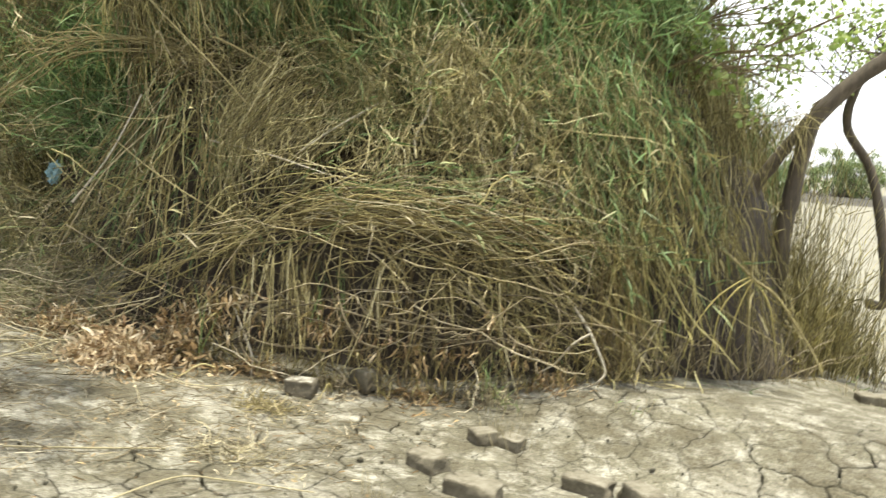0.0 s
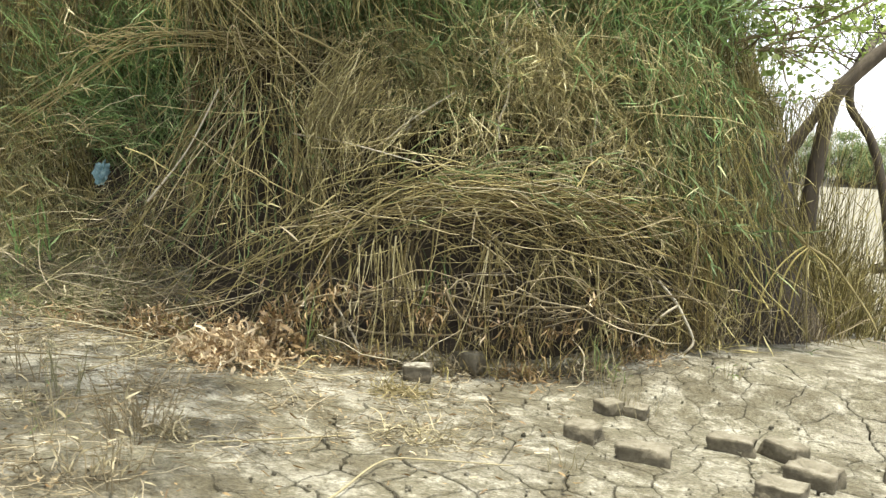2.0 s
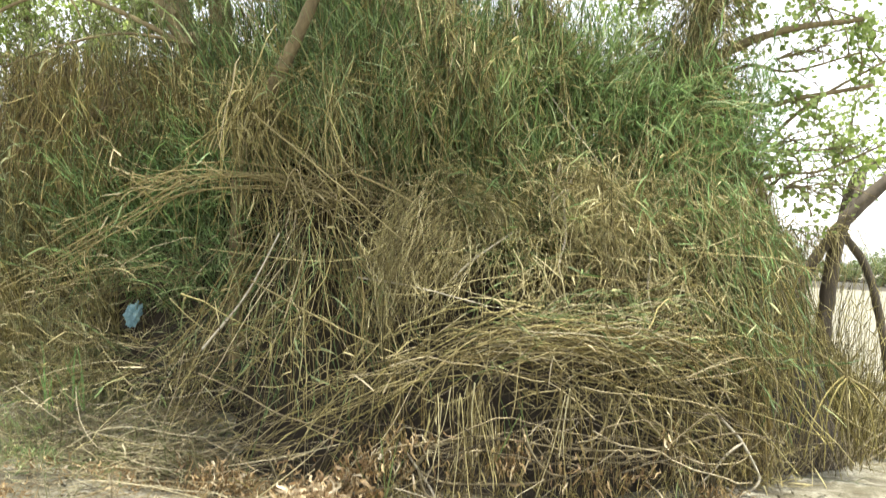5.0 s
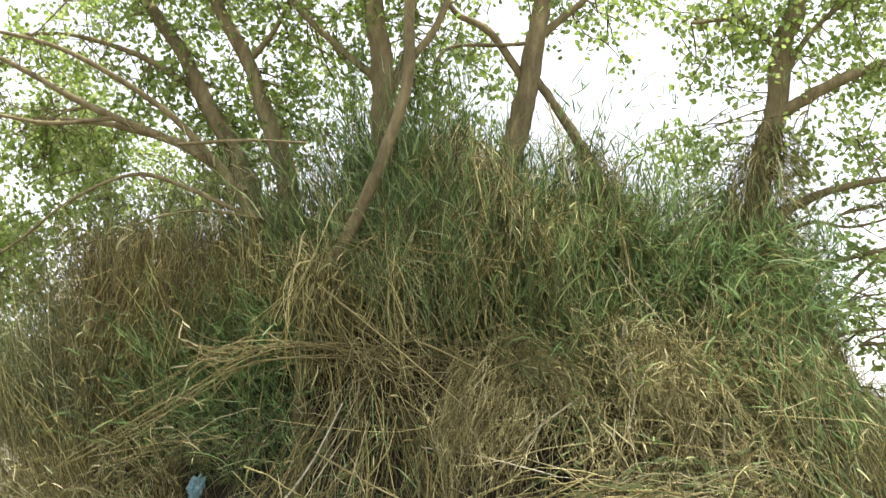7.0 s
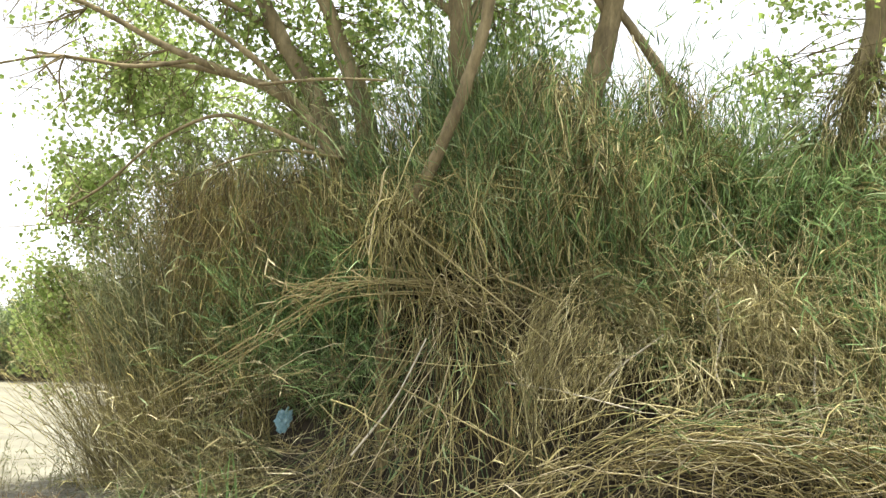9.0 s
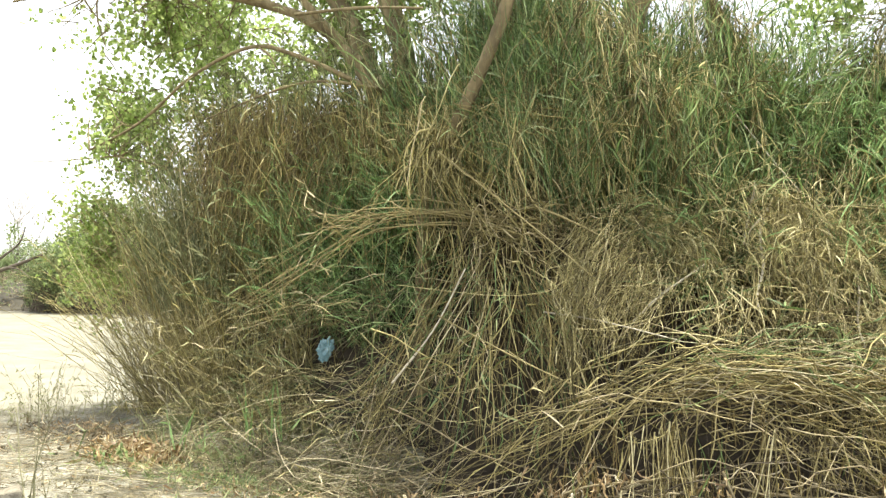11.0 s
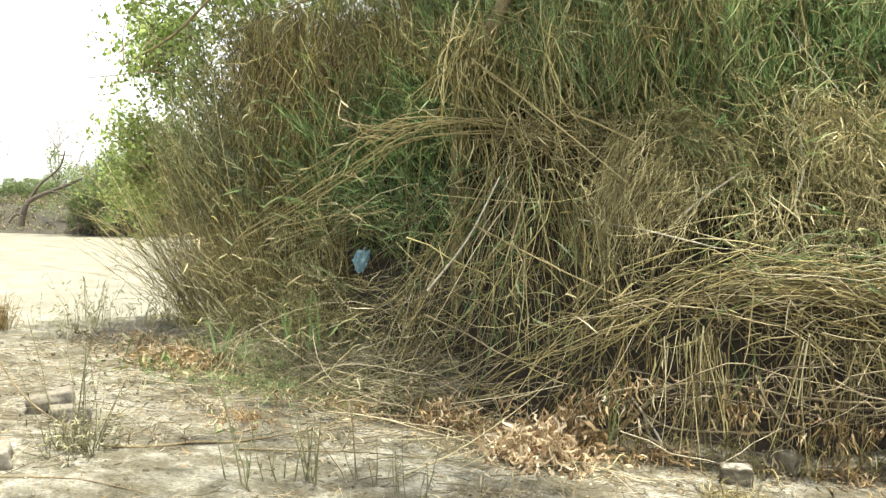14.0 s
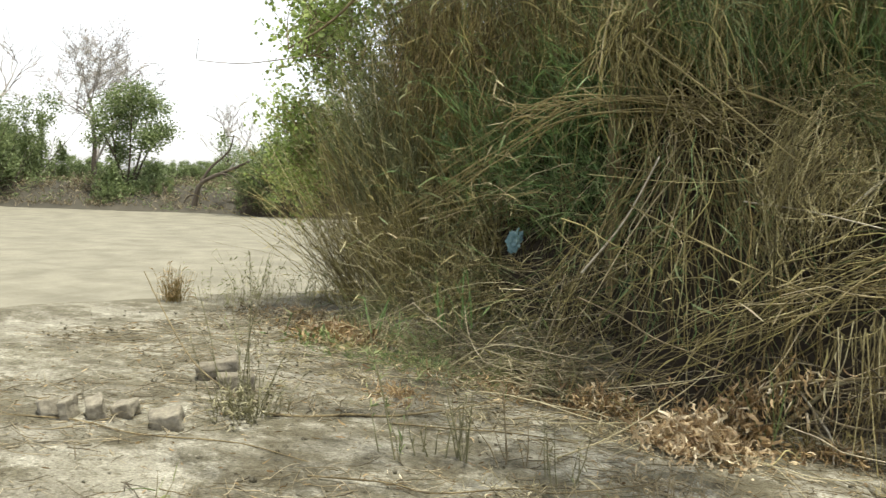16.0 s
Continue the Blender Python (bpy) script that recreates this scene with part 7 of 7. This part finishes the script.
    for label, line, r0, r1 in (("crooked pale stalk standing in the tumbled straw", [(0.24, 6.14, 2.30), (0.20, 6.08, 2.06), (0.17, 6.0, 1.88)], 0.010, 0.008),
                                ("long crooked pale stalk in the tumbled straw", [(0.32, 6.1, 2.12), (0.27, 6.0, 1.95), (0.29, 5.95, 1.73), (0.25, 5.85, 1.55), (0.27, 5.8, 1.43)], 0.010, 0.007),
                                ("pale kinked stalk lying down the shoulder", [(0.79, 6.3, 1.99), (0.86, 6.2, 1.78), (0.88, 6.1, 1.6), (0.86, 6.0, 1.4), (0.90, 5.95, 1.23)], 0.009, 0.006),
                                ("pale stalk forked against another", [(0.36, 6.1, 2.2), (0.29, 6.05, 2.08), (0.21, 6.0, 1.98)], 0.009, 0.006),
                                ("thin pale stalk leaning in the tumbled straw", [(0.52, 6.2, 1.75), (0.63, 6.1, 1.5), (0.70, 6.0, 1.3)], 0.007, 0.005),
                                ("thick weathered stalk jutting from the straw mat", [(-0.07, 5.95, 1.74), (-0.34, 5.80, 1.53), (-0.50, 5.66, 1.36)], 0.007, 0.006),
                                ("broad brown stalk lying over the ridge", [(-1.14, 5.62, 2.08), (-0.95, 5.64, 2.01), (-0.72, 5.66, 1.90)], 0.009, 0.007),
                                ("long golden stem slanting through the green reeds", [(-1.20, 6.1, 3.60), (-0.92, 5.98, 3.0), (-0.66, 5.9, 2.5), (-0.48, 5.85, 2.10)], 0.007, 0.005),
                                ("long pale stem slanting through the green reeds", [(-0.32, 6.5, 4.0), (-0.06, 6.35, 3.1), (0.25, 6.25, 2.6), (0.55, 6.2, 2.22)], 0.008, 0.005),
                                ("straight golden stem leaning in the green reeds", [(-0.86, 6.2, 3.45), (-0.70, 6.05, 2.9), (-0.58, 5.95, 2.4)], 0.007, 0.005),
                                ("long golden stem slanting from the slender tree", [(-1.82, 5.6, 2.45), (-1.45, 5.52, 2.18), (-1.08, 5.5, 1.90), (-0.72, 5.45, 1.62)], 0.007, 0.005),
                                ("long thin stem bowed over the fan of straw", [(-1.72, 5.4, 1.35), (-1.3, 5.25, 1.18), (-0.9, 5.2, 1.02), (-0.5, 5.2, 0.88)], 0.006, 0.004)):
        stick("pole", label, line, r0, r1, BLEACHED if "pale" in label or "weathered" in label else STRAW, "stalks in the thicket")
    # fresh blades
    for label, x, y, z, n, long, wide, colour in (("few broad fresh green blades beside the bag", -3.15, 5.6, 0.50, 5, 0.42, 0.016, FRESH), ("broad fresh green grass below the bag", -2.95, 5.6, 0.52, 5, 0.45, 0.016, FRESH), ("green blades at the foot of the slope", -3.75, 5.65, 0.38, 5, 0.36, 0.014, FRESH),
                                                  ("lone slender green reed in front of the arch", -0.76, 5.05, 0.18, 5, 0.66, 0.008, WEED), ("slender green reed standing in the dark hollow", -0.05, 5.2, 0.42, 4, 0.42, 0.007, GREEN), ("few thin green shoots under the arch", 0.08, 5.32, 0.5, 4, 0.4, 0.007, GREEN)):
        tuft = tagged(new("grass_tuft"), label, "grass", "fresh green tufts")
        tuft.location = (x, y, z)
        root = rng.normal(0, 0.03, (n, 3)) * (1, 1, 0)
        pts = strands(root - np.array([0, 0, 0.12]), np.stack([rng.normal(0, 0.16, n), rng.normal(-0.1, 0.12, n), np.ones(n)], -1), rng.uniform(0.6, 1.1, n) * long, rng.uniform(0.1, 0.6, n), 0.08, 6)
        for i in range(n):
            part("blade", quad_mesh("blade", *ribbons(pts[i:i + 1], rng.uniform(0.7, 1.3) * wide, [0.5, 0.8, 1.0, 1.0, 0.8, 0.5, 0.08]), colour), tuft)
    # weeds
    weed("tall weed clump with leafy foot", -3.07, 3.38, 44, 0.27, 0.07, 0.05, 9, WEED_STEM, 0.003, 0.3, WEED_STEM)
    weed("few tall stiff weed stems", -3.09, 3.4, 12, 0.78, 0.06, 0.035, 12, WEED_STEM, 0.0045, 0.16, WEED_STEM)
    weed("sparse weed with thin upright stems", -2.19, 3.38, 4, 0.82, 0.03, 0.06, 10, WEED, 0.0042, 0.16, WEED_STEM)
    weed("tight tuft of dark upright stems", -1.94, 3.62, 9, 0.58, 0.022, 0.05, 7, WEED_STEM, 0.0048, 0.1, WEED_STEM)
    weed("sparse dry weed with few stems", -2.1, 3.58, 7, 0.28, 0.045, 0.05, 3, WEED_STEM, 0.005, 0.1, WEED_STEM)
    weed("thin forked weed on pale ground", -1.46, 3.65, 8, 0.34, 0.06, 0.05, 3, WEED_STEM, 0.0045, 0.15, WEED_STEM)
    weed("dry grassy weed on bare ground", -0.86, 3.3, 46, 0.34, 0.08, 0.06, 3, TWIG, 0.003, 0.2, TWIG)
    weed("thin grey weed with leafy foot", -0.68, 2.75, 22, 0.34, 0.09, 0.06, 3, GREY_STEM, 0.003, 0.2, TWIG)
    weed("few bare stems on the trodden ground", -1.72, 3.75, 9, 0.42, 0.06, 0.05, 2, TWIG, 0.0035, 0.12, TWIG)
    weed("small dry weed on bare ground", -1.2, 3.2, 9, 0.28, 0.06, 0.05, 1)
    weed("dark dry twigs standing on a half brick", 1.2, 4.98, 26, 0.16, 0.06, 0.05, 0)
    weed("small twiggy tuft in a crack", 0.92, 3.82, 9, 0.16, 0.04, 0.05, 0)
    weed("small grey twig tuft on the mud", 1.85, 5.6, 12, 0.10, 0.06, 0.04, 1)
    weed("green grass blades at the thicket's foot", 1.05, 5.35, 14, 0.36, 0.05, 0.22, 2)
    weed("green grass sprout among dry stems", -3.3, 5.55, 8, 0.3, 0.08, 0.3, 3, GREEN)
    weed("thin green blade by the bare ground", -2.5, 2.3, 3, 0.14, 0.02, 0.16, 2, WEED)
    weed("stubby tuft of cut brown stems", -6.28, 6.0, 80, 0.32, 0.05, 0.08, 2, BROWN_LEAF, 0.004, 0.05, BROWN_REED)
    for i in range(12):
        x = -6.05 + 0.02 * i + random.uniform(-0.25, 0.45)
        y = 6.2 + 0.12 * i + random.uniform(-0.3, 0.3)
        weed("thin dry weed at the edge of the field", x, y, 10, random.uniform(0.3, 0.75), 0.08, 0.05, 8, FEATHER, 0.002, 0.25, GREY_STEM)
    for i in range(5):
        weed("low dry tuft beside the thicket", 3.3 + 0.25 * i, 7.0 + random.uniform(-0.4, 0.6), 14, 0.25, 0.08, 0.06, 1)


build_litter()


def build_bag():
    bm = bmesh.new()
    bmesh.ops.create_icosphere(bm, subdivisions=4, radius=1.0)
    for v in bm.verts:
        p = v.co.copy()
        f = noise.fractal(p * 2.0, 0.8, 2.0, 4) * 0.42 + abs(noise.noise(p * 5.0)) * 0.45 - 0.1
        v.co = Vector((p.x * 0.052, p.y * 0.03, p.z * 0.084)) * (1.0 + f)
        v.co.x += 0.05 * (p.z < 0) * p.z * -0.6
    me = bpy.data.meshes.new("plastic_bag")
    bm.to_mesh(me)
    bm.free()
    m, n, l = material("blue_plastic")
    t = tex(n, l, 25.0, 4.0)
    r = ramp(n, [(0.3, (0.10, 0.20, 0.24)), (0.55, (0.20, 0.34, 0.38)), (0.8, (0.50, 0.62, 0.63))])
    l.new(t.outputs["Fac"], r.inputs[0])
    l.new(r.outputs[0], n["Principled BSDF"].inputs["Base Color"])
    n["Principled BSDF"].inputs["Roughness"].default_value = 0.4
    me.materials.append(m)
    ob = tagged(new("plastic_bag", me), "crumpled pale blue plastic bag caught in the reeds", "plastic bag")
    ob.matrix_basis = pose(-2.81, 6.08, 1.03, 10, 25, 20)


build_bag()


# ---- plates of cracked mud, each with its own edge ----
def cell_polygon(seed, others, reach):
    """The cell of one seed among its neighbours."""
    poly = [seed + np.array(c) * reach for c in ((-1, -1), (1, -1), (1, 1), (-1, 1))]
    for o in others:
        mid, nrm = (seed + o) / 2, o - seed
        out = []
        for a, b in zip(poly, poly[1:] + poly[:1]):
            da, db = np.dot(a - mid, nrm), np.dot(b - mid, nrm)
            if da <= 0:
                out.append(a)
            if da * db < 0:
                out.append(a + (b - a) * (da / (da - db)))
        poly = out
        if len(poly) < 3:
            return None
    return np.array(poly)


def build_plates():
    r3 = np.random.default_rng(23)
    size = 0.222
    cells = [(i, j) for i in range(-8, 21) for j in range(10, 30)]
    seeds = np.array([((i + 0.5 + r3.uniform(-0.46, 0.46)) * size, (j + 0.5 + r3.uniform(-0.46, 0.46)) * size) for i, j in cells])
    keep = r3.uniform(0, 1, len(seeds)) > 0.17
    seeds = seeds[keep]
    for k, c in enumerate(seeds):
        if float(cracked(c[0], c[1])) < 0.05:
            continue
        d = np.linalg.norm(seeds - c, axis=1)
        poly = cell_polygon(c, seeds[np.argsort(d)[1:26]], 2.5 * size)
        if poly is None:
            continue
        ring = []
        for a, b in zip(poly, np.roll(poly, -1, 0)):
            m = max(2, int(np.linalg.norm(b - a) / 0.018))
            ring.append(a + (b - a) * (np.arange(m) / m)[:, None])
        ring = np.vstack(ring)
        x, y = ring[:, 0], ring[:, 1]
        ring = ring + np.stack([0.045 * noise2(x, y, 4.5, 41) + 0.024 * noise2(x, y, 20.0, 43), 0.045 * noise2(x, y, 4.5, 47) + 0.024 * noise2(x, y, 20.0, 53)], -1)
        mid = ring.mean(0)
        gap = 0.0020 + 0.0075 * smooth(noise2(ring[:, 0], ring[:, 1], 1.9, 59) * 1.6 + 0.35)
        inward = unit(mid - ring)
        rows = []
        for f, lift, extra in ((0.0, -0.055, 0.0), (0.0, -0.004, 0.0), (0.0, 0.0, 0.003), (0.3, 0.0, 0.0), (0.65, 0.0, 0.0), (0.97, 0.0, 0.0)):
            p = ring + inward * (gap[:, None] + extra)
            p = p + (mid - p) * f
            rows.append(np.stack([p[:, 0], p[:, 1], surface(p[:, 0], p[:, 1]) + lift], -1))
        n = len(ring)
        v = np.vstack([*rows, rows[-1].mean(0, keepdims=True)])
        i, s1 = (np.arange(5) * n)[:, None], np.arange(n)[None, :]
        s2 = (s1 + 1) % n
        q = np.stack([i + s1, i + s2, i + n + s2, i + n + s1], -1).reshape(-1, 4)
        me = quad_mesh("mud_plate", v, q, GROUND)
        part("mud_plate", me, ground)


build_plates()
